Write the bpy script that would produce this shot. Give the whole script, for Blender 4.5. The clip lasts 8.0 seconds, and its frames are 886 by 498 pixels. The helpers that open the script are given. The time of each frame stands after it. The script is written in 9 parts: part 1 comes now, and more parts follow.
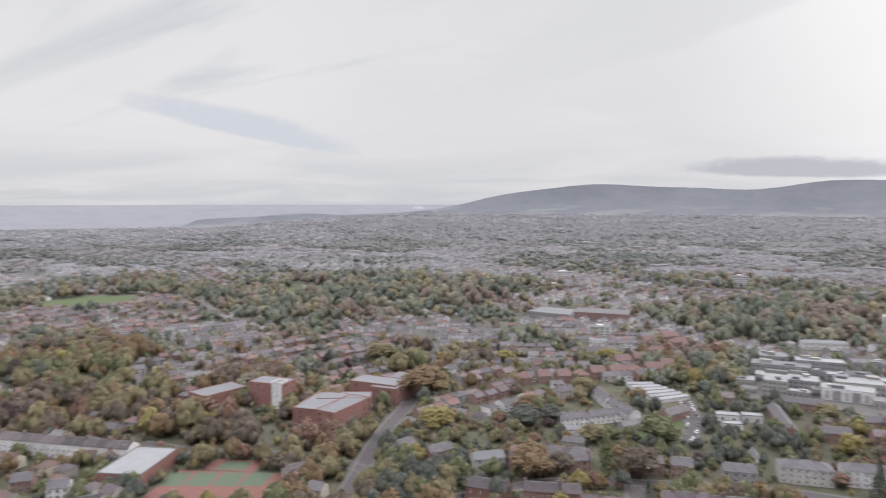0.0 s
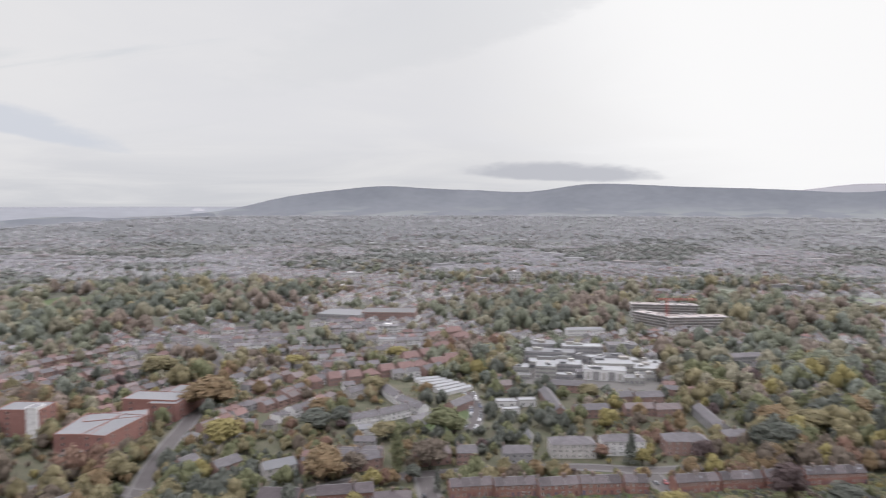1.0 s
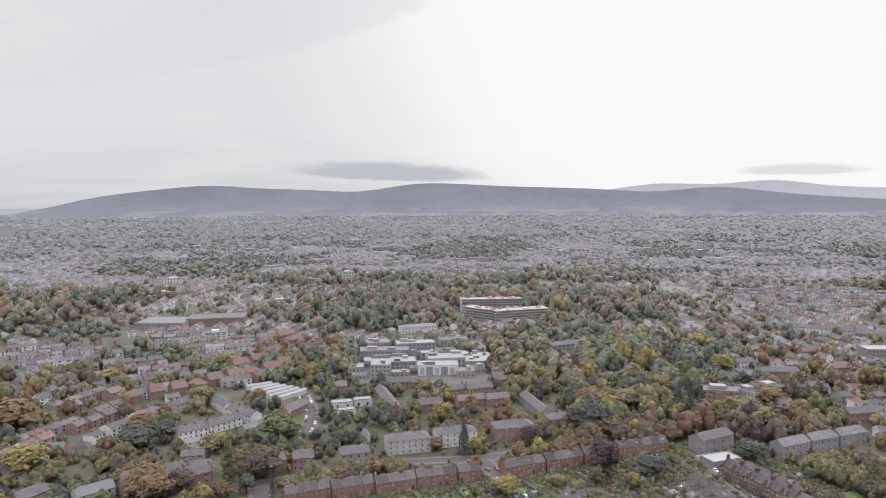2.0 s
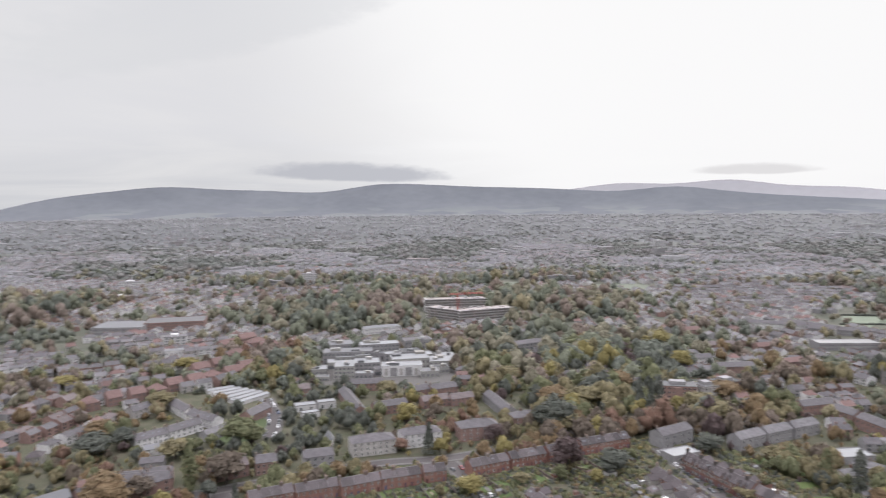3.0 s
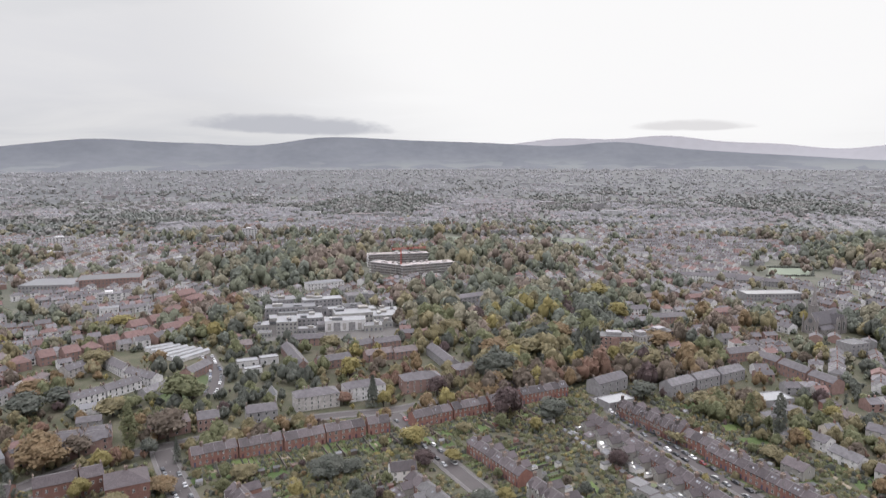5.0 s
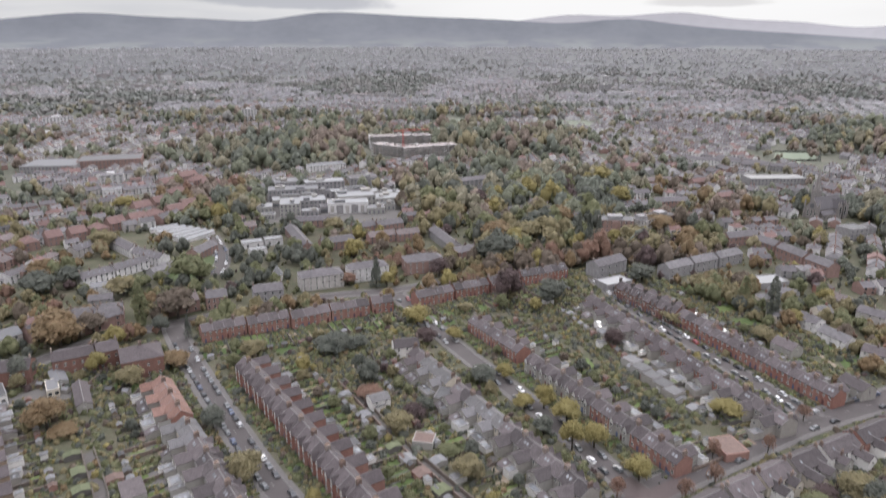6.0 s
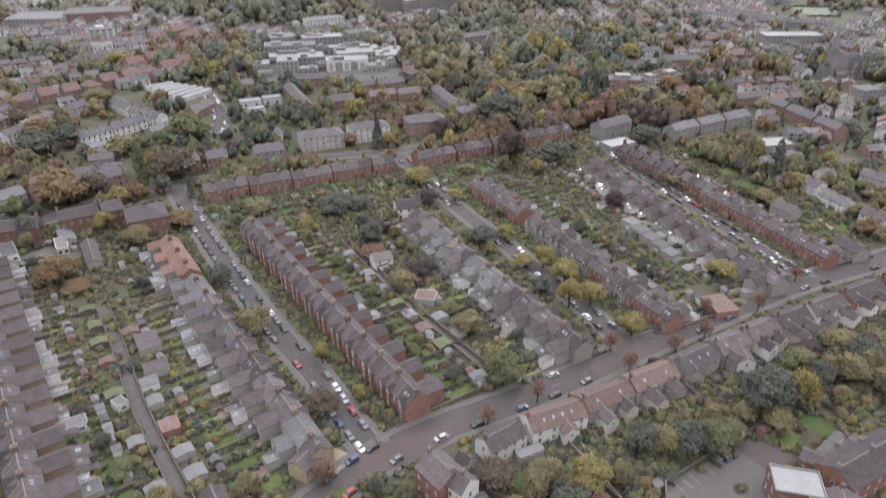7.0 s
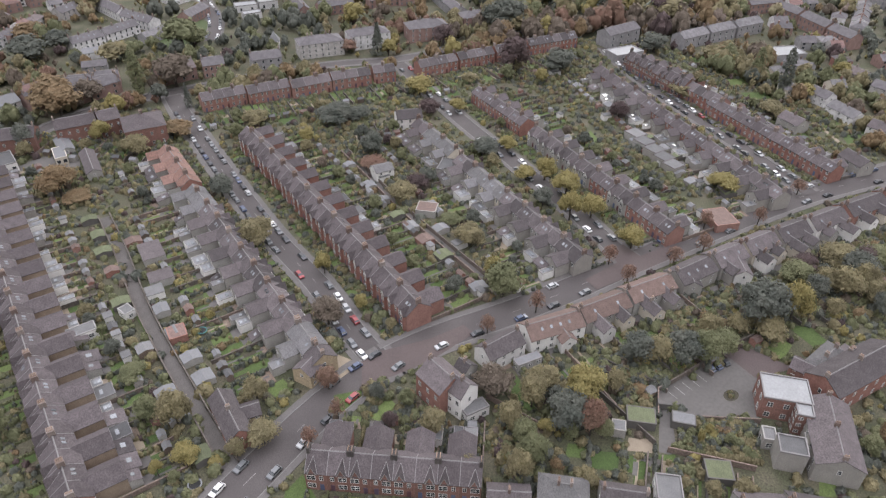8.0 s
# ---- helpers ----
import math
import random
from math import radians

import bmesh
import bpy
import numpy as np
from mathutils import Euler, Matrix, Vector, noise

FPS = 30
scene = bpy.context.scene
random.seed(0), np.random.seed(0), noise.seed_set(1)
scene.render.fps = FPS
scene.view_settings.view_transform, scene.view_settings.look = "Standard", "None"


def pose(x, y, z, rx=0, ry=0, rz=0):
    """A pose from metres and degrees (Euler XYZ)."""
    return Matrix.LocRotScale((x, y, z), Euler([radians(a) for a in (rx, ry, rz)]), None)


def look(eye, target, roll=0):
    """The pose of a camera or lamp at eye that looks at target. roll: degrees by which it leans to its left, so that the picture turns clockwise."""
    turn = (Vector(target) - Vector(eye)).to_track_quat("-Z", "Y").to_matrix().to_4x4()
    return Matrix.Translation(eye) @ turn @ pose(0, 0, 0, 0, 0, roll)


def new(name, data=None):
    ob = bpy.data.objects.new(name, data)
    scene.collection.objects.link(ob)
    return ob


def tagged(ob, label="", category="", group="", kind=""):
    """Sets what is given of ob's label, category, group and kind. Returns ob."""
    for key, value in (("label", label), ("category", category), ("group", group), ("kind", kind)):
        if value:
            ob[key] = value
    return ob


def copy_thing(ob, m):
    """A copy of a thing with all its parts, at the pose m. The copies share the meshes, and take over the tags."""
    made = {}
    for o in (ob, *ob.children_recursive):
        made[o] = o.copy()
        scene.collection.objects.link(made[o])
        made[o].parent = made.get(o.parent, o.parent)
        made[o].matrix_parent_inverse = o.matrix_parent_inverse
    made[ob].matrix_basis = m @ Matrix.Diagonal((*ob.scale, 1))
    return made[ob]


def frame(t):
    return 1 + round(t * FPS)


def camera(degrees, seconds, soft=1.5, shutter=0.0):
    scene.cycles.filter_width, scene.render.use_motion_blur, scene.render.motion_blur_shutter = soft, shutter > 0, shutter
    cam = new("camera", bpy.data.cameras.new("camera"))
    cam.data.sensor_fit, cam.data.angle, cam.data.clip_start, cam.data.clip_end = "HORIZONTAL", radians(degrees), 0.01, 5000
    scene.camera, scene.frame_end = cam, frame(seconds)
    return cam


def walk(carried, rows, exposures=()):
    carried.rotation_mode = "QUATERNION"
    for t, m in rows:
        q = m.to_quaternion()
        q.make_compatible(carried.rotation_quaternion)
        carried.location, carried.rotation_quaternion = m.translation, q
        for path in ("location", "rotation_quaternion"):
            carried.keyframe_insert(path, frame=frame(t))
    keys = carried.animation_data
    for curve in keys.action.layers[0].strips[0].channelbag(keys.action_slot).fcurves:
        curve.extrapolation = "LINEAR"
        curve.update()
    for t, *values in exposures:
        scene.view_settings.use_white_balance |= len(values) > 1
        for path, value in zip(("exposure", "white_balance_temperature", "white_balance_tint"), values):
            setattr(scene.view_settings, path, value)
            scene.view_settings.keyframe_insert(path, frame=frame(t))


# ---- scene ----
# A brick suburb seen from a hovering camera 150 m above the streets.
# World: metres, the camera's column is the origin, +y is the heading at the end.

H = 150.0

# ---------------------------------------------------------------- camera
cam = camera(64.95, 8.0, soft=1.1, shutter=0.5)
PATH = [
    (0.0, 85.919, -0.056, 38.484),
    (0.5, 85.975, 0.040, 30.414),
    (1.0, 86.073, -0.062, 21.127),
    (1.5, 86.012, 0.169, 12.682),
    (1.7, 86.012, 0.239, 9.430),
    (2.0, 86.020, 0.250, 7.350),
    (2.4, 86.030, 0.400, 7.000),
    (2.8, 86.031, 0.518, 6.345),
    (3.0, 86.031, 0.519, 4.294),
    (3.5, 86.063, 0.484, -0.650),
    (4.0, 85.450, 0.363, -0.570),
    (5.5, 78.462, 0.034, -0.267),
    (6.0, 72.666, -0.108, -0.111),
    (6.5, 66.724, -0.226, 0.026),
    (7.0, 61.302, -0.291, 0.127),
    (7.5, 56.682, -0.410, 0.254),
    (8.0, 54.047, -0.488, 0.354),
]
walk(cam, [(t, pose(0, 0, H, rx, ry, rz)) for t, rx, ry, rz in PATH])

# ---------------------------------------------------------------- sky and sun
SUN_AZ, SUN_EL = 17.0, 19.0          # degrees right of +y, degrees up


def build_sky():
    world = bpy.data.worlds.new("overcast_sky")
    scene.world = world
    world.use_nodes = True
    nt = world.node_tree
    nt.nodes.clear()
    N, L = nt.nodes.new, nt.links.new

    def val(node, key, v):
        node.inputs[key].default_value = v
        return node

    def math_node(op, a, b=None, c=None):
        n = N("ShaderNodeMath")
        n.operation = op
        for i, s in enumerate((a, b, c)):
            if s is None:
                continue
            if isinstance(s, (int, float)):
                n.inputs[i].default_value = s
            else:
                L(s, n.inputs[i])
        return n.outputs[0]

    def mix(f, a, b):
        n = N("ShaderNodeMix")
        n.data_type = "RGBA"
        if isinstance(f, (int, float)):
            n.inputs[0].default_value = f
        else:
            L(f, n.inputs[0])
        for s, k in ((a, 6), (b, 7)):
            if isinstance(s, tuple):
                n.inputs[k].default_value = (*s, 1)
            else:
                L(s, n.inputs[k])
        return n.outputs[2]

    def smooth(v, a, b):
        n = N("ShaderNodeMapRange")
        n.interpolation_type = "SMOOTHSTEP"
        L(v, n.inputs[0])
        n.inputs[1].default_value, n.inputs[2].default_value = a, b
        return n.outputs[0]

    co = N("ShaderNodeTexCoord").outputs["Generated"]
    sep = N("ShaderNodeSeparateXYZ")
    L(co, sep.inputs[0])
    X, Y, Z = sep.outputs
    el = math_node("ARCSINE", Z)
    az = math_node("ARCTAN2", X, Y)          # right of +y
    # cloud sheet is stretched near the horizon: project on a plane
    zz = math_node("MAXIMUM", math_node("ADD", Z, 0.10), 0.05)
    comb = N("ShaderNodeCombineXYZ")
    L(math_node("DIVIDE", X, zz), comb.inputs[0])
    L(math_node("DIVIDE", Y, zz), comb.inputs[1])
    big = N("ShaderNodeTexNoise")
    val(val(val(big, "Scale", 0.42), "Detail", 5.0), "Roughness", 0.55)
    val(big, "Distortion", 0.6)
    L(comb.outputs[0], big.inputs["Vector"])
    # overcast gradient: brighter overhead than near the horizon
    grad = math_node("MULTIPLY_ADD", smooth(Z, 0.33, 0.80), 4.0, 1.0)
    # glow of the veiled sun
    sa, se = radians(SUN_AZ), radians(SUN_EL)
    dot = N("ShaderNodeVectorMath")
    dot.operation = "DOT_PRODUCT"
    L(co, dot.inputs[0])
    dot.inputs[1].default_value = (math.sin(sa) * math.cos(se), math.cos(sa) * math.cos(se), math.sin(se))
    ang = math_node("ARCCOSINE", dot.outputs["Value"])
    wob = math_node("ADD", ang, math_node("MULTIPLY_ADD", big.outputs[0], 0.28, -0.14))
    glow = math_node("SUBTRACT", 1.0, smooth(wob, 0.34, 0.68))
    base = mix(smooth(el, -0.01, 0.11), (0.60, 0.61, 0.645), (0.735, 0.735, 0.765))
    base = mix(smooth(el, 0.42, 0.9), base, (0.735, 0.718, 0.800))
    base = mix(math_node("MULTIPLY", smooth(big.outputs[0], 0.35, 0.70), 0.55), base, (0.83, 0.82, 0.82))
    lit = mix(math_node("MULTIPLY", glow, 0.9), base, (0.98, 0.975, 0.98))
    sky = N("ShaderNodeTexSky")
    sky.sky_type, sky.sun_disc = "NISHITA", False
    sky.sun_elevation, sky.sun_rotation = se, sa
    thin = N("ShaderNodeTexNoise")
    val(val(val(thin, "Scale", 0.9), "Detail", 6.0), "Distortion", 0.9)
    mp = N("ShaderNodeMapping")
    mp.inputs["Scale"].default_value = (0.35, 1.5, 1.0)
    mp.inputs["Rotation"].default_value = (0, 0, radians(35))
    L(comb.outputs[0], mp.inputs[0])
    L(mp.outputs[0], thin.inputs["Vector"])
    gaps = math_node("MULTIPLY", smooth(thin.outputs[0], 0.52, 0.72), math_node("SUBTRACT", 1.0, glow))
    gaps = math_node("MULTIPLY", math_node("MULTIPLY", gaps, 0.35), smooth(el, 0.06, 0.2))
    scaled = N("ShaderNodeVectorMath")
    scaled.operation = "SCALE"
    L(sky.outputs[0], scaled.inputs[0])
    scaled.inputs["Scale"].default_value = 0.10
    cloudy = mix(gaps, lit, scaled.outputs[0])

    # low lens-shaped clouds over the hills
    def lens(a0, e0, wa, we, depth, seed, tilt=0.0):
        da = math_node("SUBTRACT", az, radians(-a0))
        de = math_node("SUBTRACT", el, math_node("MULTIPLY_ADD", da, -tilt, radians(e0)))
        nz = N("ShaderNodeTexNoise")
        val(val(val(nz, "Scale", 26.0), "Detail", 5.0), "Roughness", 0.6)
        c2 = N("ShaderNodeCombineXYZ")
        L(az, c2.inputs[0])
        L(math_node("MULTIPLY", el, 2.6), c2.inputs[1])
        c2.inputs[2].default_value = seed
        L(c2.outputs[0], nz.inputs["Vector"])
        up = math_node("MULTIPLY", math_node("GREATER_THAN", de, 0.0), 1.0)
        hgt = math_node("MULTIPLY_ADD", up, radians(we * 0.55), radians(we * 0.45))
        ea = math_node("POWER", math_node("ABSOLUTE", math_node("DIVIDE", da, radians(wa))), 2.0)
        eb = math_node("POWER", math_node("ABSOLUTE", math_node("DIVIDE", de, hgt)), 2.0)
        r = math_node("ADD", math_node("ADD", ea, eb), math_node("MULTIPLY_ADD", nz.outputs[0], 1.3, -0.65))
        return math_node("MULTIPLY", math_node("SUBTRACT", 1.0, smooth(r, 0.35, 1.25)), depth)

    m0 = lens(11.59, 2.10, 7.82, 1.12, 0.9, 0.0, 0.03)
    cloudy = mix(m0, cloudy, (0.50, 0.51, 0.56))
    m1 = lens(-19.86, 2.03, 4.28, 0.60, 0.65, 3.7, 0)
    cloudy = mix(m1, cloudy, (0.66, 0.645, 0.66))
    m2 = lens(68.85, 0.38, 2.50, 0.40, 0.35, 7.4, 0)
    cloudy = mix(m2, cloudy, (0.55,0.55,0.57))
    m3 = lens(54.38, 5.50, 9.00, 1.50, 0.85, 11.1, 0.2)
    cloudy = mix(m3, cloudy, (0.62, 0.65, 0.72))
    m4 = lens(22.29, 12.81, 16.00, 4.50, 0.45, 14.8, -0.25)
    cloudy = mix(m4, cloudy, (0.68, 0.69, 0.72))

    tint = N("ShaderNodeVectorMath")
    tint.operation = "SCALE"
    L(cloudy, tint.inputs[0])
    L(grad, tint.inputs["Scale"])
    # below the horizon the light is what the ground sends back
    low = mix(smooth(Z, -0.05, 0.0), (0.16, 0.16, 0.155), tint.outputs[0])
    bg = N("ShaderNodeBackground")
    L(low, bg.inputs[0])
    bg.inputs[1].default_value = 1.0
    out = N("ShaderNodeOutputWorld")
    L(bg.outputs[0], out.inputs[0])

    sun = bpy.data.lights.new("veiled_sun", "SUN")
    sun.energy, sun.angle, sun.color = 1.2, radians(14), (1.0, 0.96, 0.9)
    ob = new("veiled_sun", sun)
    d = Vector((math.sin(sa) * math.cos(se), math.cos(sa) * math.cos(se), math.sin(se)))
    ob.matrix_world = look(d * 100 + Vector((0, 0, H)), (0, 0, H))


build_sky()
scene.view_settings.exposure = 0.0

# ---------------------------------------------------------------- materials


def mat(name, col, rough=0.85, var=0.25, scale=0.6, fine=6.0, rnd=0.0, hue=None, island=False, bump=0.0, metal=0.0, spec=0.3, through_light=0.0, depth=0.05):
    """A worn surface: two scales of variation in world space, and one step of tone a piece."""
    m = bpy.data.materials.new(name)
    m.use_nodes = True
    nt = m.node_tree
    b = nt.nodes["Principled BSDF"]
    N, L = nt.nodes.new, nt.links.new
    geo = N("ShaderNodeNewGeometry")
    a = N("ShaderNodeTexNoise")
    a.inputs["Scale"].default_value, a.inputs["Detail"].default_value = scale, 4.0
    L(geo.outputs["Position"], a.inputs["Vector"])
    f = N("ShaderNodeTexNoise")
    f.inputs["Scale"].default_value, f.inputs["Detail"].default_value = fine, 3.0
    L(geo.outputs["Position"], f.inputs["Vector"])

    def ramp(sock, lo, hi, x0=0.3, x1=0.7):
        r = N("ShaderNodeMapRange")
        L(sock, r.inputs[0])
        r.inputs[1].default_value, r.inputs[2].default_value = x0, x1
        r.inputs[3].default_value, r.inputs[4].default_value = lo, hi
        return r.outputs[0]

    def mul(x, y):
        n = N("ShaderNodeMath")
        n.operation = "MULTIPLY"
        L(x, n.inputs[0])
        L(y, n.inputs[1])
        return n.outputs[0]

    k = mul(ramp(a.outputs[0], 1 - var * 0.5, 1 + var * 0.5), ramp(f.outputs[0], 1 - var, 1 + var))
    src = None
    if rnd:
        src = geo.outputs["Random Per Island"] if island else N("ShaderNodeObjectInfo").outputs["Random"]
        k = mul(k, ramp(src, 1 - rnd, 1 + rnd, 0.0, 1.0))
    if hue:
        mx = N("ShaderNodeMix")
        mx.data_type = "RGBA"
        mx.inputs[6].default_value, mx.inputs[7].default_value = (*col, 1), (*hue, 1)
        L(ramp(src, 0, 1, 0, 1) if src and not island else ramp(a.outputs[0], 0, 1), mx.inputs[0])
        colour = mx.outputs[2]
    else:
        rgb = N("ShaderNodeRGB")
        rgb.outputs[0].default_value = (*col, 1)
        colour = rgb.outputs[0]
    sc = N("ShaderNodeVectorMath")
    sc.operation = "SCALE"
    L(colour, sc.inputs[0])
    L(k, sc.inputs["Scale"])
    L(sc.outputs[0], b.inputs["Base Color"])
    b.inputs["Roughness"].default_value = rough
    b.inputs["Metallic"].default_value = metal
    b.inputs["Specular IOR Level"].default_value = spec
    if through_light:
        tl, mx2 = N("ShaderNodeBsdfTranslucent"), N("ShaderNodeMixShader")
        L(sc.outputs[0], tl.inputs[0])
        mx2.inputs[0].default_value = through_light
        L(b.outputs[0], mx2.inputs[1])
        L(tl.outputs[0], mx2.inputs[2])
        L(mx2.outputs[0], nt.nodes["Material Output"].inputs[0])
    if bump:
        bp = N("ShaderNodeBump")
        bp.inputs["Strength"].default_value, bp.inputs["Distance"].default_value = bump, depth
        L(f.outputs[0], bp.inputs["Height"])
        L(bp.outputs[0], b.inputs["Normal"])
    return m


SLATE = mat("slate", (0.0630, 0.0558, 0.0572), 0.8, 0.28, 0.45, 2.6, 0.25, hue=(0.0795, 0.0685, 0.0705), bump=0.4, spec=0.15)
SLATE_PURPLE = mat("old_purple_slate", (0.0681, 0.0585, 0.0606), 0.8, 0.28, 0.45, 2.6, 0.2, bump=0.4, spec=0.15)
SLATE_PALE = mat("weathered_pale_slate", (0.1095, 0.1062, 0.1062), 0.8, 0.26, 0.45, 2.6, 0.2, hue=(0.0930, 0.0896, 0.0930), bump=0.4, spec=0.15)
CLAY = mat("clay_tile", (0.152, 0.086, 0.068), 0.85, 0.3, 0.5, 2.0, 0.2, hue=(0.135, 0.085, 0.072), bump=0.5)
CLAY_DULL = mat("dull_red_tile", (0.140, 0.094, 0.083), 0.85, 0.25, 0.5, 2.0, 0.25)
CLAY_BROWN = mat("brown_concrete_tile", (0.0988, 0.0691, 0.0600), 0.85, 0.3, 0.6, 5.0, 0.15, bump=0.5)
BRICK = mat("red_brick", (0.205, 0.100, 0.080), 0.9, 0.25, 0.5, 3.0, 0.15, hue=(0.180, 0.106, 0.090), bump=0.3)
BRICK_DARK = mat("dark_red_brick", (0.146, 0.080, 0.066), 0.9, 0.25, 0.5, 3.0, 0.12, bump=0.3)
BRICK_BUFF = mat("buff_brick", (0.195, 0.152, 0.116), 0.9, 0.22, 0.5, 5.0, 0.15, bump=0.3)
RENDER = mat("grey_render", (0.2490, 0.2340, 0.2141), 0.9, 0.18, 0.4, 4.0, 0.2, hue=(0.1992, 0.1942, 0.1842), bump=0.15)
WHITE = mat("white_painted_render", (0.47, 0.46, 0.445), 0.85, 0.12, 0.4, 4.0, 0.15, bump=0.1)
CREAM = mat("cream_render", (0.38, 0.345, 0.29), 0.85, 0.15, 0.4, 4.0, 0.1, bump=0.1)
TRIM = mat("weathered_white_trim", (0.20, 0.195, 0.19), 0.7, 0.15, 1.0, 3.0, 0.1)
BRICK_RED = mat("orange_red_brick", (0.180, 0.094, 0.082), 0.9, 0.2, 0.3, 2.0, 0.1)
HOSPITAL = mat("pale_panel_wall", (0.265, 0.262, 0.255), 0.85, 0.2, 0.15, 2.0, 0.25, hue=(0.20, 0.195, 0.185))
TAN = mat("tan_render", (0.29, 0.235, 0.16), 0.9, 0.2, 0.4, 2.0, 0.1, bump=0.1)
GRANITE = mat("granite_stone", (0.2191, 0.2092, 0.1992), 0.9, 0.22, 0.4, 4.0, 0.1, bump=0.5)
LEAD = mat("ridge_lead", (0.1375, 0.1305, 0.1305), 0.6, 0.15, 1.0, 5.0, 0.1)
FELT = mat("flat_roof_felt", (0.070, 0.070, 0.072), 0.9, 0.2, 0.4, 4.0, 0.25, hue=(0.105, 0.104, 0.105))
MEMBRANE = mat("white_roof_membrane", (0.185, 0.189, 0.193), 0.7, 0.12, 0.2, 2.0, 0.08)
PALE_ROOF = mat("pale_sheet_roof", (0.112, 0.113, 0.118), 0.6, 0.12, 0.2, 2.0, 0.1)
GREEN_ROOF = mat("mossy_sheet_roof", (0.0847, 0.0946, 0.0548), 0.9, 0.25, 0.6, 4.0, 0.2)
GLASS = mat("window_glass", (0.0291, 0.0332, 0.0373), 0.12, 0.2, 0.5, 3.0, 0.2, spec=0.5)
SKYLIGHT = mat("skylight_glass", (0.150, 0.160, 0.172), 0.12, 0.2, 0.5, 3.0, 0.3, spec=0.6)
FRAME = mat("white_frame", (0.42, 0.415, 0.40), 0.6, 0.08, 1.0, 5.0, 0.1)
DOOR = mat("painted_door", (0.0996, 0.0332, 0.0291), 0.5, 0.1, 1.0, 5.0, 0.3, hue=(0.0415, 0.0581, 0.0996))
CHIMNEY = mat("sooty_chimney_brick", (0.1369, 0.0954, 0.0813), 0.9, 0.25, 0.8, 6.0, 0.25, hue=(0.1577, 0.1369, 0.1245))
CHIMNEY_DARK = mat("soot_black_chimney", (0.062, 0.055, 0.052), 0.9, 0.2, 0.8, 4.0, 0.2)
POT = mat("terracotta_pot", (0.1992, 0.1411, 0.1079), 0.9, 0.2, 1.0, 6.0, 0.2)
ASPHALT = mat("asphalt", (0.0580, 0.0516, 0.0508), 0.85, 0.16, 0.12, 3.0)
RED_ASPHALT = mat("red_brown_asphalt", (0.0670, 0.0526, 0.0508), 0.85, 0.14, 0.12, 3.0)
LANE = mat("lane_concrete", (0.0800, 0.0735, 0.0690), 0.9, 0.2, 0.3, 3.0)
PAVING = mat("concrete_paving", (0.0874, 0.0816, 0.0790), 0.9, 0.16, 0.4, 4.0)
KERB = mat("granite_kerb", (0.1234, 0.1199, 0.1164), 0.85, 0.15, 0.8, 4.0)
PAINT = mat("road_paint", (0.20, 0.195, 0.185), 0.7, 0.3, 1.5, 5.0)
CONCRETE = mat("yard_concrete", (0.0840, 0.0790, 0.0747), 0.9, 0.10, 0.15, 1.0)
GRAVEL = mat("sandy_gravel", (0.1793, 0.1494, 0.1129), 0.95, 0.15, 0.5, 8.0)
LAWN = mat("lawn_grass", (0.048, 0.076, 0.023), 0.95, 0.28, 0.35, 2.2, 0.25, hue=(0.064, 0.084, 0.029), bump=0.6)
# far field green, greyed and lightened to stand for haze
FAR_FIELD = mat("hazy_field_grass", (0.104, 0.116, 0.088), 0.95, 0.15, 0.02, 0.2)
BOWLS = mat("mown_bowling_green", (0.125, 0.147, 0.108), 0.95, 0.1, 0.05, 0.4)
FIELD = mat("playing_field_grass", (0.0498, 0.0672, 0.0274), 0.95, 0.15, 0.05, 1.0, 0.15)
SOIL = mat("garden_soil_and_litter", (0.0448, 0.0406, 0.0287), 0.95, 0.4, 0.2, 3.0, bump=0.6)
STONE_WALL = mat("garden_wall_stone", (0.088, 0.082, 0.074), 0.95, 0.3, 0.6, 2.0, 0.3, hue=(0.105, 0.080, 0.068), bump=0.4)
WOOD = mat("shed_wood", (0.1079, 0.0830, 0.0664), 0.9, 0.3, 0.8, 6.0, 0.3)
BARK = mat("bark", (0.0456, 0.0390, 0.0332), 0.95, 0.3, 1.0, 8.0, 0.2, bump=0.5)
TEAL = mat("teal_padding", (0.035, 0.105, 0.105), 0.6, 0.15, 1.0, 4.0)
TYRE = mat("tyre_rubber", (0.0166, 0.0166, 0.0166), 0.9, 0.1)
COURT_RED = mat("court_surround", (0.128, 0.060, 0.050), 0.9, 0.12, 0.2, 2.0)
COURT_GREEN = mat("court_green", (0.066, 0.086, 0.056), 0.9, 0.12, 0.2, 2.0)
STEEL_RED = mat("red_crane_steel", (0.3154, 0.0664, 0.0581), 0.6, 0.1)
SEA = mat("sea", (0.168, 0.173, 0.184), 1.0, 0.05, 0.002, 0.01, spec=0.0)
SITE_SLAB = mat("site_concrete", (0.360, 0.348, 0.344), 0.9, 0.15, 0.2, 1.0)
SITE_WALL = mat("site_shaded_core", (0.200, 0.188, 0.186), 0.9, 0.2, 0.2, 1.0)
SITE_PANEL = mat("site_brick_panel", (0.255, 0.225, 0.216), 0.9, 0.2, 0.2, 1.0, 0.2)
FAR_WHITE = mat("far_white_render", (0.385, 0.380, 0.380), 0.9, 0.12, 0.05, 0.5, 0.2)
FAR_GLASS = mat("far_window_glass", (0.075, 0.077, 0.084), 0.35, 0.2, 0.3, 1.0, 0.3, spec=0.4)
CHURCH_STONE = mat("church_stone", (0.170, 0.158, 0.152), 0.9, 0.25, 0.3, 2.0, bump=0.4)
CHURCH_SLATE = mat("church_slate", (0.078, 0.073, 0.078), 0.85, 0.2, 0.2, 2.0)
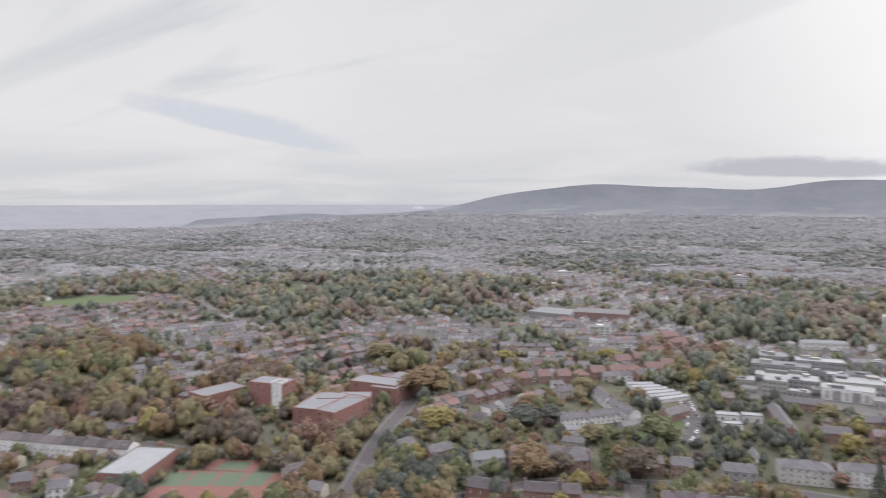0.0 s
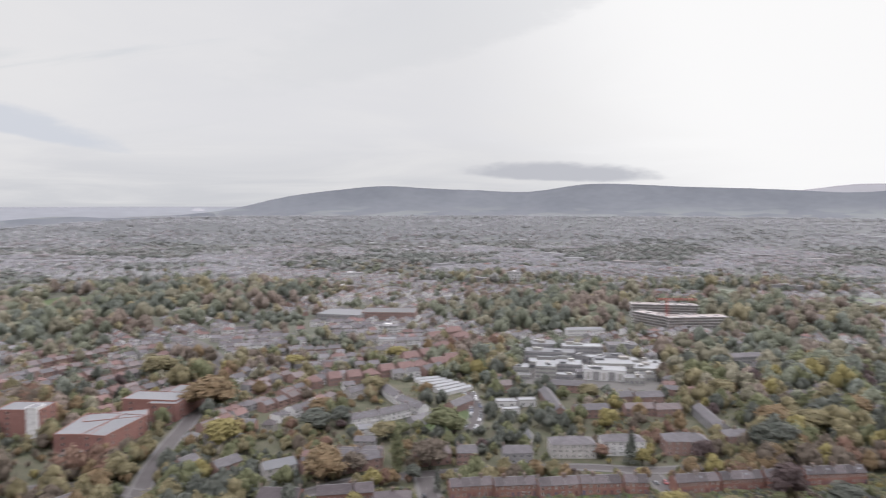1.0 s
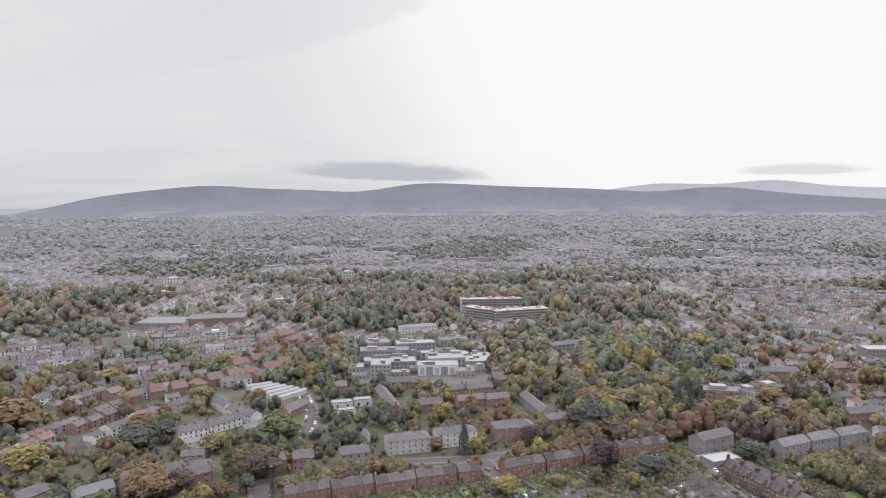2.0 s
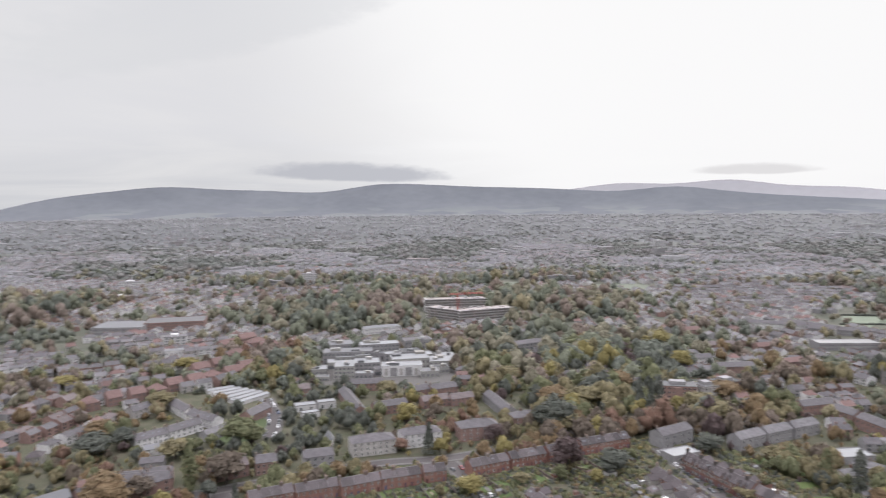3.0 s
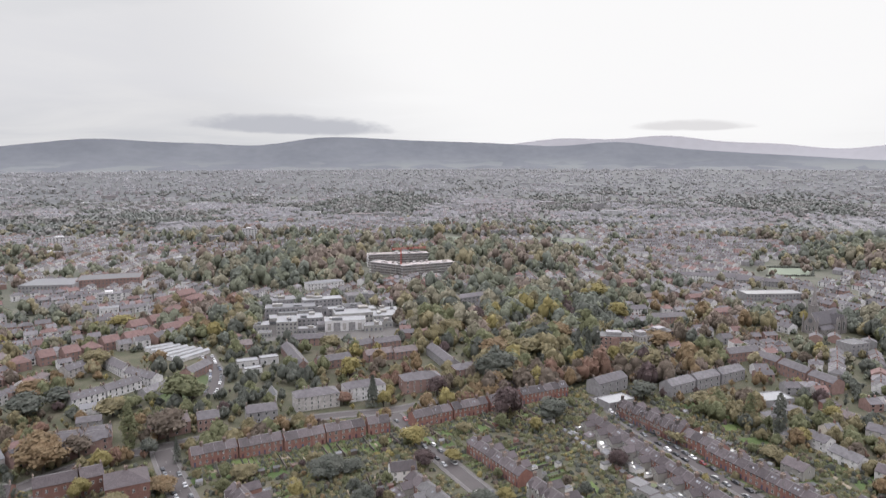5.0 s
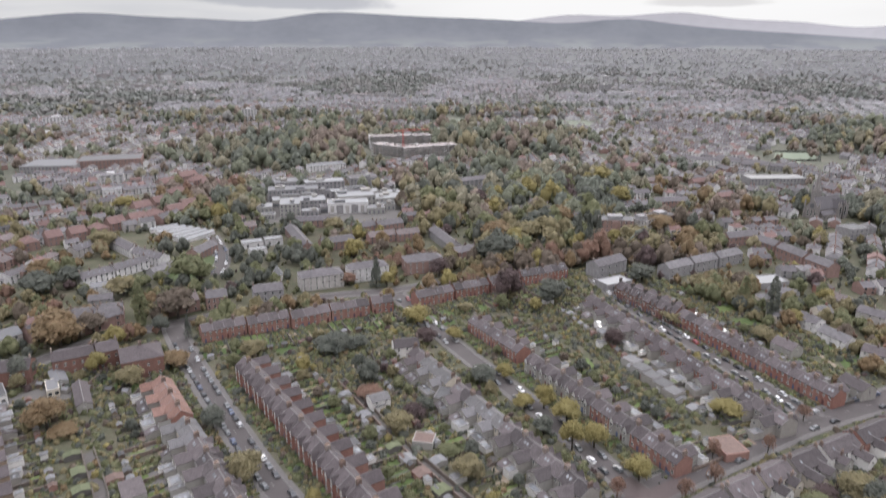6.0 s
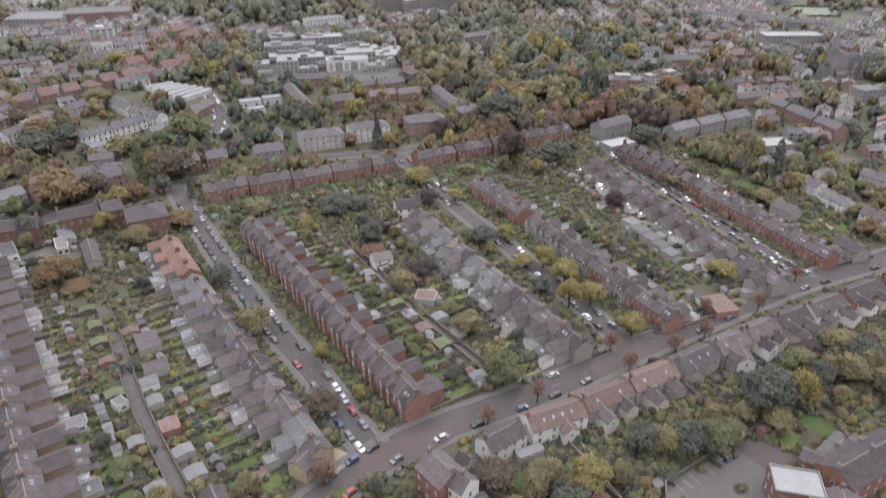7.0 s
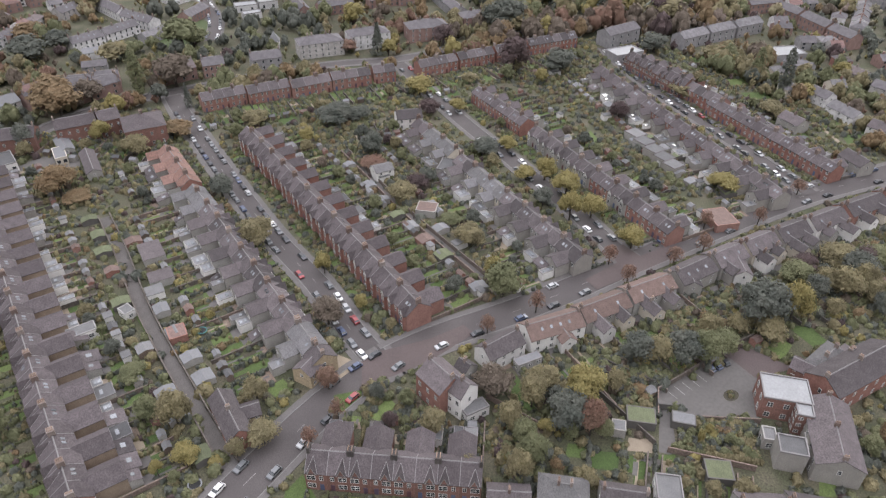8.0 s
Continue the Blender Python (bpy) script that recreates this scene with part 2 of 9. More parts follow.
# greyed copies of the near walls and roofs, haze put into the colour
HAZED_WALL = [mat("hazed_brick", (0.190, 0.126, 0.112), 0.9, 0.2, 0.05, 0.5), mat("hazed_white", (0.440, 0.432, 0.432), 0.9, 0.25, 0.05, 0.5), mat("hazed_grey", (0.195, 0.190, 0.194), 0.9, 0.2, 0.05, 0.5),
             mat("hazed_cream", (0.290, 0.276, 0.266), 0.9, 0.2, 0.05, 0.5)]
HAZED_ROOF = [mat("hazed_slate", (0.082, 0.076, 0.080), 0.85, 0.2, 0.05, 0.5, 0.2, island=True), mat("hazed_clay", (0.118, 0.075, 0.069), 0.85, 0.2, 0.05, 0.5, 0.2, island=True),
             mat("hazed_brown_tile", (0.106, 0.088, 0.087), 0.85, 0.2, 0.05, 0.5, 0.2, island=True), mat("hazed_pale_roof", (0.106, 0.101, 0.105), 0.85, 0.25, 0.05, 0.5, 0.25, island=True)]
# blocks of houses with their yards on the wide plain, haze mixed into the colours
HAZED_PLAIN_WALL = [mat("hazed_block_brick", (0.190, 0.176, 0.177), 0.9, 0.15, 0.01, 0.1), mat("hazed_block_white", (0.350, 0.346, 0.353), 0.9, 0.25, 0.01, 0.1), mat("hazed_block_grey", (0.212, 0.208, 0.214), 0.9, 0.15, 0.01, 0.1),
              mat("hazed_block_cream", (0.245, 0.240, 0.243), 0.9, 0.2, 0.01, 0.1)]
HAZED_PLAIN_ROOF = [mat("hazed_roof_slate", (0.122, 0.118, 0.125), 0.9, 0.15, 0.01, 0.1, 0.1, island=True), mat("hazed_roof_clay", (0.138, 0.116, 0.117), 0.9, 0.15, 0.01, 0.1, 0.1, island=True),
              mat("hazed_roof_brown", (0.126, 0.117, 0.121), 0.9, 0.15, 0.01, 0.1, 0.1, island=True), mat("hazed_roof_pale", (0.136, 0.133, 0.140), 0.9, 0.2, 0.01, 0.1, 0.2, island=True)]
# the last blocks below the hills: strongest painted haze, walls lightened against their shade
HAZED_EDGE_BLOCK = [mat("hazed_foothill_block", (0.270, 0.268, 0.276), 0.9, 0.1, 0.01, 0.1), mat("hazed_foothill_pale_block", (0.335, 0.333, 0.341), 0.9, 0.1, 0.01, 0.1), mat("hazed_foothill_roof", (0.165, 0.164, 0.171), 0.9, 0.1, 0.01, 0.1, 0.08, island=True)]
LEAF = {
    "green": mat("green_leaves", (0.102, 0.110, 0.060), 0.8, 0.2, 0.22, 2.0, 0.12, hue=(0.137, 0.139, 0.079), island=True, spec=0.15, through_light=0.2, bump=0.9, depth=0.6),
    "dark": mat("dark_leaves", (0.075, 0.083, 0.071), 0.8, 0.2, 0.22, 2.0, 0.12, hue=(0.097, 0.101, 0.085), island=True, spec=0.15, through_light=0.2, bump=0.9, depth=0.6),
    "olive": mat("olive_leaves", (0.139, 0.122, 0.073), 0.8, 0.2, 0.22, 2.0, 0.12, hue=(0.174, 0.151, 0.086), island=True, spec=0.15, through_light=0.2, bump=0.9, depth=0.6),
    "yellow": mat("yellow_leaves", (0.204, 0.172, 0.070), 0.8, 0.2, 0.22, 2.0, 0.12, hue=(0.181, 0.158, 0.070), island=True, spec=0.15, through_light=0.2, bump=0.9, depth=0.6),
    "orange": mat("orange_leaves", (0.163, 0.111, 0.063), 0.8, 0.2, 0.22, 2.0, 0.12, hue=(0.151, 0.115, 0.070), island=True, spec=0.15, through_light=0.2, bump=0.9, depth=0.6),
    "rust": mat("rust_leaves", (0.165, 0.098, 0.074), 0.8, 0.2, 0.22, 2.0, 0.12, hue=(0.145, 0.098, 0.074), island=True, spec=0.15, through_light=0.2, bump=0.9, depth=0.6),
    "copper": mat("copper_leaves", (0.067, 0.050, 0.050), 0.8, 0.2, 0.22, 2.0, 0.12, hue=(0.083, 0.060, 0.058), island=True, spec=0.15, through_light=0.2, bump=0.9, depth=0.6),
    "bare": mat("thin_brown_twigs", (0.116, 0.095, 0.076), 0.85, 0.2, 0.22, 2.0, 0.12, island=True, spec=0.1, through_light=0.2, bump=0.9, depth=0.6),
}
# woods and gardens of the wide plain: greens and browns greyed to paint in haze
HAZED_LEAF = {
    "green": mat("hazed_green", (0.115, 0.125, 0.093), 0.85, 0.2, 0.02, 0.8, 0.18, hue=(0.131, 0.136, 0.100), island=True, spec=0.1, bump=1.0, depth=0.9),
    "dark": mat("hazed_dark_green", (0.095, 0.104, 0.087), 0.85, 0.2, 0.02, 0.8, 0.18, hue=(0.107, 0.115, 0.095), island=True, spec=0.1, bump=1.0, depth=0.9),
    "olive": mat("hazed_olive", (0.145, 0.135, 0.099), 0.85, 0.2, 0.02, 0.8, 0.18, hue=(0.156, 0.145, 0.106), island=True, spec=0.1, bump=1.0, depth=0.9),
    "brown": mat("hazed_brown", (0.154, 0.121, 0.100), 0.85, 0.2, 0.02, 0.8, 0.18, hue=(0.144, 0.121, 0.104), island=True, spec=0.1, bump=1.0, depth=0.9),
    "gold": mat("hazed_gold", (0.190, 0.163, 0.100), 0.85, 0.2, 0.02, 0.8, 0.15, hue=(0.174, 0.157, 0.102), island=True, spec=0.1, bump=1.0, depth=0.9),
    "far_dark": mat("hazed_far_dark_wood", (0.130, 0.137, 0.126), 0.85, 0.12, 0.004, 0.05, 0.1, hue=(0.142, 0.148, 0.138), island=True, spec=0.1),
    "edge": mat("hazed_foothill_wood", (0.202, 0.201, 0.205), 0.85, 0.08, 0.004, 0.05, 0.05, hue=(0.212, 0.209, 0.213), island=True, spec=0.1),
    "far": mat("hazed_far_wood", (0.159, 0.156, 0.150), 0.85, 0.12, 0.004, 0.05, 0.08, hue=(0.169, 0.165, 0.157), island=True, spec=0.1, bump=1.0, depth=0.9),
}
CAR_PAINT = [mat("car_paint_" + n, c, 0.3, 0.05, spec=0.5) for n, c in (
    ("white", (0.55, 0.55, 0.55)), ("silver", (0.28, 0.285, 0.29)), ("black", (0.025, 0.026, 0.03)), ("grey", (0.10, 0.105, 0.11)),
    ("blue", (0.045, 0.06, 0.105)), ("red", (0.19, 0.03, 0.033)))]

# ---------------------------------------------------------------- mesh helpers


class Shape:
    """Collects faces with material slots, then becomes one mesh."""

    def __init__(self):
        self.v, self.f, self.m = [], [], []

    def poly(self, pts, m=0):
        n = len(self.v)
        self.v += [tuple(p) for p in pts]
        self.f.append(tuple(range(n, n + len(pts))))
        self.m.append(m)
        return self

    def box(self, x0, y0, z0, x1, y1, z1, m=0):
        n = len(self.v)
        self.v += [(x, y, z) for z in (z0, z1) for x, y in ((x0, y0), (x1, y0), (x1, y1), (x0, y1))]
        for q in ((3, 2, 1, 0), (4, 5, 6, 7), (0, 1, 5, 4), (1, 2, 6, 5), (2, 3, 7, 6), (3, 0, 4, 7)):
            self.f.append(tuple(n + i for i in q))
            self.m.append(m)
        return self

    def extrude(self, prof, a0, a1, axis="x", m=0):
        """A convex profile in (across, up), drawn along x or y."""
        n, k = len(self.v), len(prof)
        for a in (a0, a1):
            self.v += [(a, p, z) if axis == "x" else (p, a, z) for p, z in prof]
        self.f += [tuple(n + i for i in range(k)), tuple(n + k + i for i in reversed(range(k)))]
        self.f += [(n + i, n + k + i, n + k + (i + 1) % k, n + (i + 1) % k) for i in range(k)]
        self.m += [m] * (k + 2)
        return self

    def gable_wall(self, x0, x1, y0, y1, ze, zr, axis="x", m=0):
        """Solid walls with gables at the ends of the axis."""
        a, b = (y0, y1) if axis == "x" else (x0, x1)
        c, d = (x0, x1) if axis == "x" else (y0, y1)
        return self.extrude([(a, 0), (b, 0), (b, ze), ((a + b) / 2, zr - 0.12), (a, ze)], c, d, axis, m)

    def gable_roof(self, x0, x1, y0, y1, ze, zr, axis="x", m=0, over=0.25, th=0.16, ridge=None):
        a, b = (y0, y1) if axis == "x" else (x0, x1)
        c, d = (x0, x1) if axis == "x" else (y0, y1)
        mid, k = (a + b) / 2, (zr - ze) / ((b - a) / 2)
        lo = ze - over * k
        self.extrude([(a - over, lo), (mid, zr), (mid, zr + th), (a - over, lo + th)], c, d, axis, m)
        self.extrude([(mid, zr), (b + over, lo), (b + over, lo + th), (mid, zr + th)], c, d, axis, m)
        if ridge is not None:
            self.extrude([(mid - 0.2, zr + th - 0.1), (mid + 0.2, zr + th - 0.1), (mid, zr + th + 0.1)], c, d, axis, ridge)
        return self

    def hip_roof(self, x0, x1, y0, y1, ze, zr, m=0, over=0.3, ridge=None):
        x0, x1, y0, y1 = x0 - over, x1 + over, y0 - over, y1 + over
        w, d = x1 - x0, y1 - y0
        if w >= d:
            r0, r1 = (x0 + d / 2, (y0 + y1) / 2), (x1 - d / 2, (y0 + y1) / 2)
        else:
            r0, r1 = ((x0 + x1) / 2, y0 + w / 2), ((x0 + x1) / 2, y1 - w / 2)
        n = len(self.v)
        self.v += [(x0, y0, ze), (x1, y0, ze), (x1, y1, ze), (x0, y1, ze), (*r0, zr), (*r1, zr)]
        fs = [(3, 2, 1, 0), (0, 1, 5, 4), (1, 2, 5), (2, 3, 4, 5), (3, 0, 4)] if w >= d else [(3, 2, 1, 0), (0, 1, 4), (1, 2, 5, 4), (2, 3, 5), (3, 0, 4, 5)]
        self.f += [tuple(n + i for i in f) for f in fs]
        self.m += [m] * 5
        if ridge is not None:
            if w >= d:
                self.box(r0[0], r0[1] - 0.15, zr - 0.1, r1[0], r0[1] + 0.15, zr + 0.08, ridge)
            else:
                self.box(r0[0] - 0.15, r0[1], zr - 0.1, r0[0] + 0.15, r1[1], zr + 0.08, ridge)
        return self

    def lathe(self, x, y, rings, sides=8, m=0):
        n = len(self.v)
        for r, z in rings:
            self.v += [(x + r * math.cos(2 * math.pi * i / sides), y + r * math.sin(2 * math.pi * i / sides), z) for i in range(sides)]
        for k in range(len(rings) - 1):
            for i in range(sides):
                a, b = n + k * sides + i, n + k * sides + (i + 1) % sides
                self.f.append((a, b, b + sides, a + sides))
                self.m.append(m)
        self.f += [tuple(n + i for i in reversed(range(sides))), tuple(n + (len(rings) - 1) * sides + i for i in range(sides))]
        self.m += [m, m]
        return self

    def data(self, name, mats):
        me = bpy.data.meshes.new(name)
        me.from_pydata(self.v, [], self.f)
        for x in mats:
            me.materials.append(x)
        me.polygons.foreach_set("material_index", self.m)
        me.update()
        return me


def part(name, shape, mats, parent, label=""):
    """One mesh under a thing or under a part."""
    data = shape if isinstance(shape, bpy.types.Mesh) else shape.data(name, mats)
    ob = new(name, data)
    ob.parent = parent
    if label:
        ob["label"] = label
    return ob


def thing(name, label, category, group="", m=None):
    ob = tagged(new(name), label, category, group)
    if m is not None:
        ob.matrix_basis = m
    return ob


def structure(name, shape, mats, label, category="ground"):
    return tagged(new(name, shape.data(name, mats)), label, category, kind="structure")


def stuff_mesh(name, verts, size, mats, idx, label, category, lobes=None):
    """verts: rows of faces with size corners each, all apart; idx: material of each face.
    lobes: corners, triangles and material of rounded lobes that share their corners."""
    verts = np.asarray(verts, dtype=np.float32).reshape(-1, 3)
    idx = np.asarray(idx, dtype=np.int32)
    n = len(verts) // size
    corner = np.arange(len(verts), dtype=np.int32)
    if lobes is not None:
        lv, lt, lm = lobes
        corner = np.concatenate([corner, (lt + len(verts)).ravel().astype(np.int32)])
        verts, idx = np.concatenate([verts, lv.astype(np.float32)]), np.concatenate([idx, lm.astype(np.int32)])
    me = bpy.data.meshes.new(name)
    me.vertices.add(len(verts))
    me.vertices.foreach_set("co", verts.ravel())
    me.loops.add(len(corner))
    me.loops.foreach_set("vertex_index", corner)
    me.polygons.add(len(idx))
    me.polygons.foreach_set("loop_start", np.arange(0, len(idx) * size, size, dtype=np.int32))
    for x in mats:
        me.materials.append(x)
    me.polygons.foreach_set("material_index", idx)
    me.polygons.foreach_set("use_smooth", np.arange(len(idx)) >= n)
    me.update(calc_edges=True)
    me.validate()
    return tagged(new(name, me), label, category, kind="stuff")


def leaf_lobes(rows, seg, rings, rng, t0=0.08, t1=1.0):
    """Many dented balls at once; rows: centre x, y, z, radius across, radius up, material. Gives corners, triangles, materials."""
    rows = np.asarray(rows, dtype=np.float64).reshape(-1, 6)
    n = len(rows)
    a = np.linspace(0, 2 * math.pi, seg, endpoint=False)[None, None, :] + rng.uniform(0, 6.28, (n, 1, 1))
    t = (np.linspace(t0, t1, rings + 1) * math.pi)[None, :, None]
    k = rng.uniform(0.80, 1.14, (n, rings + 1, seg))
    c, rx, rz = rows[:, None, None, :3], rows[:, None, None, 3] * k, rows[:, None, None, 4] * k
    p = np.stack([c[..., 0] + rx * np.sin(t) * np.cos(a), c[..., 1] + rx * np.sin(t) * np.sin(a), c[..., 2] - rz * np.cos(t) * np.ones_like(a)], -1)
    i, j = np.meshgrid(np.arange(rings), np.arange(seg), indexing="ij")
    i, j = i.ravel(), j.ravel()
    q = np.stack([i * seg + j, i * seg + (j + 1) % seg, (i + 1) * seg + (j + 1) % seg, (i + 1) * seg + j], 1)
    tri = np.concatenate([q[:, [0, 1, 2]], q[:, [0, 2, 3]]])
    tri = tri[None] + (np.arange(n) * (rings + 1) * seg)[:, None, None]
    return p.reshape(-1, 3), tri.reshape(-1, 3), np.repeat(rows[:, 5], 2 * rings * seg)


def join_lobes(sets):
    out, base = ([], [], []), 0
    for v, t, m in sets:
        out[0].append(v), out[1].append(t + base), out[2].append(m)
        base += len(v)
    return tuple(np.concatenate(x) for x in out)


RNG = np.random.default_rng(11)
R = random.Random(7)


def leaf_clumps(centres, normals, size, rng, stretch=1.0, loose=0.4):
    """One pointed leaf clump at each centre, facing about along its normal."""
    n = len(centres)
    nr = normals + rng.normal(0, loose, (n, 3))
    nr /= np.linalg.norm(nr, axis=1, keepdims=True) + 1e-9
    t = np.cross(nr, rng.normal(0, 1, (n, 3)))
    t /= np.linalg.norm(t, axis=1, keepdims=True) + 1e-9
    b = np.cross(nr, t)
    s = (size * rng.uniform(0.6, 1.35, (n, 1))) / 2
    t, b = t * s, b * s * stretch
    k = rng.uniform(0.7, 1.25, (n, 3, 1))
    q = np.stack([-t - b * 0.7, t - b * 0.7, b * 1.2], 1) * k
    return centres[:, None, :] + q


def leaf_ball(centre, rx, rz, rng, seg=6, rings=4):
    """The leafy inside of one lobe: a dented ball."""
    a = np.linspace(0, 2 * math.pi, seg, endpoint=False) + rng.uniform(0, 1)
    t = np.linspace(0.05, 0.95, rings + 1) * math.pi
    k = rng.uniform(0.8, 1.12, (rings + 1, seg))
    p = np.stack([centre[0] + rx * k * np.sin(t)[:, None] * np.cos(a), centre[1] + rx * k * np.sin(t)[:, None] * np.sin(a), centre[2] - rz * k * np.cos(t)[:, None] * np.ones(seg)], 2)
    q = np.roll(p, -1, 1)
    return np.stack([p[:-1], q[:-1], q[1:], p[:-1], q[1:], p[1:]], 2).reshape(-1, 3, 3)


def crown_points(n, w, h, z0, rng, kind="round"):
    """Points and outward normals on the lobes of a crown, w wide and h tall, from z0 up."""
    if kind == "cone":
        u = rng.uniform(0, 1, n) ** 0.7
        a = rng.uniform(0, 2 * math.pi, n)
        r = (1 - u * 0.97) * (0.8 + 0.25 * np.sin(a * 5 + u * 22)) * rng.uniform(0.75, 1.05, n) * w / 2
        p = np.stack([r * np.cos(a), r * np.sin(a), z0 + u[::1] * h], 1)
        nm = np.stack([np.cos(a), np.sin(a), np.full(n, 0.5)], 1)
        return p, nm
    if kind == "column":
        u = rng.uniform(0, 1, n)
        a = rng.uniform(0, 2 * math.pi, n)
        r = np.sin(np.pi * np.clip(u * 0.9 + 0.1, 0, 1)) ** 0.6 * rng.uniform(0.7, 1.05, n) * w / 2 * (0.85 + 0.2 * np.sin(a * 3 + u * 9))
        return np.stack([r * np.cos(a), r * np.sin(a), z0 + u * h], 1), np.stack([np.cos(a), np.sin(a), np.full(n, 0.25)], 1)
    lobes = 9 if kind == "round" else 7
    c, rad = [], []
    for i in range(lobes):
        a = 2 * math.pi * (i * 0.618 % 1) + rng.uniform(-0.4, 0.4)
        u = (i + 0.5) / lobes
        rr = (0.60 - 0.38 * u ** 1.5) * w / 2 * rng.uniform(0.7, 1.2)
        c.append((rr * math.cos(a), rr * math.sin(a), z0 + h * (0.30 + 0.45 * u)))
        rad.append((0.30 * w * rng.uniform(0.75, 1.15), 0.27 * h * rng.uniform(0.8, 1.15)))
    k = rng.integers(0, lobes, n)
    d = rng.normal(0, 1, (n, 3))
    d /= np.linalg.norm(d, axis=1, keepdims=True)
    d[:, 2] = np.abs(d[:, 2]) * np.where(rng.uniform(0, 1, n) < 0.8, 1, -1)
    c, rad = np.array(c), np.array(rad)
    q = rng.uniform(0.72, 1.08, (n, 1))
    p = c[k] + d * np.stack([rad[k, 0], rad[k, 0], rad[k, 1]], 1) * q
    LOBES[:] = [(tuple(c[i]), rad[i][0] * 0.76, rad[i][1] * 0.76) for i in range(lobes)]
    return p, d


LOBES = []
TREE_PROTO = {}


def tree_meshes(kind, colour, variant, light=False):
    key = (kind, colour, variant, light)
    if key in TREE_PROTO:
        return TREE_PROTO[key]
    rng = np.random.default_rng(sum(ord(c) for c in kind + colour) * 10 + variant)
    w, h, z0, n, size = {"round": (8.0, 8.0, 2.0, 2000, 0.48), "sparse": (6.0, 6.5, 1.6, 1300, 0.40), "cone": (6.0, 13.0, 0.8, 2200, 0.55),
                         "column": (4.0, 17.0, 1.0, 2200, 0.55), "bush": (3.0, 2.6, 0.0, 600, 0.30), "spread": (11.0, 8.0, 2.5, 3000, 0.52)}[kind]
    if light:
        n, size = int(n * 0.36), size * 1.5
    p, nm = crown_points(n, w, h, z0, rng, "round" if kind in ("spread", "sparse", "bush") else kind)
    q = leaf_clumps(p, nm + np.array([0, 0, 0.45]), size, rng)
    if kind in ("round", "spread", "bush"):
        q = np.concatenate([q] + [leaf_ball(*lobe, rng) for lobe in LOBES])
        n = len(q)
    me = bpy.data.meshes.new("crown")
    me.from_pydata(q.reshape(-1, 3).tolist(), [], [(i * 3, i * 3 + 1, i * 3 + 2) for i in range(n)])
    me.materials.append(LEAF[colour])
    # trunk with limbs, bent and tapered
    tr = Shape()
    top = z0 + h * (0.55 if kind in ("round", "spread", "sparse") else 0.85)
    r0 = 0.03 * w + 0.06
    tr.lathe(0, 0, [(r0 * 1.4, -0.1), (r0, 0.5), (r0 * 0.8, z0 + 0.25 * h), (r0 * 0.25, top)], 7)
    if kind in ("round", "spread", "sparse"):
        for i in range(6):
            a, zz = i * 2.4 + variant, z0 + h * (0.05 + 0.06 * i)
            e = Vector((math.cos(a) * w * 0.34, math.sin(a) * w * 0.34, h * 0.32))
            s, t, b = Vector((0, 0, zz)), Vector((-math.sin(a), math.cos(a), 0)), Vector((0, 0, 1))
            rr = r0 * 0.4
            base = [s + t * rr, s + b * rr, s - t * rr, s - b * rr]
            tip = [s + e + (p_ - s) * 0.25 for p_ in base]
            for j in range(4):
                tr.poly([base[j], base[(j + 1) % 4], tip[(j + 1) % 4], tip[j]])
    TREE_PROTO[key] = (me, tr.data("trunk", [BARK]), h + z0, w)
    return TREE_PROTO[key]


TREE_WORDS = {"green": "green-leaved", "dark": "dark evergreen", "olive": "olive-green turning", "yellow": "yellow autumn", "orange": "orange autumn",
              "rust": "rust-red autumn", "copper": "dark copper-leaved", "bare": "nearly bare brown"}
TREE_PLACE = []


def tree(x, y, height, colour="green", kind="round", width=0.0, group="garden trees", where="in a back garden", z=0.0):
    me, trunk, h0, w0 = tree_meshes(kind, colour, R.randrange(2), math.hypot(x, y) > 340)
    s = height / h0
    sw = width / w0 if width else s * R.uniform(0.9, 1.1)
    noun = {"cone": "conifer", "column": "poplar tree", "bush": "shrub"}.get(kind, "tree")
    name = {"cone": "conifer", "column": "poplar", "bush": "shrub"}.get(kind, "tree")
    m = Matrix.Translation((x, y, z)) @ Matrix.Rotation(R.uniform(0, 6.28), 4, "Z") @ Matrix.Diagonal((sw, sw, s, 1))
    ob = thing(name, f"{TREE_WORDS[colour]} {noun} standing {where}", "shrub" if kind == "bush" else "tree", group, m)
    part("crown", me, None, ob)
    part("trunk", trunk, None, ob)
    TREE_PLACE.append((x, y, max(width, sw * w0) / 2))
    return ob

# ---------------------------------------------------------------- ground, sea, hills


def ground_material():
    m = mat("suburban_ground", (0.048, 0.054, 0.029), 0.95, 0.4, 0.1, 1.8, hue=(0.065, 0.057, 0.041), bump=0.3)
    return m


def rise(x, y):
    """The plain is lifted towards the hills to fit the camera's view, and stays low by the sea."""
    r = math.hypot(x, y)
    u = min(1.0, max(0.0, (r - 2200) / 1750))
    k = min(1.0, max(0.0, (math.degrees(math.atan2(x, y)) + 62) / 22))
    return 66 * u * u * (3 - 2 * u) * k * k * (3 - 2 * k)


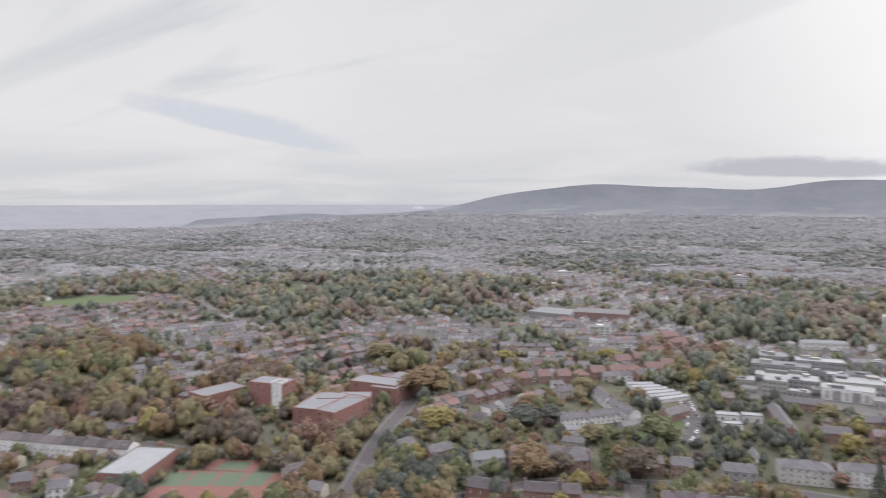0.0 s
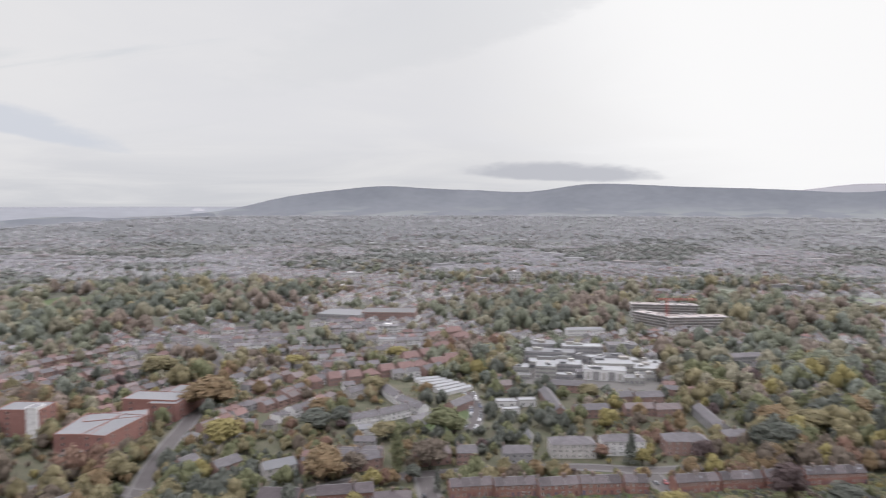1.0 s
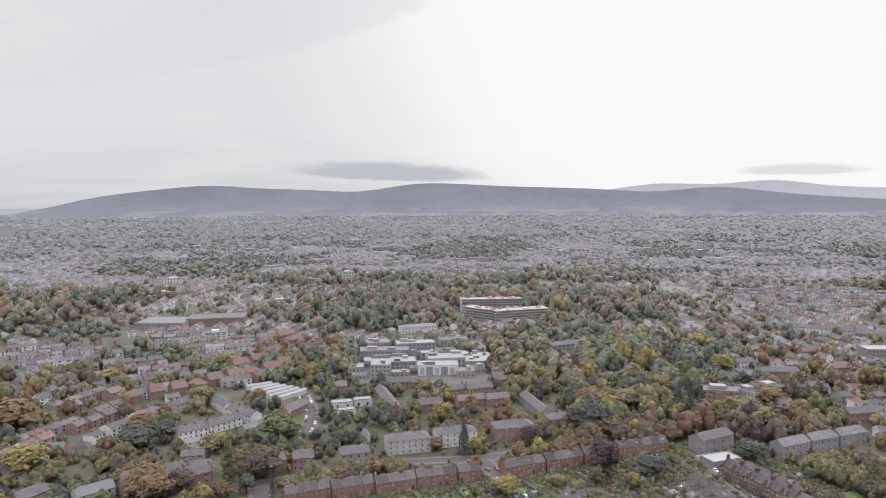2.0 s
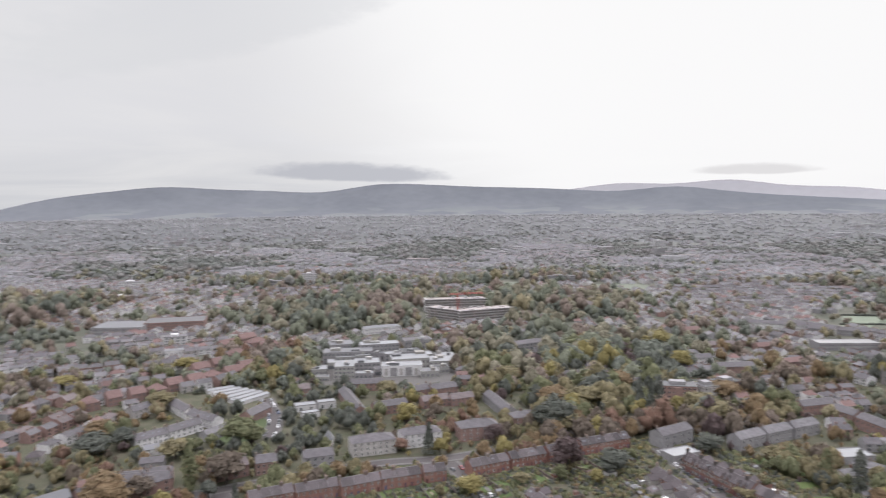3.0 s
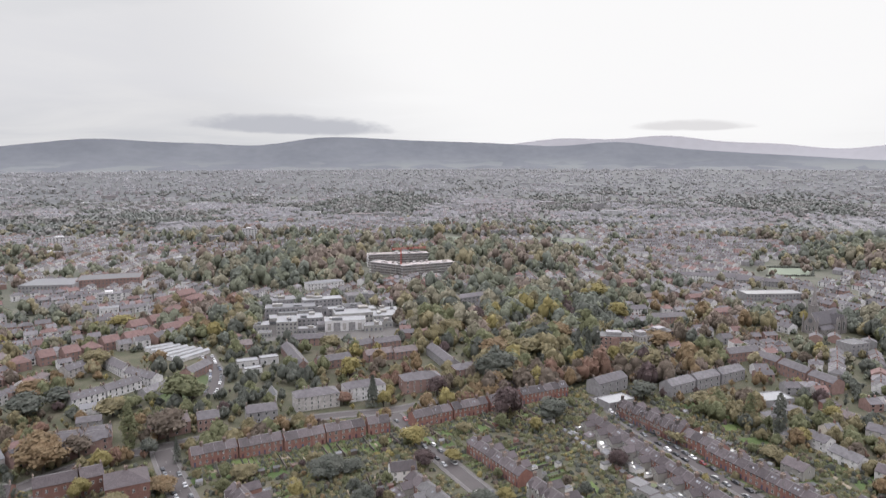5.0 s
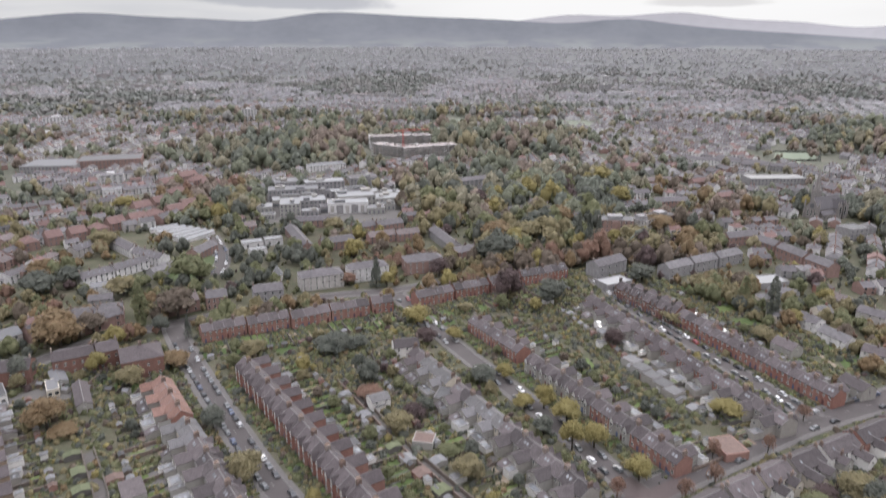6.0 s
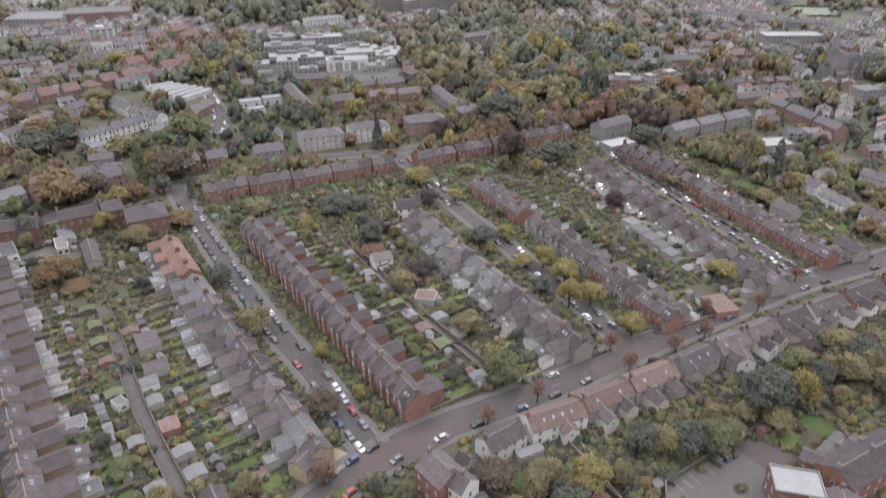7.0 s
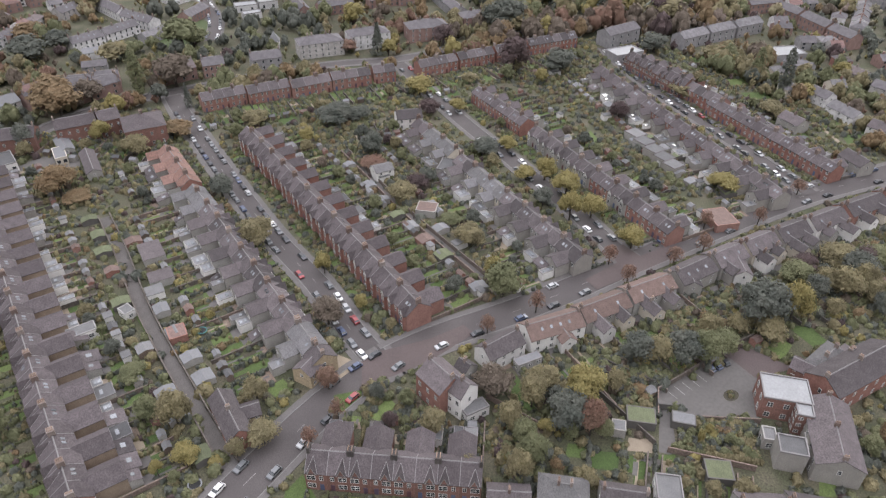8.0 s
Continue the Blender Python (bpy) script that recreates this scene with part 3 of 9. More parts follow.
def build_ground():
    s = Shape()
    rings, seg = [0, 120, 300, 430, 700, 1500, 2200, 2450, 2700, 2950, 3200, 3450, 3700, 3905, 4200, 4700], 144
    for k in range(len(rings) - 1):
        for i in range(seg):
            a, b = 2 * math.pi * i / seg, 2 * math.pi * (i + 1) / seg
            sea_side = 180 < i * 360 / seg < 311
            r0, r1 = (min(r, 3905) if sea_side else r for r in (rings[k], rings[k + 1]))
            if r0 == r1:
                continue
            q = [(r1 * math.sin(a), r1 * math.cos(a)), (r1 * math.sin(b), r1 * math.cos(b))]
            q += [(r0 * math.sin(b), r0 * math.cos(b)), (r0 * math.sin(a), r0 * math.cos(a))] if r0 else [(0, 0)]
            # outer rings get paler, greyer soil: distance haze put into the colour
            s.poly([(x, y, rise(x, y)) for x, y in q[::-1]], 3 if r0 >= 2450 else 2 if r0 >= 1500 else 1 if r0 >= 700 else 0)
    structure("ground", s, [ground_material(), mat("hazed_gardens_ground", (0.058, 0.064, 0.046), 0.95, 0.3, 0.03, 0.3, hue=(0.076, 0.072, 0.057)), mat("hazed_plain_ground", (0.074, 0.079, 0.071), 0.95, 0.4, 0.012, 0.06, hue=(0.066, 0.069, 0.062)), mat("hazed_foothill_ground", (0.078, 0.079, 0.082), 0.95, 0.35, 0.006, 0.03, hue=(0.064, 0.068, 0.068))], "brown and green suburban soil, grass and leaf litter", "ground")


# crest heights in degrees above the eye, one rounded hill every 4 degrees of bearing
HILLS_NEAR = [-1.79, -1.28, -1.32, -1.58, -0.87, -0.97, -0.59, -0.91, -0.68, -0.50, 0.30, 0.52, 0.89, 0.59, 0.61, 0.32, 0.98, 0.86, 0.70, 0.64, 0.54, 0.29, 0.77, 0.30, 0.11, -0.04, -0.20, -0.39, -0.13, -0.19, -0.24]
HILLS_FAR = [-0.74, -0.51, -0.57, -0.56, -0.56, -0.57, -0.54, -0.60, -0.57, -0.33, -1.03, 0.25, 0.09, 0.17, 0.07, 0.19, 0.04, 0.24, -0.01, 0.25, 0.48, 0.94, 0.59, 1.09, 0.46, 0.57, 0.02, 0.59, 0.57, 0.56, 0.47]


def crest(bearing, hills, step, start, spread):
    return sum(h * math.exp(-((bearing - (start + step * i)) / spread) ** 2) for i, h in enumerate(hills))


def build_hills(name, hills, start, step, spread, r_foot, r_top, mats, label, lo, hi, rough):
    s = Shape()
    na, nr = int((hi - lo) * 5), 14
    grid = []
    for i in range(na + 1):
        b = lo + (hi - lo) * i / na
        a = radians(b)
        e = crest(b, hills, step, start, spread)
        fade = min(1.0, (b - lo) / 1.5, (hi - b) / 1.5)
        top = H + r_top * math.tan(radians(e + 0.018 * noise.noise((b * 1.3, 0, 3))))
        top = max(0.0, top * fade)
        row = []
        for j in range(nr + 1):
            u = j / nr
            r = r_foot + (r_top - r_foot) * u
            prof = u ** 1.5 * (1.0 - 0.2 * math.sin(math.pi * u))
            z = top * prof * (1 + rough * math.sin(math.pi * u) * noise.fractal((b * 0.22, u * 2.2, 1.7), 1.0, 2.0, 4))
            row.append((r * math.sin(a), r * math.cos(a), max(z, -0.5)))
        grid.append(row)
    for i in range(na):
        for j in range(nr):
            n = len(s.v)
            s.v += [grid[i][j], grid[i + 1][j], grid[i + 1][j + 1], grid[i][j + 1]]
            s.f.append((n, n + 1, n + 2, n + 3))
            s.m.append(0)
    ob = structure(name, s, mats, label, "hills")
    bm = bmesh.new()
    bm.from_mesh(ob.data)
    bmesh.ops.remove_doubles(bm, verts=bm.verts, dist=0.01)
    for f in bm.faces:
        f.smooth = True
    bm.to_mesh(ob.data)
    bm.free()
    return ob




def hill_material():
    """Heather above, a patchwork of pasture and dark woods on the lower slopes, all tinted blue-grey for haze."""
    m = mat("hazed_heather_hillside", (0.082, 0.088, 0.099), 0.95, 0.06, 0.003, 0.02, hue=(0.096, 0.102, 0.112))
    nt = m.node_tree
    N, L = nt.nodes.new, nt.links.new
    b = nt.nodes["Principled BSDF"]
    heath = b.inputs["Base Color"].links[0].from_socket
    geo = N("ShaderNodeNewGeometry")
    squeeze = N("ShaderNodeMapping")
    squeeze.inputs["Scale"].default_value = (0.0060, 0.0060, 0.050)
    L(geo.outputs["Position"], squeeze.inputs[0])
    cell = N("ShaderNodeTexVoronoi")
    cell.inputs["Scale"].default_value = 1.0
    L(squeeze.outputs[0], cell.inputs["Vector"])
    split = N("ShaderNodeSeparateXYZ")
    L(cell.outputs["Color"], split.inputs[0])
    where = N("ShaderNodeSeparateXYZ")
    L(geo.outputs["Position"], where.inputs[0])

    def step(sock, lo, hi, a, c):
        r = N("ShaderNodeMapRange")
        r.interpolation_type = "SMOOTHSTEP"
        L(sock, r.inputs[0])
        for k, v in enumerate((lo, hi, a, c)):
            r.inputs[k + 1].default_value = v
        return r.outputs[0]

    def times(x, y):
        n = N("ShaderNodeMath")
        n.operation = "MULTIPLY"
        L(x, n.inputs[0])
        L(y, n.inputs[1])
        return n.outputs[0]

    def blend(f, x, col):
        n = N("ShaderNodeMix")
        n.data_type = "RGBA"
        L(f, n.inputs[0])
        L(x, n.inputs[6])
        n.inputs[7].default_value = (*col, 1)
        return n.outputs[2]

    low = step(where.outputs[2], 80, 135, 1.0, 0.0)
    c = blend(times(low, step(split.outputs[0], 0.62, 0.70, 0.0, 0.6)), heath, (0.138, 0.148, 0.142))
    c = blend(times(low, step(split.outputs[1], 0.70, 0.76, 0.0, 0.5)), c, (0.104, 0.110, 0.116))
    L(c, b.inputs["Base Color"])
    return m


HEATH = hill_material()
# pale grey base colour stands in for the haze before the far ridge
HEATH_FAR = mat("hazed_distant_mountain", (0.215, 0.213, 0.222), 0.95, 0.03, 0.004, 0.02)
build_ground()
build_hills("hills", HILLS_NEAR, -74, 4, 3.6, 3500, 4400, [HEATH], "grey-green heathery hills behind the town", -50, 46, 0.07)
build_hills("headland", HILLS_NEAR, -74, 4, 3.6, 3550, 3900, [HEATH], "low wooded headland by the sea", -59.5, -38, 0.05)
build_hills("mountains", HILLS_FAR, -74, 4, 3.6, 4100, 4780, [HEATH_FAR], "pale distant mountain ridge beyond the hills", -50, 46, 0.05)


def far_peak(bearing, r, height, name):
    a = radians(bearing)
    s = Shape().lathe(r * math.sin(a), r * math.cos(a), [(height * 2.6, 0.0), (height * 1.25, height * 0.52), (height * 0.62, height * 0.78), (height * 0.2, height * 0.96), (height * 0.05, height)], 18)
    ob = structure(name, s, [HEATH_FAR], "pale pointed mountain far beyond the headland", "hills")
    for f in ob.data.polygons:
        f.use_smooth = True


far_peak(-40.5, 4720, 104, "mountain_peak")
far_peak(-48.7, 4720, 62, "mountain_peak")


def build_sea():
    s = Shape()
    for i in range(40):
        a, b = radians(-100 + i * 2), radians(-98 + i * 2)
        r0, r1, z1 = 3910, 4900, H - 4900 * math.tan(radians(0.45))
        s.poly([(r0 * math.sin(a), r0 * math.cos(a), 1.0), (r1 * math.sin(a), r1 * math.cos(a), z1), (r1 * math.sin(b), r1 * math.cos(b), z1), (r0 * math.sin(b), r0 * math.cos(b), 1.0)][::-1])
    structure("water", s, [SEA], "pale grey sea under an overcast sky", "sea")


build_sea()

# ---------------------------------------------------------------- roads
KEEP = []          # circles kept free of scattered houses and trees
RECTS = []         # footprints: corner, direction along, length, depth from and to


def strip(points, half, z, s, off=0.0, m=0, thick=0.0):
    """A ribbon along a line of points, off metres to its left."""
    P = [Vector((x, y, 0)) for x, y in points]
    L = []
    for i, p in enumerate(P):
        d = (P[min(i + 1, len(P) - 1)] - P[max(i - 1, 0)]).normalized()
        n = Vector((-d.y, d.x, 0))
        L.append((p + n * (off + half), p + n * (off - half)))
    for (a, b), (c, d) in zip(L, L[1:]):
        up = Vector((0, 0, z))
        s.poly([b + up, d + up, c + up, a + up], m)
        if thick:
            dn = Vector((0, 0, z - thick))
            s.poly([a + up, c + up, c + dn, a + dn], m)
            s.poly([d + up, b + up, b + dn, d + dn], m)


def smooth_line(points, step=6.0):
    """Catmull-Rom through the points."""
    P = [Vector(p) for p in points]
    P = [P[0] * 2 - P[1]] + P + [P[-1] * 2 - P[-2]]
    out = []
    for i in range(1, len(P) - 2):
        a, b, c, d = P[i - 1:i + 3]
        n = max(1, int((c - b).length / step))
        for k in range(n):
            t = k / n
            out.append(0.5 * ((2 * b) + (c - a) * t + (2 * a - 5 * b + 4 * c - d) * t * t + (3 * b - 3 * c + d - a) * t ** 3))
    out.append(P[-2])
    return [(p.x, p.y) for p in out]


ROADS = []


def road(name, points, width, pave=2.0, z=0.03, surface=None, label="grey asphalt residential street", dashes=False):
    line = smooth_line(points)
    ROADS.append((line, width / 2 + pave))
    s = Shape()
    strip(line, width / 2, z, s)
    structure(name, s, [surface or ASPHALT], label, "road")
    if pave:
        s = Shape()
        for side in (1, -1):
            strip(line, pave / 2, z + 0.12, s, side * (width / 2 + pave / 2 + 0.12), 0, 0.16)
            strip(line, 0.14, z + 0.13, s, side * (width / 2 + 0.1), 1, 0.16)
        structure("pavement", s, [PAVING, KERB], "grey concrete pavement with granite kerbs", "pavement")
    if dashes:
        s = Shape()
        for i in range(0, len(line) - 1, 2):
            a, b = Vector(line[i]), Vector(line[i + 1])
            strip([a.lerp(b, 0.2)[:], a.lerp(b, 0.65)[:]], 0.06, z + 0.006, s)
        structure("road_marking", s, [PAINT], "broken white centre line on the street", "road marking")
    return line


def on_road(x, y, extra=0.0):
    for line, half in ROADS:
        for px_, py_ in line:
            if abs(px_ - x) < half + 5 and abs(py_ - y) < half + 5:
                if math.hypot(px_ - x, py_ - y) < half + 1.5 + extra:
                    return True
    return False


def on_rect(x, y, pad=0.0):
    for rx, ry, ux, uy, w, d0, d1 in RECTS:
        a, b = (x - rx) * ux + (y - ry) * uy, -(x - rx) * uy + (y - ry) * ux
        if -pad < a < w + pad and d0 - pad < b < d1 + pad:
            return True
    return False


# ---------------------------------------------------------------- houses
WIN = {}


def window_mesh(w, h, bars=1):
    """One piece: a proud frame with a grid of bars and panes set back in it."""
    key = (w, h, bars)
    if key not in WIN:
        f = 0.09 if bars else 0.045
        xs = [-w / 2, -w / 2 + f, w / 2 - f, w / 2] if bars < 2 else [-w / 2, -w / 2 + f, -0.05, 0.05, w / 2 - f, w / 2]
        zs = [0, f, h / 2 - 0.04, h / 2 + 0.04, h - f, h] if bars else [0, f, h - f, h]
        s = Shape()
        s.v = [(x, -0.07, z) for z in zs for x in xs]
        nx = len(xs)
        for j in range(len(zs) - 1):
            for i in range(nx - 1):
                q = [j * nx + i, j * nx + i + 1, (j + 1) * nx + i + 1, (j + 1) * nx + i]
                if i % 2 == 1 and j % 2 == 1:
                    n = len(s.v)
                    s.v += [(s.v[k][0], -0.02, s.v[k][2]) for k in q]
                    s.f.append((n, n + 1, n + 2, n + 3))
                    s.m.append(1)
                    for k in range(4):
                        s.f.append((q[k], q[(k + 1) % 4], n + (k + 1) % 4, n + k))
                        s.m.append(0)
                else:
                    s.f.append(tuple(q))
                    s.m.append(0)
        n = len(s.v)
        rim = [0, nx - 1, nx * len(zs) - 1, nx * (len(zs) - 1)]
        s.v += [(s.v[k][0], 0.05, s.v[k][2]) for k in rim]
        for k in range(4):
            s.f.append((rim[k], n + k, n + (k + 1) % 4, rim[(k + 1) % 4]))
            s.m.append(0)
        WIN[key] = s.data("window", [FRAME, GLASS])
    return WIN[key]


def add_window(parent, x, y, z, w, h, turn=0, bars=1, name="window"):
    ob = part(name, window_mesh(w, h, bars), None, parent)
    ob.matrix_basis = pose(x, y, z, 0, 0, turn)
    return ob


def window_row(parent, x0, x1, y, z, n, w, h):
    """One storey of small far windows, recessed panes in one strip of pieces."""
    s = Shape()
    for i in range(n):
        cx = x0 + (x1 - x0) * (i + 0.5) / n
        s.box(cx - w / 2, y - 0.06, z, cx + w / 2, y + 0.1, z + h)
    return tagged(part("glazing", s, [FAR_GLASS], parent), kind="stuff")


def chimney_shape(x, y, z0, z1, w=0.6, l=1.2, pots=3, along="y"):
    s = Shape()
    a, b = (w / 2, l / 2) if along == "y" else (l / 2, w / 2)
    s.box(x - a, y - b, z0, x + a, y + b, z1)
    s.box(x - a - 0.08, y - b - 0.08, z1, x + a + 0.08, y + b + 0.08, z1 + 0.14)
    for i in range(pots):
        o = (i - (pots - 1) / 2) * (l / (pots + 0.4))
        px_, py_ = (x, y + o) if along == "y" else (x + o, y)
        s.lathe(px_, py_, [(0.14, z1 + 0.14), (0.11, z1 + 0.6), (0.14, z1 + 0.65)], 6, 1)
    return s


# near material to the copy that carries painted haze
HAZED_COPY = {BRICK: HAZED_WALL[0], BRICK_DARK: HAZED_WALL[0], WHITE: HAZED_WALL[1], RENDER: HAZED_WALL[2], GRANITE: HAZED_WALL[2], CREAM: HAZED_WALL[3], SLATE: HAZED_ROOF[0], CLAY: HAZED_ROOF[1], CLAY_DULL: HAZED_ROOF[1], CLAY_BROWN: HAZED_ROOF[2], SLATE_PALE: HAZED_ROOF[3]}
STYLES = {
    # w, d, eaves, ridge, wall, roof, rear wall, front features
    "bay": dict(w=5.9, d=9.0, e=6.5, r=9.9, wall=BRICK, roof=SLATE_PURPLE, bay=True, ret=(3.4, 6.5, 5.4, 7.6), rwall=BRICK, words="red-brick terraced house with a two-storey bay and slate roof"),
    "gablet": dict(w=5.2, d=8.6, e=6.4, r=9.8, wall=BRICK_DARK, roof=SLATE_PURPLE, gab=True, ret=(3.4, 7.0, 5.4, 7.6), rwall=BRICK_DARK, words="dark red-brick terraced house with a pointed gablet and slate roof"),
    "plain": dict(w=6.2, d=8.4, e=6.0, r=8.9, wall=BRICK, roof=SLATE, ret=None, rwall=BRICK, words="plain red-brick terraced house with a slate roof"),
    "plain_ret": dict(w=5.7, d=8.0, e=5.6, r=8.3, wall=BRICK, roof=SLATE_PURPLE, ret=(3.2, 5.5, 4.6, 6.6), rwall=RENDER, words="red-brick terraced house with a rear return and slate roof"),
    "grey": dict(w=5.8, d=8.0, e=5.6, r=8.4, wall=RENDER, roof=SLATE, bay=True, ret=(3.4, 6.0, 4.8, 6.9), rwall=RENDER, words="grey rendered terraced house with a bay and slate roof"),
    "pale": dict(w=5.8, d=8.0, e=5.6, r=8.2, wall=CREAM, roof=SLATE_PALE, ret=(3.2, 5.0, 4.6, 6.4), rwall=RENDER, words="pale rendered terraced house with weathered slates"),
    "buff": dict(w=5.6, d=8.6, e=6.0, r=8.9, wall=BRICK, roof=SLATE_PURPLE, gab=True, ret=(3.9, 7.6, 5.0, 7.2), rwall=BRICK_BUFF, words="brick terraced house with a buff-brick rear return"),
    "villa": dict(w=7.5, d=11.0, e=8.6, r=11.4, wall=HAZED_WALL[1], roof=SLATE, ret=None, rwall=RENDER, words="tall white villa terrace house with a slate roof"),
    "villa_grey": dict(w=7.5, d=11.0, e=8.8, r=11.6, wall=RENDER, roof=SLATE, ret=None, rwall=RENDER, words="tall grey villa terrace house with a slate roof"),
    "clay": dict(w=6.0, d=8.5, e=5.6, r=8.6, wall=BRICK, roof=CLAY, ret=(3.4, 4.5, 4.6, 6.6), rwall=RENDER, words="terraced house with an orange clay tile roof"),
}
PROTO = {}


def house_proto(style, mirror, m, group):
    key = (style, mirror)
    if key in PROTO:
        return copy_thing(PROTO[key], m)
    S = STYLES[style]
    w, d, e, r = S["w"], S["d"], S["e"], S["r"]
    ob = thing("terraced_house", S["words"], "house", group, m)
    part("wall", Shape().gable_wall(0.01, w - 0.01, 0, d, e, r), [S["wall"]], ob)
    rf = Shape().gable_roof(0, w, 0, d, e, r, m=0, ridge=1)
    k = (r - e) / (d / 2)
    for y0, y1, z0, z1 in ((-0.25, d / 2, e - 0.25 * k, r), (d / 2, d + 0.25, r, e - 0.25 * k)):
        rf.extrude([(y0, z0 + 0.12), (y1, z1 + 0.12), (y1, z1 + 0.25), (y0, z0 + 0.25)], 0.0, 0.16, "x", 1)
    part("roof", rf, [S["roof"], LEAD], ob, "slate roof with a pale ridge")
    fx = (lambda x: w - x) if mirror else (lambda x: x)
    part("chimney", chimney_shape(fx(0.42), d / 2, r - 1.0, r + 1.45, 0.75, 1.75, 4), [CHIMNEY_DARK if style == "gablet" else CHIMNEY, POT], ob, "brick chimney stack with clay pots")
    if S.get("bay"):
        b = Shape()
        cx = fx(w * 0.36)
        prof = [(cx - 1.25, 0.02), (cx - 0.75, -0.85), (cx + 0.75, -0.85), (cx + 1.25, 0.02)]
        n = len(b.v)
        b.v += [(x, y, z) for z in (0, e - 0.2) for x, y in prof]
        for i in range(4):
            j = (i + 1) % 4
            b.f.append((n + i, n + j, n + j + 4, n + i + 4))
            b.m.append(0)
        b.poly([(x, y, e - 0.2) for x, y in prof], 0)
        bay = part("bay", b, [S["wall"]], ob)
        g = Shape().gable_roof(cx - 1.3, cx + 1.3, -1.0, d * 0.35, e - 0.3, e + 1.9, "y", 0, 0.15, 0.14)
        g.poly([(cx - 1.25, -0.9, e - 0.2), (cx + 1.25, -0.9, e - 0.2), (cx, -0.9, e + 1.75)], 1)
        part("bay_roof", g, [S["roof"], FRAME], ob, "small slated gable over the bay")
        for z in (1.0, 4.0):
            add_window(bay, cx, -0.86, z, 1.3, 1.9, 0, 2)
        add_window(ob, fx(w * 0.8), -0.02, 4.0, 0.9, 1.8)
        dr = Shape().box(-0.5, -0.06, 0, 0.5, 0.05, 2.15)
        o = part("door", dr, [DOOR], ob)
        o.matrix_basis = pose(fx(w * 0.8), -0.02, 0.1)
    else:
        dbl = 2.1 if S.get("gab") else 1.2
        for x, z, ww in ((w * 0.28, 1.0, dbl), (w * 0.28, 3.9, dbl), (w * 0.75, 3.9, 1.0)):
            add_window(ob, fx(x), -0.02, z, ww, 1.65, 0, 3 if ww > 2 else 2)
        o = part("door", Shape().box(-0.5, -0.06, 0, 0.5, 0.05, 2.3), [DOOR], ob)
        o.matrix_basis = pose(fx(w * 0.75), -0.02, 0.1)
        if S.get("gab"):
            cx = fx(w * 0.33)
            g = Shape().gable_roof(cx - 1.2, cx + 1.2, -0.25, d * 0.36, e - 0.2, e + 2.4, "y", 0, 0.12, 0.12)
            g.poly([(cx - 1.15, -0.12, e - 0.2), (cx + 1.15, -0.12, e - 0.2), (cx, -0.12, e + 2.2)], 1)
            for sx in (-1, 1):
                g.poly([(cx + sx * 1.25, -0.28, e - 0.3), (cx + sx * 0.95, -0.28, e - 0.3), (cx, -0.28, e + 2.1), (cx, -0.28, e + 2.5)], 2)
            kk = (r - e) / (d / 2)
            for sx in (-1, 1):
                for o in (0.0, 0.1):
                    a, b = (cx + sx * (1.3 + o), -0.1, e - 0.1 * kk + 0.2), (cx + sx * o, 2.4 / kk + 0.05, e + 2.62)
                    if not o:
                        first = (a, b)
                g.poly([first[0], a, b, first[1]], 2)
            part("gablet", g, [S["roof"], S["wall"], TRIM], ob, "steep slated gablet with white bargeboards")
    rear_x = w * 0.75
    if S["ret"]:
        rw, rl, re, rr = S["ret"]
        x0, x1 = (w - rw, w - 0.012) if not mirror else (0.012, rw)
        part("rear_return_wall", Shape().extrude([(x0, 0), (x1, 0), (x1, rr - 0.25 if not mirror else re), (x0, re if not mirror else rr - 0.25)], d - 0.05, d + rl, "y"), [S["rwall"]], ob)
        # lean-to half of a roof shared by two houses
        a, b = (x0 - 0.2, x1) if not mirror else (x0, x1 + 0.2)
        za, zb = (re - 0.1, rr) if not mirror else (rr, re - 0.1)
        part("rear_return_roof", Shape().extrude([(a, za), (b, zb), (b, zb + 0.15), (a, za + 0.15)], d - 2.2, d + rl + 0.15, "y"), [S["roof"]], ob)
        add_window(ob, (x0 + x1) / 2, d + rl + 0.02, 3.1, 0.9, 1.2, 180)
        rear_x = (w - rw) / 2 if not mirror else w - (w - rw) / 2
    if S["ret"]:
        add_window(ob, rear_x, d + 0.02, 3.6, 0.95, 1.5, 180)
    PROTO[key] = ob
    return ob


SHRUB_C, SHRUB_N, SHRUB_S, SHRUB_M, SHRUB_L = [], [], [], [], []
SHRUB_KEYS = ["green", "dark", "olive", "yellow", "orange", "rust", "copper", "bare"]


def shrub(x, y, w, h, colour, n=14, z=0.0):
    """A mound of leaf clumps, gathered into one mesh with the rest."""
    SHRUB_L.append((x, y, z + h * 0.30, w * 0.50, h * 0.66, SHRUB_KEYS.index(colour)))
    n = max(8, int(n * 0.65))
    d = RNG.normal(0, 1, (n, 3))
    d /= np.linalg.norm(d, axis=1, keepdims=True)
    d[:, 2] = np.abs(d[:, 2])
    p = d * np.array([w / 2, w / 2, h]) * RNG.uniform(0.85, 1.12, (n, 1)) + np.array([x, y, z])
    SHRUB_C.append(p)
    SHRUB_N.append(d)
    SHRUB_S.append(RNG.uniform(0.7, 1.5, n) * min(0.70, max(0.30, w * 0.34)))
    SHRUB_M.append(np.full(n, SHRUB_KEYS.index(colour)))


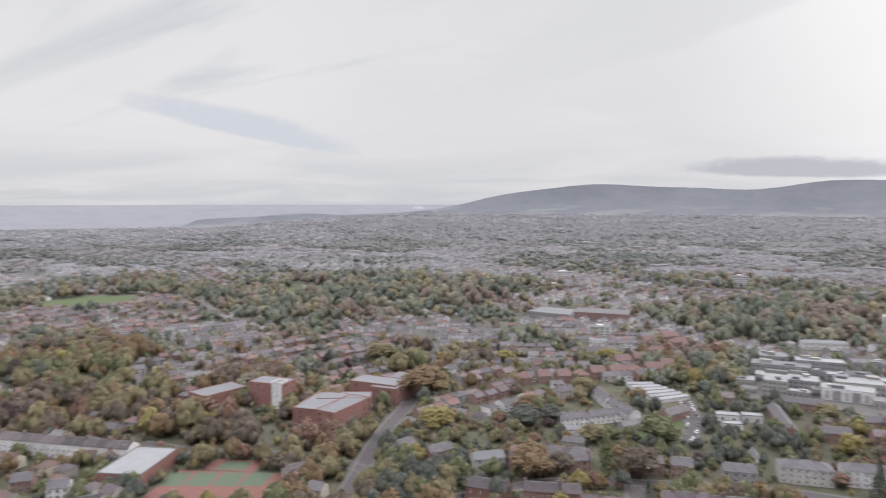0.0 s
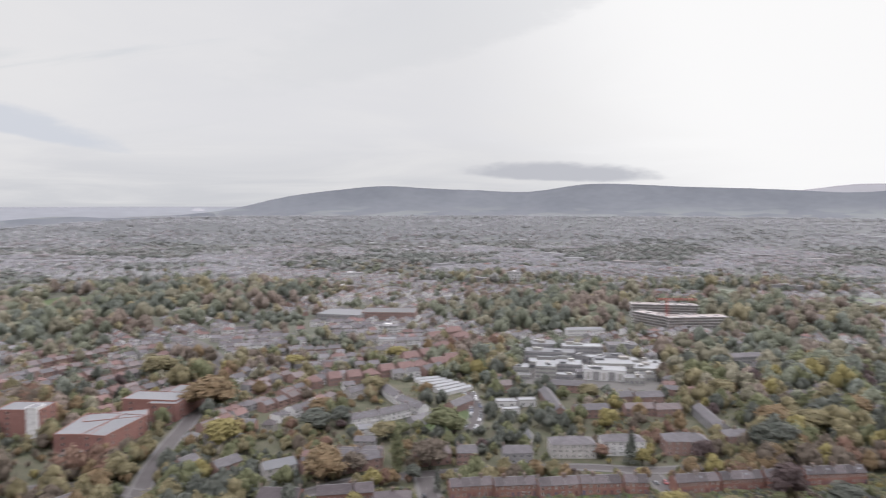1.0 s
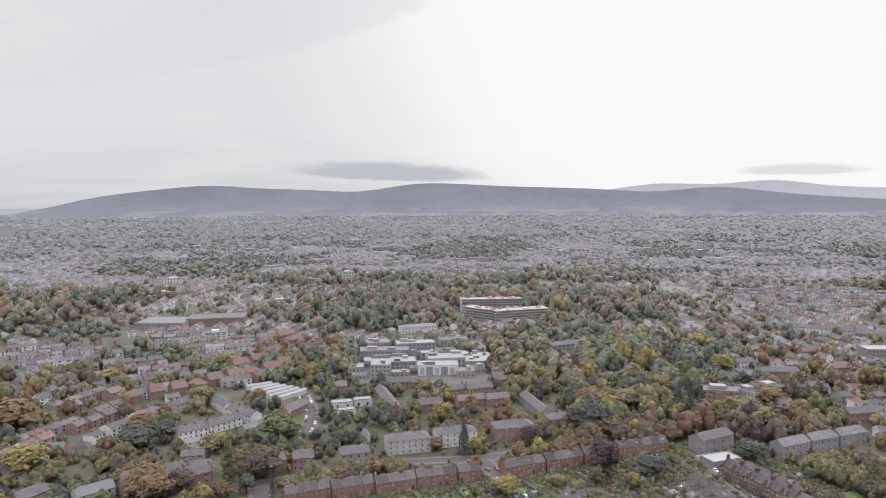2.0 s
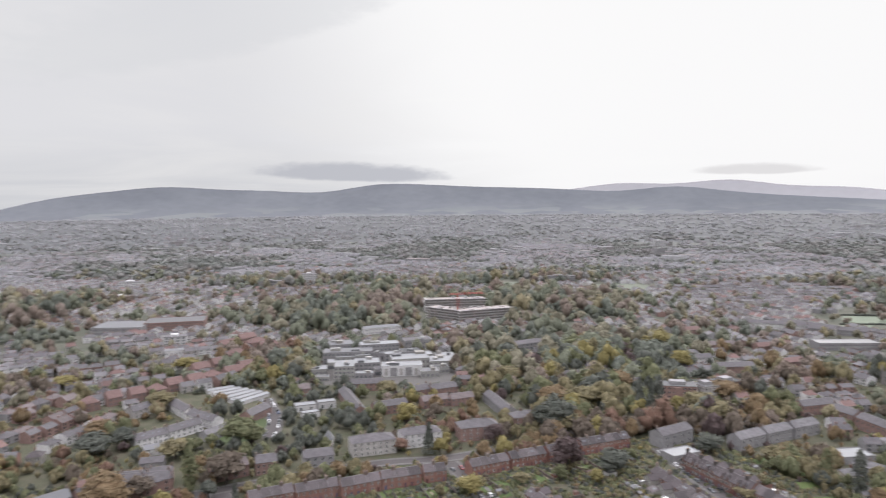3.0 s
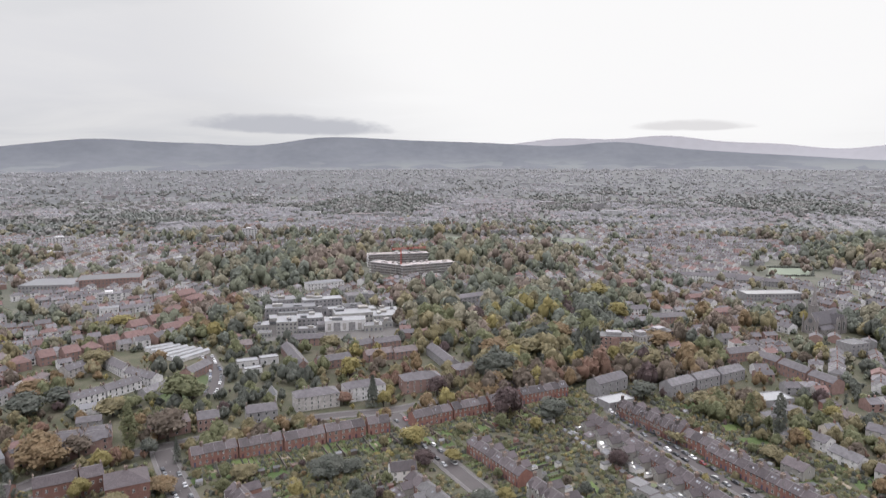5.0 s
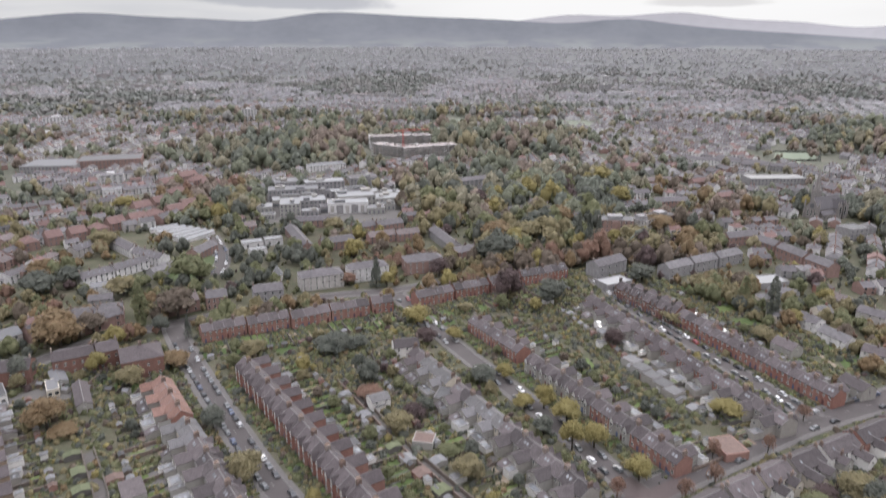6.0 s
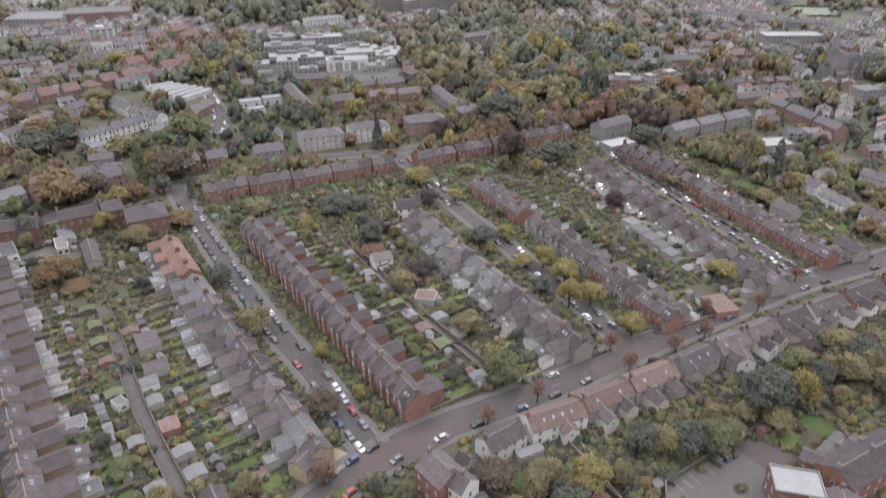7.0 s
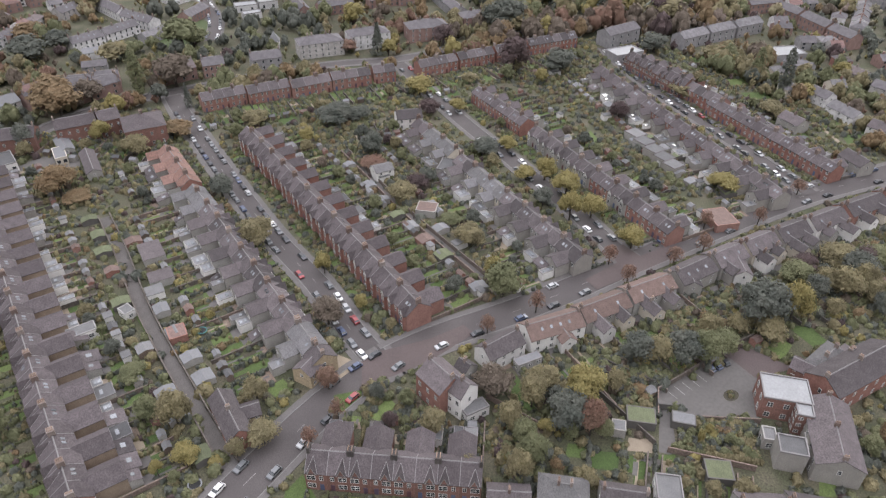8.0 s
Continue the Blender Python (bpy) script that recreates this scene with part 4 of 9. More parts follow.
def hedge_row(x0, y0, x1, y1, w=1.4, h=1.6, colour="green", step=0.8):
    n = max(1, int(math.hypot(x1 - x0, y1 - y0) / step))
    for i in range(n + 1):
        t = i / n
        shrub(x0 + (x1 - x0) * t + R.uniform(-0.2, 0.2), y0 + (y1 - y0) * t + R.uniform(-0.2, 0.2), w * R.uniform(0.9, 1.2), h * R.uniform(0.85, 1.1), colour, 16)


def thicket(x0, y0, x1, y1, half, n, lo=1.2, hi=3.4):
    """Mixed shrubs scattered along a strip."""
    dx, dy = x1 - x0, y1 - y0
    l = math.hypot(dx, dy)
    for _ in range(n):
        t, o = R.random(), R.uniform(-half, half)
        w = R.uniform(lo, hi)
        shrub(x0 + dx * t - dy / l * o, y0 + dy * t + dx / l * o, w, w * R.uniform(0.6, 1.0), R.choice(COLOURS), 40)


WALL_MESH, LAWN_MESH, GARDENS = {}, {}, []
BED_V, BED_M = [], []
BED_MATS = [SOIL, PAVING, GRAVEL, CONCRETE, WOOD]


def bed(loc, x0, y0, x1, y1, kind, z=0.07):
    """A path, patio or planted bed: a low slab, gathered with the rest."""
    z += R.uniform(0, 0.016)
    c = [loc @ Vector(p) for p in ((x0, y0, z), (x1, y0, z), (x1, y1, z), (x0, y1, z))]
    BED_V.extend(tuple(p) for p in c)
    BED_M.append(kind)
    for i in range(4):
        a, b = c[i], c[(i + 1) % 4]
        BED_V.extend([(a.x, a.y, 0), (b.x, b.y, 0), tuple(b), tuple(a)])
        BED_M.append(kind)


def plots(loc, w, d0, d1):
    """Paths, patio and beds of one garden."""
    bed(loc, 0.2, d0, w - 0.3, d0 + R.uniform(1.5, 3.5), R.choice((1, 1, 2, 3, 4)))
    px_ = R.choice((0.4, w / 2, w - 1.2))
    bed(loc, px_, d0 + 1, px_ + 0.7, d1 - R.uniform(0.5, 4), R.choice((1, 2, 3)), 0.075)
    for _ in range(R.randrange(1, 4)):
        a, l = R.uniform(d0 + 2, max(d0 + 2.5, d1 - 4)), R.uniform(1.5, 5)
        x_ = R.choice((0.2, w - 1.6, R.uniform(0.3, w - 2)))
        bed(loc, x_, a, x_ + R.uniform(0.8, 1.5), min(a + l, d1), R.choice((0, 0, 0, 2, 3)), 0.09)
COLOURS = ["green"] * 15 + ["dark"] * 10 + ["olive"] * 10 + ["yellow", "orange", "bare", "bare", "copper"]


def shared(cache, key, build):
    if key not in cache:
        cache[key] = build()
    return cache[key]


def garden_wall(m, length, h=1.7):
    q = round(length)
    me = shared(WALL_MESH, (q, h), lambda: Shape().box(-0.14, 0, 0, 0.14, q, h).box(-0.18, 0, h, 0.18, q, h + 0.08).data("garden_wall", [STONE_WALL]))
    ob = tagged(new("garden_wall", me), "weathered stone wall between two gardens", "garden wall", "garden walls")
    ob.matrix_basis = m
    return ob


SHED_KINDS = {}


def shed(m, kind=0, w=3.0, d=2.4):
    key = (kind, w, d)
    if key in SHED_KINDS:
        return copy_thing(SHED_KINDS[key], m)
    words, wall, roof = [("wooden garden shed with a felt roof", WOOD, FELT), ("rendered garden shed with a grey sheet roof", RENDER, PALE_ROOF), ("brick garden store with a tiled roof", BRICK, CLAY_BROWN),
                         ("concrete garage with a mossy sheet roof", CONCRETE, GREEN_ROOF), ("white flat-roofed garden room", WHITE, FELT)][kind]
    ob = thing("shed", words, "shed", "garden sheds", m)
    part("wall", Shape().gable_wall(0, w, 0, d, 2.1, 2.75) if kind != 4 else Shape().box(0, 0, 0, w, d, 2.6), [wall], ob)
    part("roof", Shape().gable_roof(-0.1, w + 0.1, 0, d, 2.1, 2.75, over=0.15, th=0.06) if kind != 4 else Shape().box(-0.15, -0.15, 2.6, w + 0.15, d + 0.15, 2.78), [roof], ob)
    SHED_KINDS[key] = ob
    return ob


EXT = {}


def extension(m, kind, w, l):
    key = (kind, round(w, 1), round(l))
    if key in EXT:
        return copy_thing(EXT[key], m)
    words, wall, roof = [("flat-roofed kitchen extension with a skylight", RENDER, FELT), ("white flat-roofed rear extension with roof lights", WHITE, PALE_ROOF), ("lean-to rear extension with a slate roof", RENDER, SLATE)][kind]
    ob = thing("rear_extension", words, "extension", "rear extensions", m)
    w, l = key[1], key[2]
    if kind < 2:
        part("wall", Shape().box(0, 0, 0, w, l, 2.9), [wall], ob)
        s = Shape().box(0.0, 0.0, 2.9, w, l, 2.98, 0)
        for x0, y0, x1, y1 in ((0, 0, w, 0.2), (0, l - 0.2, w, l), (0, 0.2, 0.2, l - 0.2), (w - 0.2, 0.2, w, l - 0.2)):
            s.box(x0, y0, 2.98, x1, y1, 3.15, 1)
        part("roof", s, [roof, RENDER if kind else LEAD], ob)
        for i in range(1 + kind):
            part("skylight", Shape().box(w * 0.3, l * (0.25 + 0.35 * i), 2.98, w * 0.7, l * (0.25 + 0.35 * i) + 0.9, 3.12), [SKYLIGHT], ob)
    else:
        part("wall", Shape().extrude([(0, 0), (l, 0), (l, 2.4), (0, 3.5)], 0, w, "x"), [wall], ob)
        part("roof", Shape().extrude([(0, 3.5), (l + 0.2, 2.35), (l + 0.2, 2.47), (0, 3.62)], -0.1, w + 0.1, "x"), [roof], ob)
        k = (2.35 - 3.5) / (l + 0.2)
        part("skylight", Shape().extrude([(l * 0.3, 3.64 + k * l * 0.3), (l * 0.6, 3.64 + k * l * 0.6), (l * 0.6, 3.7 + k * l * 0.6), (l * 0.3, 3.7 + k * l * 0.3)], w * 0.3, w * 0.6, "x"), [SKYLIGHT], ob)
    EXT[key] = ob
    return ob


def skylight_on(m, s_w=0.8, s_l=1.1):
    me = shared(WIN, ("sky", s_w, s_l), lambda: Shape().box(-s_w / 2, -s_l / 2, 0, s_w / 2, s_l / 2, 0.07).data("skylight", [SKYLIGHT]))
    return me


def terrace(style, x0, y0, x1, y1, garden=18.0, front=5.0, mix="", ext=0.8, trees=0.3, street="terrace", sky=0.3, hedge=True):
    """Houses in a row along their ridge from (x0, y0) to (x1, y1); the fronts look to the right of that way."""
    p, q = Vector((x0, y0)), Vector((x1, y1))
    styles = [style] + mix.split()
    S = STYLES[style]
    u = (q - p).normalized()
    v = Vector((-u.y, u.x))
    n = max(1, round((q - p).length / S["w"]))
    w = (q - p).length / n
    rot = math.degrees(math.atan2(u.y, u.x))
    k = R.randrange(2)
    run, left = style, 0
    for i in range(n):
        if mix:
            if left <= 0 and (i + k) % 2 == 0:
                run, left = R.choice(styles), R.choice((2, 2, 4, 6))
            left -= 1
        T = STYLES[run]
        d = T["d"]
        base = p + u * (w * i) - v * (d / 2)
        sc = w / T["w"]
        m = pose(base.x, base.y, 0, 0, 0, rot) @ Matrix.Diagonal((sc, 1, 1, 1))
        mir = (i + k) % 2 == 1
        ob = house_proto(run, mir, m, street)
        ob.matrix_basis = m
        loc = pose(base.x, base.y, 0, 0, 0, rot)
        if R.random() < sky * 0.9:
            slope = math.degrees(math.atan2(T["r"] - T["e"], d / 2))
            yy = d * (0.72 if R.random() < 0.6 else 0.26)
            zz = T["r"] - abs(yy - d / 2) * (T["r"] - T["e"]) / (d / 2) + 0.17
            for j in range(R.choice((1, 2, 2))):
                o = part("skylight", skylight_on(None), None, ob, "bright roof window")
                o.matrix_basis = pose(w * (0.35 + 0.25 * j) / sc, yy, zz, -slope if yy > d / 2 else slope, 0, 0)
        rl = T["ret"][1] if T["ret"] else 0.0
        rw = T["ret"][0] if T["ret"] else 0.0
        # rear extension at the end of the return or beside it
        end = d + rl
        if garden > 8 and R.random() < ext:
            kind, ew, el = R.randrange(3), R.choice((2.6, 3.6, w - 0.3)), R.choice((3, 4, 5))
            ex = (w - ew - 0.12) if not mir else 0.12
            extension(loc @ pose(ex, d + rl + 0.06, 0), kind, ew, el)
            end += el
        gl = d + garden
        if garden > 8:
            plots(loc, w, end, gl)
        if garden > 4:
            s0 = d + rl + 0.1 if not mir and rl else d + 0.1
            if R.random() < 0.5:
                garden_wall(loc @ pose(w, s0, 0), max(4, gl - s0), 1.5)
            else:
                ca, cb = loc @ Vector((w, s0, 0)), loc @ Vector((w, gl, 0))
                hedge_row(ca.x, ca.y, cb.x, cb.y, R.uniform(0.9, 1.5), R.uniform(1.1, 1.9), R.choice(("green", "dark", "olive")), 0.9)
            if gl - end > 5 and R.random() < 0.85:
                a, b = end + R.uniform(0.5, 2), gl - R.uniform(1.5, 5)
                ll = max(3, round(b - a))
                lw = round(w - R.uniform(1.2, 2.2), 1)
                me = shared(LAWN_MESH, (lw, ll), lambda: Shape().box(0, 0, -0.05, lw, ll, 0.05).data("lawn", [LAWN]))
                o = tagged(new("lawn", me), "small green lawn in a back garden", "lawn", "back lawns")
                o.matrix_basis = loc @ pose(0.6, a, R.uniform(-0.014, 0.014))
            if R.random() < 0.6:
                shed(loc @ pose(R.uniform(0.3, max(0.4, w - 3.4)), gl - 3.0, 0), R.choice((0, 0, 1, 1, 2, 4)), R.choice((2.4, 3.0)), R.choice((2.0, 2.6)))
            for j in range(int(garden * 0.6)):
                side = R.choice((0.3, 0.6, w - 0.6, w - 0.3, R.uniform(0.5, w - 0.5)))
                c = loc @ Vector((side, R.uniform(end + 0.5, gl), 0))
                shrub(c.x, c.y, R.uniform(1.0, 2.6), R.uniform(0.7, 2.3), R.choice(COLOURS))
            if R.random() < trees:
                c = loc @ Vector((w / 2 + R.uniform(-1, 1), R.uniform(end + 3, max(end + 4, gl - 5)), 0))
                if not on_road(c.x, c.y, 2.5):
                    tree(c.x, c.y, R.uniform(4, 7.5), R.choice(COLOURS), "round")
        if front > 2:
            if hedge:
                for j in range(int(front * 1.3)):
                    c = loc @ Vector((0.2, -0.8 - j * 0.75, 0))
                    if -front < -0.8 - j * 0.75:
                        shrub(c.x, c.y, 0.9, R.uniform(0.8, 1.2), "green" if (i * 7) % 3 else "dark", 6)
            for j in range(int(front * 0.7)):
                c = loc @ Vector((R.uniform(0.4, w - 0.4), -R.uniform(1.2, front), 0))
                shrub(c.x, c.y, R.uniform(0.7, 1.6), R.uniform(0.5, 1.4), R.choice(COLOURS), 8)
            if R.random() < 0.5:
                lw, ll = round(w * 0.5, 1), max(2, round(front - 2))
                me = shared(LAWN_MESH, (lw, ll), lambda: Shape().box(0, 0, -0.05, lw, ll, 0.05).data("lawn", [LAWN]))
                o = tagged(new("lawn", me), "small front lawn beside the garden path", "lawn", "front lawns")
                o.matrix_basis = loc @ pose(0.5, -front + 0.6, R.uniform(-0.014, 0.014))
        RECTS.append((base.x, base.y, u.x, u.y, w, -1.2, end + 0.3))
        if garden > 4:
            GARDENS.append((base.x, base.y, u.x, u.y, w, end, gl))


def gardens(x0, y0, x1, y1, depth, n, trees=0.4, big=1.0):
    """n garden strips side by side from (x0, y0) to (x1, y1), reaching depth metres to the right of that way."""
    p, q = Vector((x0, y0)), Vector((x1, y1))
    u = (q - p).normalized()
    w = (q - p).length / n
    rot = math.degrees(math.atan2(u.y, u.x)) + 180
    for i in range(n):
        o = p + u * (w * (i + 1))
        loc = pose(o.x, o.y, 0, 0, 0, rot)
        dd = depth * R.uniform(0.85, 1.1)
        if R.random() < 0.5:
            garden_wall(loc, dd, 1.6)
        else:
            for j in range(int(dd / 1.1)):
                c = loc @ Vector((0, j * 1.1, 0))
                shrub(c.x, c.y, R.uniform(1.2, 1.9), R.uniform(1.2, 2.2), R.choice(("green", "dark", "olive")), 14)
        plots(loc, w, 0.5, dd)
        lw, ll, ly = round(w * R.uniform(0.45, 0.7), 1), round(dd * R.uniform(0.3, 0.55)), dd * R.uniform(0.15, 0.4)
        me = shared(LAWN_MESH, (lw, ll), lambda: Shape().box(0, 0, -0.05, lw, ll, 0.05).data("lawn", [LAWN]))
        ob = tagged(new("lawn", me), "mown green lawn in a garden", "lawn", "back lawns")
        ob.matrix_basis = loc @ pose((w - lw) * R.uniform(0.3, 0.7), ly, R.uniform(-0.014, 0.014))
        if R.random() < 0.5:
            shed(loc @ pose(R.uniform(0.5, max(0.6, w - 3.5)), dd - 3.5, 0), R.choice((0, 0, 1, 2)), 3.0, 2.6)
        for j in range(int(w * dd * 0.16)):
            a, b = R.uniform(0.5, w - 0.5), R.uniform(1, dd)
            if 0.25 * w < a < 0.75 * w and ly < b < ly + ll:
                continue
            c = loc @ Vector((a, b, 0))
            sz = R.uniform(0.9, 2.3) * big
            shrub(c.x, c.y, sz, sz * R.uniform(0.6, 1.1), R.choice(COLOURS), 16)
        if R.random() < trees:
            c = loc @ Vector((w * R.uniform(0.2, 0.8), dd * R.uniform(0.5, 0.95), 0))
            tree(c.x, c.y, R.uniform(4.5, 8.5), R.choice(COLOURS), "round")
        GARDENS.append((loc.translation.x, loc.translation.y, -u.x, -u.y, w, 0, dd))


def house(x0, y0, x1, y1, depth, e, r, wall, roof, words, hip=False, chimneys=2, name="detached_house", floors=2, wins=3, group="", z=0.0, sky=0, far=False):
    """One house whose long axis runs from (x0, y0) to (x1, y1) under the ridge."""
    p, q = Vector((x0, y0)), Vector((x1, y1))
    w = (q - p).length
    # beyond this range the copies with painted haze replace the near materials
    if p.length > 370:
        wall, roof = HAZED_COPY.get(wall, wall), HAZED_COPY.get(roof, roof)
    rot = math.degrees(math.atan2(q.y - p.y, q.x - p.x))
    ob = thing(name, words, "house", group, pose(x0, y0, z, 0, 0, rot))
    y_0, y_1 = -depth / 2, depth / 2
    if hip:
        part("wall", Shape().box(0, y_0, 0, w, y_1, e), [wall], ob)
        part("roof", Shape().hip_roof(0, w, y_0, y_1, e, r, ridge=1), [roof, LEAD], ob)
    else:
        part("wall", Shape().gable_wall(0, w, y_0, y_1, e, r), [wall], ob)
        part("roof", Shape().gable_roof(-0.15, w + 0.15, y_0, y_1, e, r, ridge=1), [roof, LEAD], ob)
    for i in range(chimneys):
        cx = 0.5 + (w - 1.0) * (i / max(1, chimneys - 1) if chimneys > 1 else 0.5)
        if hip:
            cx = min(max(cx, depth / 2), w - depth / 2) if w > depth else w / 2
        part("chimney", chimney_shape(cx, 0, r - 1.2, r + 1.3), [CHIMNEY, POT], ob)
    fh = e / floors
    for fl in range(floors):
        if far and wins and p.length > 480:
            window_row(ob, 0, w, y_0, fh * fl + 0.9, max(wins, int(w / 3.6)), 1.1, min(1.6, fh - 1.2))
            continue
        for i in range(wins):
            cx = w * (i + 0.5) / wins
            add_window(ob, cx, y_0 - 0.02, fh * fl + 0.9, 1.1, min(1.6, fh - 1.2), 0, 0 if far else 2)
            if not far and fl and i == 0:
                add_window(ob, cx, y_1 + 0.02, fh * fl + 0.9, 1.1, min(1.6, fh - 1.2), 180, 2)
        for sx, a in ((-0.02, -90), (w + 0.02, 90)) if not far and fl else ():
            add_window(ob, sx, 0.0, fh * fl + 0.9, 1.0, min(1.5, fh - 1.2), a)
    for i in range(sky):
        k = (r - e) / (depth / 2)
        o = part("skylight", skylight_on(None), None, ob, "bright roof window")
        o.matrix_basis = pose(w * (0.25 + 0.5 * i / max(1, sky - 1)), y_0 * 0.5, r + y_0 * 0.5 * k + 0.2, math.degrees(math.atan(k)), 0, 0)
    c = (p + q) / 2
    u = (q - p).normalized()
    RECTS.append((x0, y0, u.x, u.y, w, -depth / 2 - 0.8, depth / 2 + 0.8))
    KEEP.append((c.x, c.y, w / 2 + 4))
    return ob


def flat_block(x, y, rot, w, d, h, wall, roof, words, floors=2, wins=4, name="flat_roofed_building", category="building", par=0.5, ob=None, coping=None):
    """A flat-roofed block with a parapet; rot turns its long side."""
    if ob is None:
        ob = thing(name, words, category, "", pose(x, y, 0, 0, 0, rot))
    # far blocks use the wall and roof copies greyed for haze
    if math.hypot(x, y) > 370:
        wall, roof = HAZED_COPY.get(wall, wall), HAZED_COPY.get(roof, roof)
    s = Shape().box(-w / 2, -d / 2, 0, w / 2, d / 2, h)
    part("wall", s, [wall], ob)
    s = Shape().box(-w / 2 + 0.3, -d / 2 + 0.3, h, w / 2 - 0.3, d / 2 - 0.3, h + 0.1)
    for a, b, c, e in ((-w / 2, -d / 2, w / 2, -d / 2 + 0.3), (-w / 2, d / 2 - 0.3, w / 2, d / 2), (-w / 2, -d / 2 + 0.3, -w / 2 + 0.3, d / 2 - 0.3), (w / 2 - 0.3, -d / 2 + 0.3, w / 2, d / 2 - 0.3)):
        s.box(a - 0.05 if a < 0 else a, b - 0.05 if b < 0 else b, h, c + 0.05 if c > 0 else c, e + 0.05 if e > 0 else e, h + par, 1)
    part("roof", s, [roof, coping or wall], ob)
    for i in range(2 if "hospital" in words and w > 12 else 0):
        bw, bd = w * R.uniform(0.14, 0.26), d * R.uniform(0.16, 0.34)
        bx, by = w * R.uniform(-0.34, 0.34), d * R.uniform(-0.3, 0.3)
        part("roof_plant_room", Shape().box(bx - bw / 2, by - bd / 2, h, bx + bw / 2, by + bd / 2, h + R.uniform(1.4, 2.8)), [R.choice((HOSPITAL, RENDER, PALE_ROOF))], ob)
    fh = h / floors
    if wins:
        for fl in range(floors):
            if math.hypot(x, y) > 560:
                window_row(ob, -w / 2, w / 2, -d / 2, fh * fl + 0.9, max(wins, int(w / 3.6)), 1.6, fh * 0.45)
                continue
            nw = wins if math.hypot(x, y) < 200 else max(2, wins // 2)
            for i in range(nw):
                cx = -w / 2 + w * (i + 0.5) / nw
                add_window(ob, cx, -d / 2 - 0.02, fh * fl + 0.9, min(1.5, w / nw * 0.6), fh * 0.45, 0, 2 if math.hypot(x, y) < 200 else 0)
            m = max(1, int(wins * d / w))
            for i in range(m if math.hypot(x, y) < 200 else m // 2 + 1 if h >= 10.9 else 0):
                cy = -d / 2 + d * (i + 0.5) / (m if math.hypot(x, y) < 200 else m // 2 + 1)
                for sx, a in ((-w / 2 - 0.02, -90), (w / 2 + 0.02, 90)):
                    add_window(ob, sx, cy, fh * fl + 0.9, min(1.6, d / m * 0.6), fh * 0.5, a, 2 if math.hypot(x, y) < 200 else 0)
    c, sn = math.cos(radians(rot)), math.sin(radians(rot))
    RECTS.append((x - c * w / 2, y - sn * w / 2, c, sn, w, -d / 2 - 0.5, d / 2 + 0.5))
    KEEP.append((x, y, max(w, d) / 2 + 5))
    return ob


def lane_stores(line, off, gap, kinds, fill=0.6):
    """Garages and stores with their backs to a lane, off metres to its left."""
    s_, nxt = 0.0, 3.0
    for (ax, ay), (bx, by) in zip(line, line[1:]):
        l = math.hypot(bx - ax, by - ay)
        while nxt < s_ + l:
            t, dx, dy = (nxt - s_) / l, (bx - ax) / l, (by - ay) / l
            if R.random() < fill:
                o = 1 if off > 0 else -1
                x, y = ax + (bx - ax) * t - dy * off, ay + (by - ay) * t + dx * off
                wd, dp = R.choice((3.4, 4.2, 5.0)), R.choice((4.5, 5.5))
                shed(pose(x, y, 0, 0, 0, math.degrees(math.atan2(dy, dx)) + (0 if o > 0 else 180)), R.choice(kinds), wd, dp)
                RECTS.append((x, y, dx * o, dy * o, wd, 0, dp))
            nxt += gap * R.uniform(0.8, 1.4)
        s_ += l


OPEN = []          # yards and lawns that stay clear


def patch(name, pts, z, material, label, category="yard"):
    OPEN.append(pts)
    s = Shape().poly([(x, y, z) for x, y in pts])
    return structure(name, s, [material], label, category)


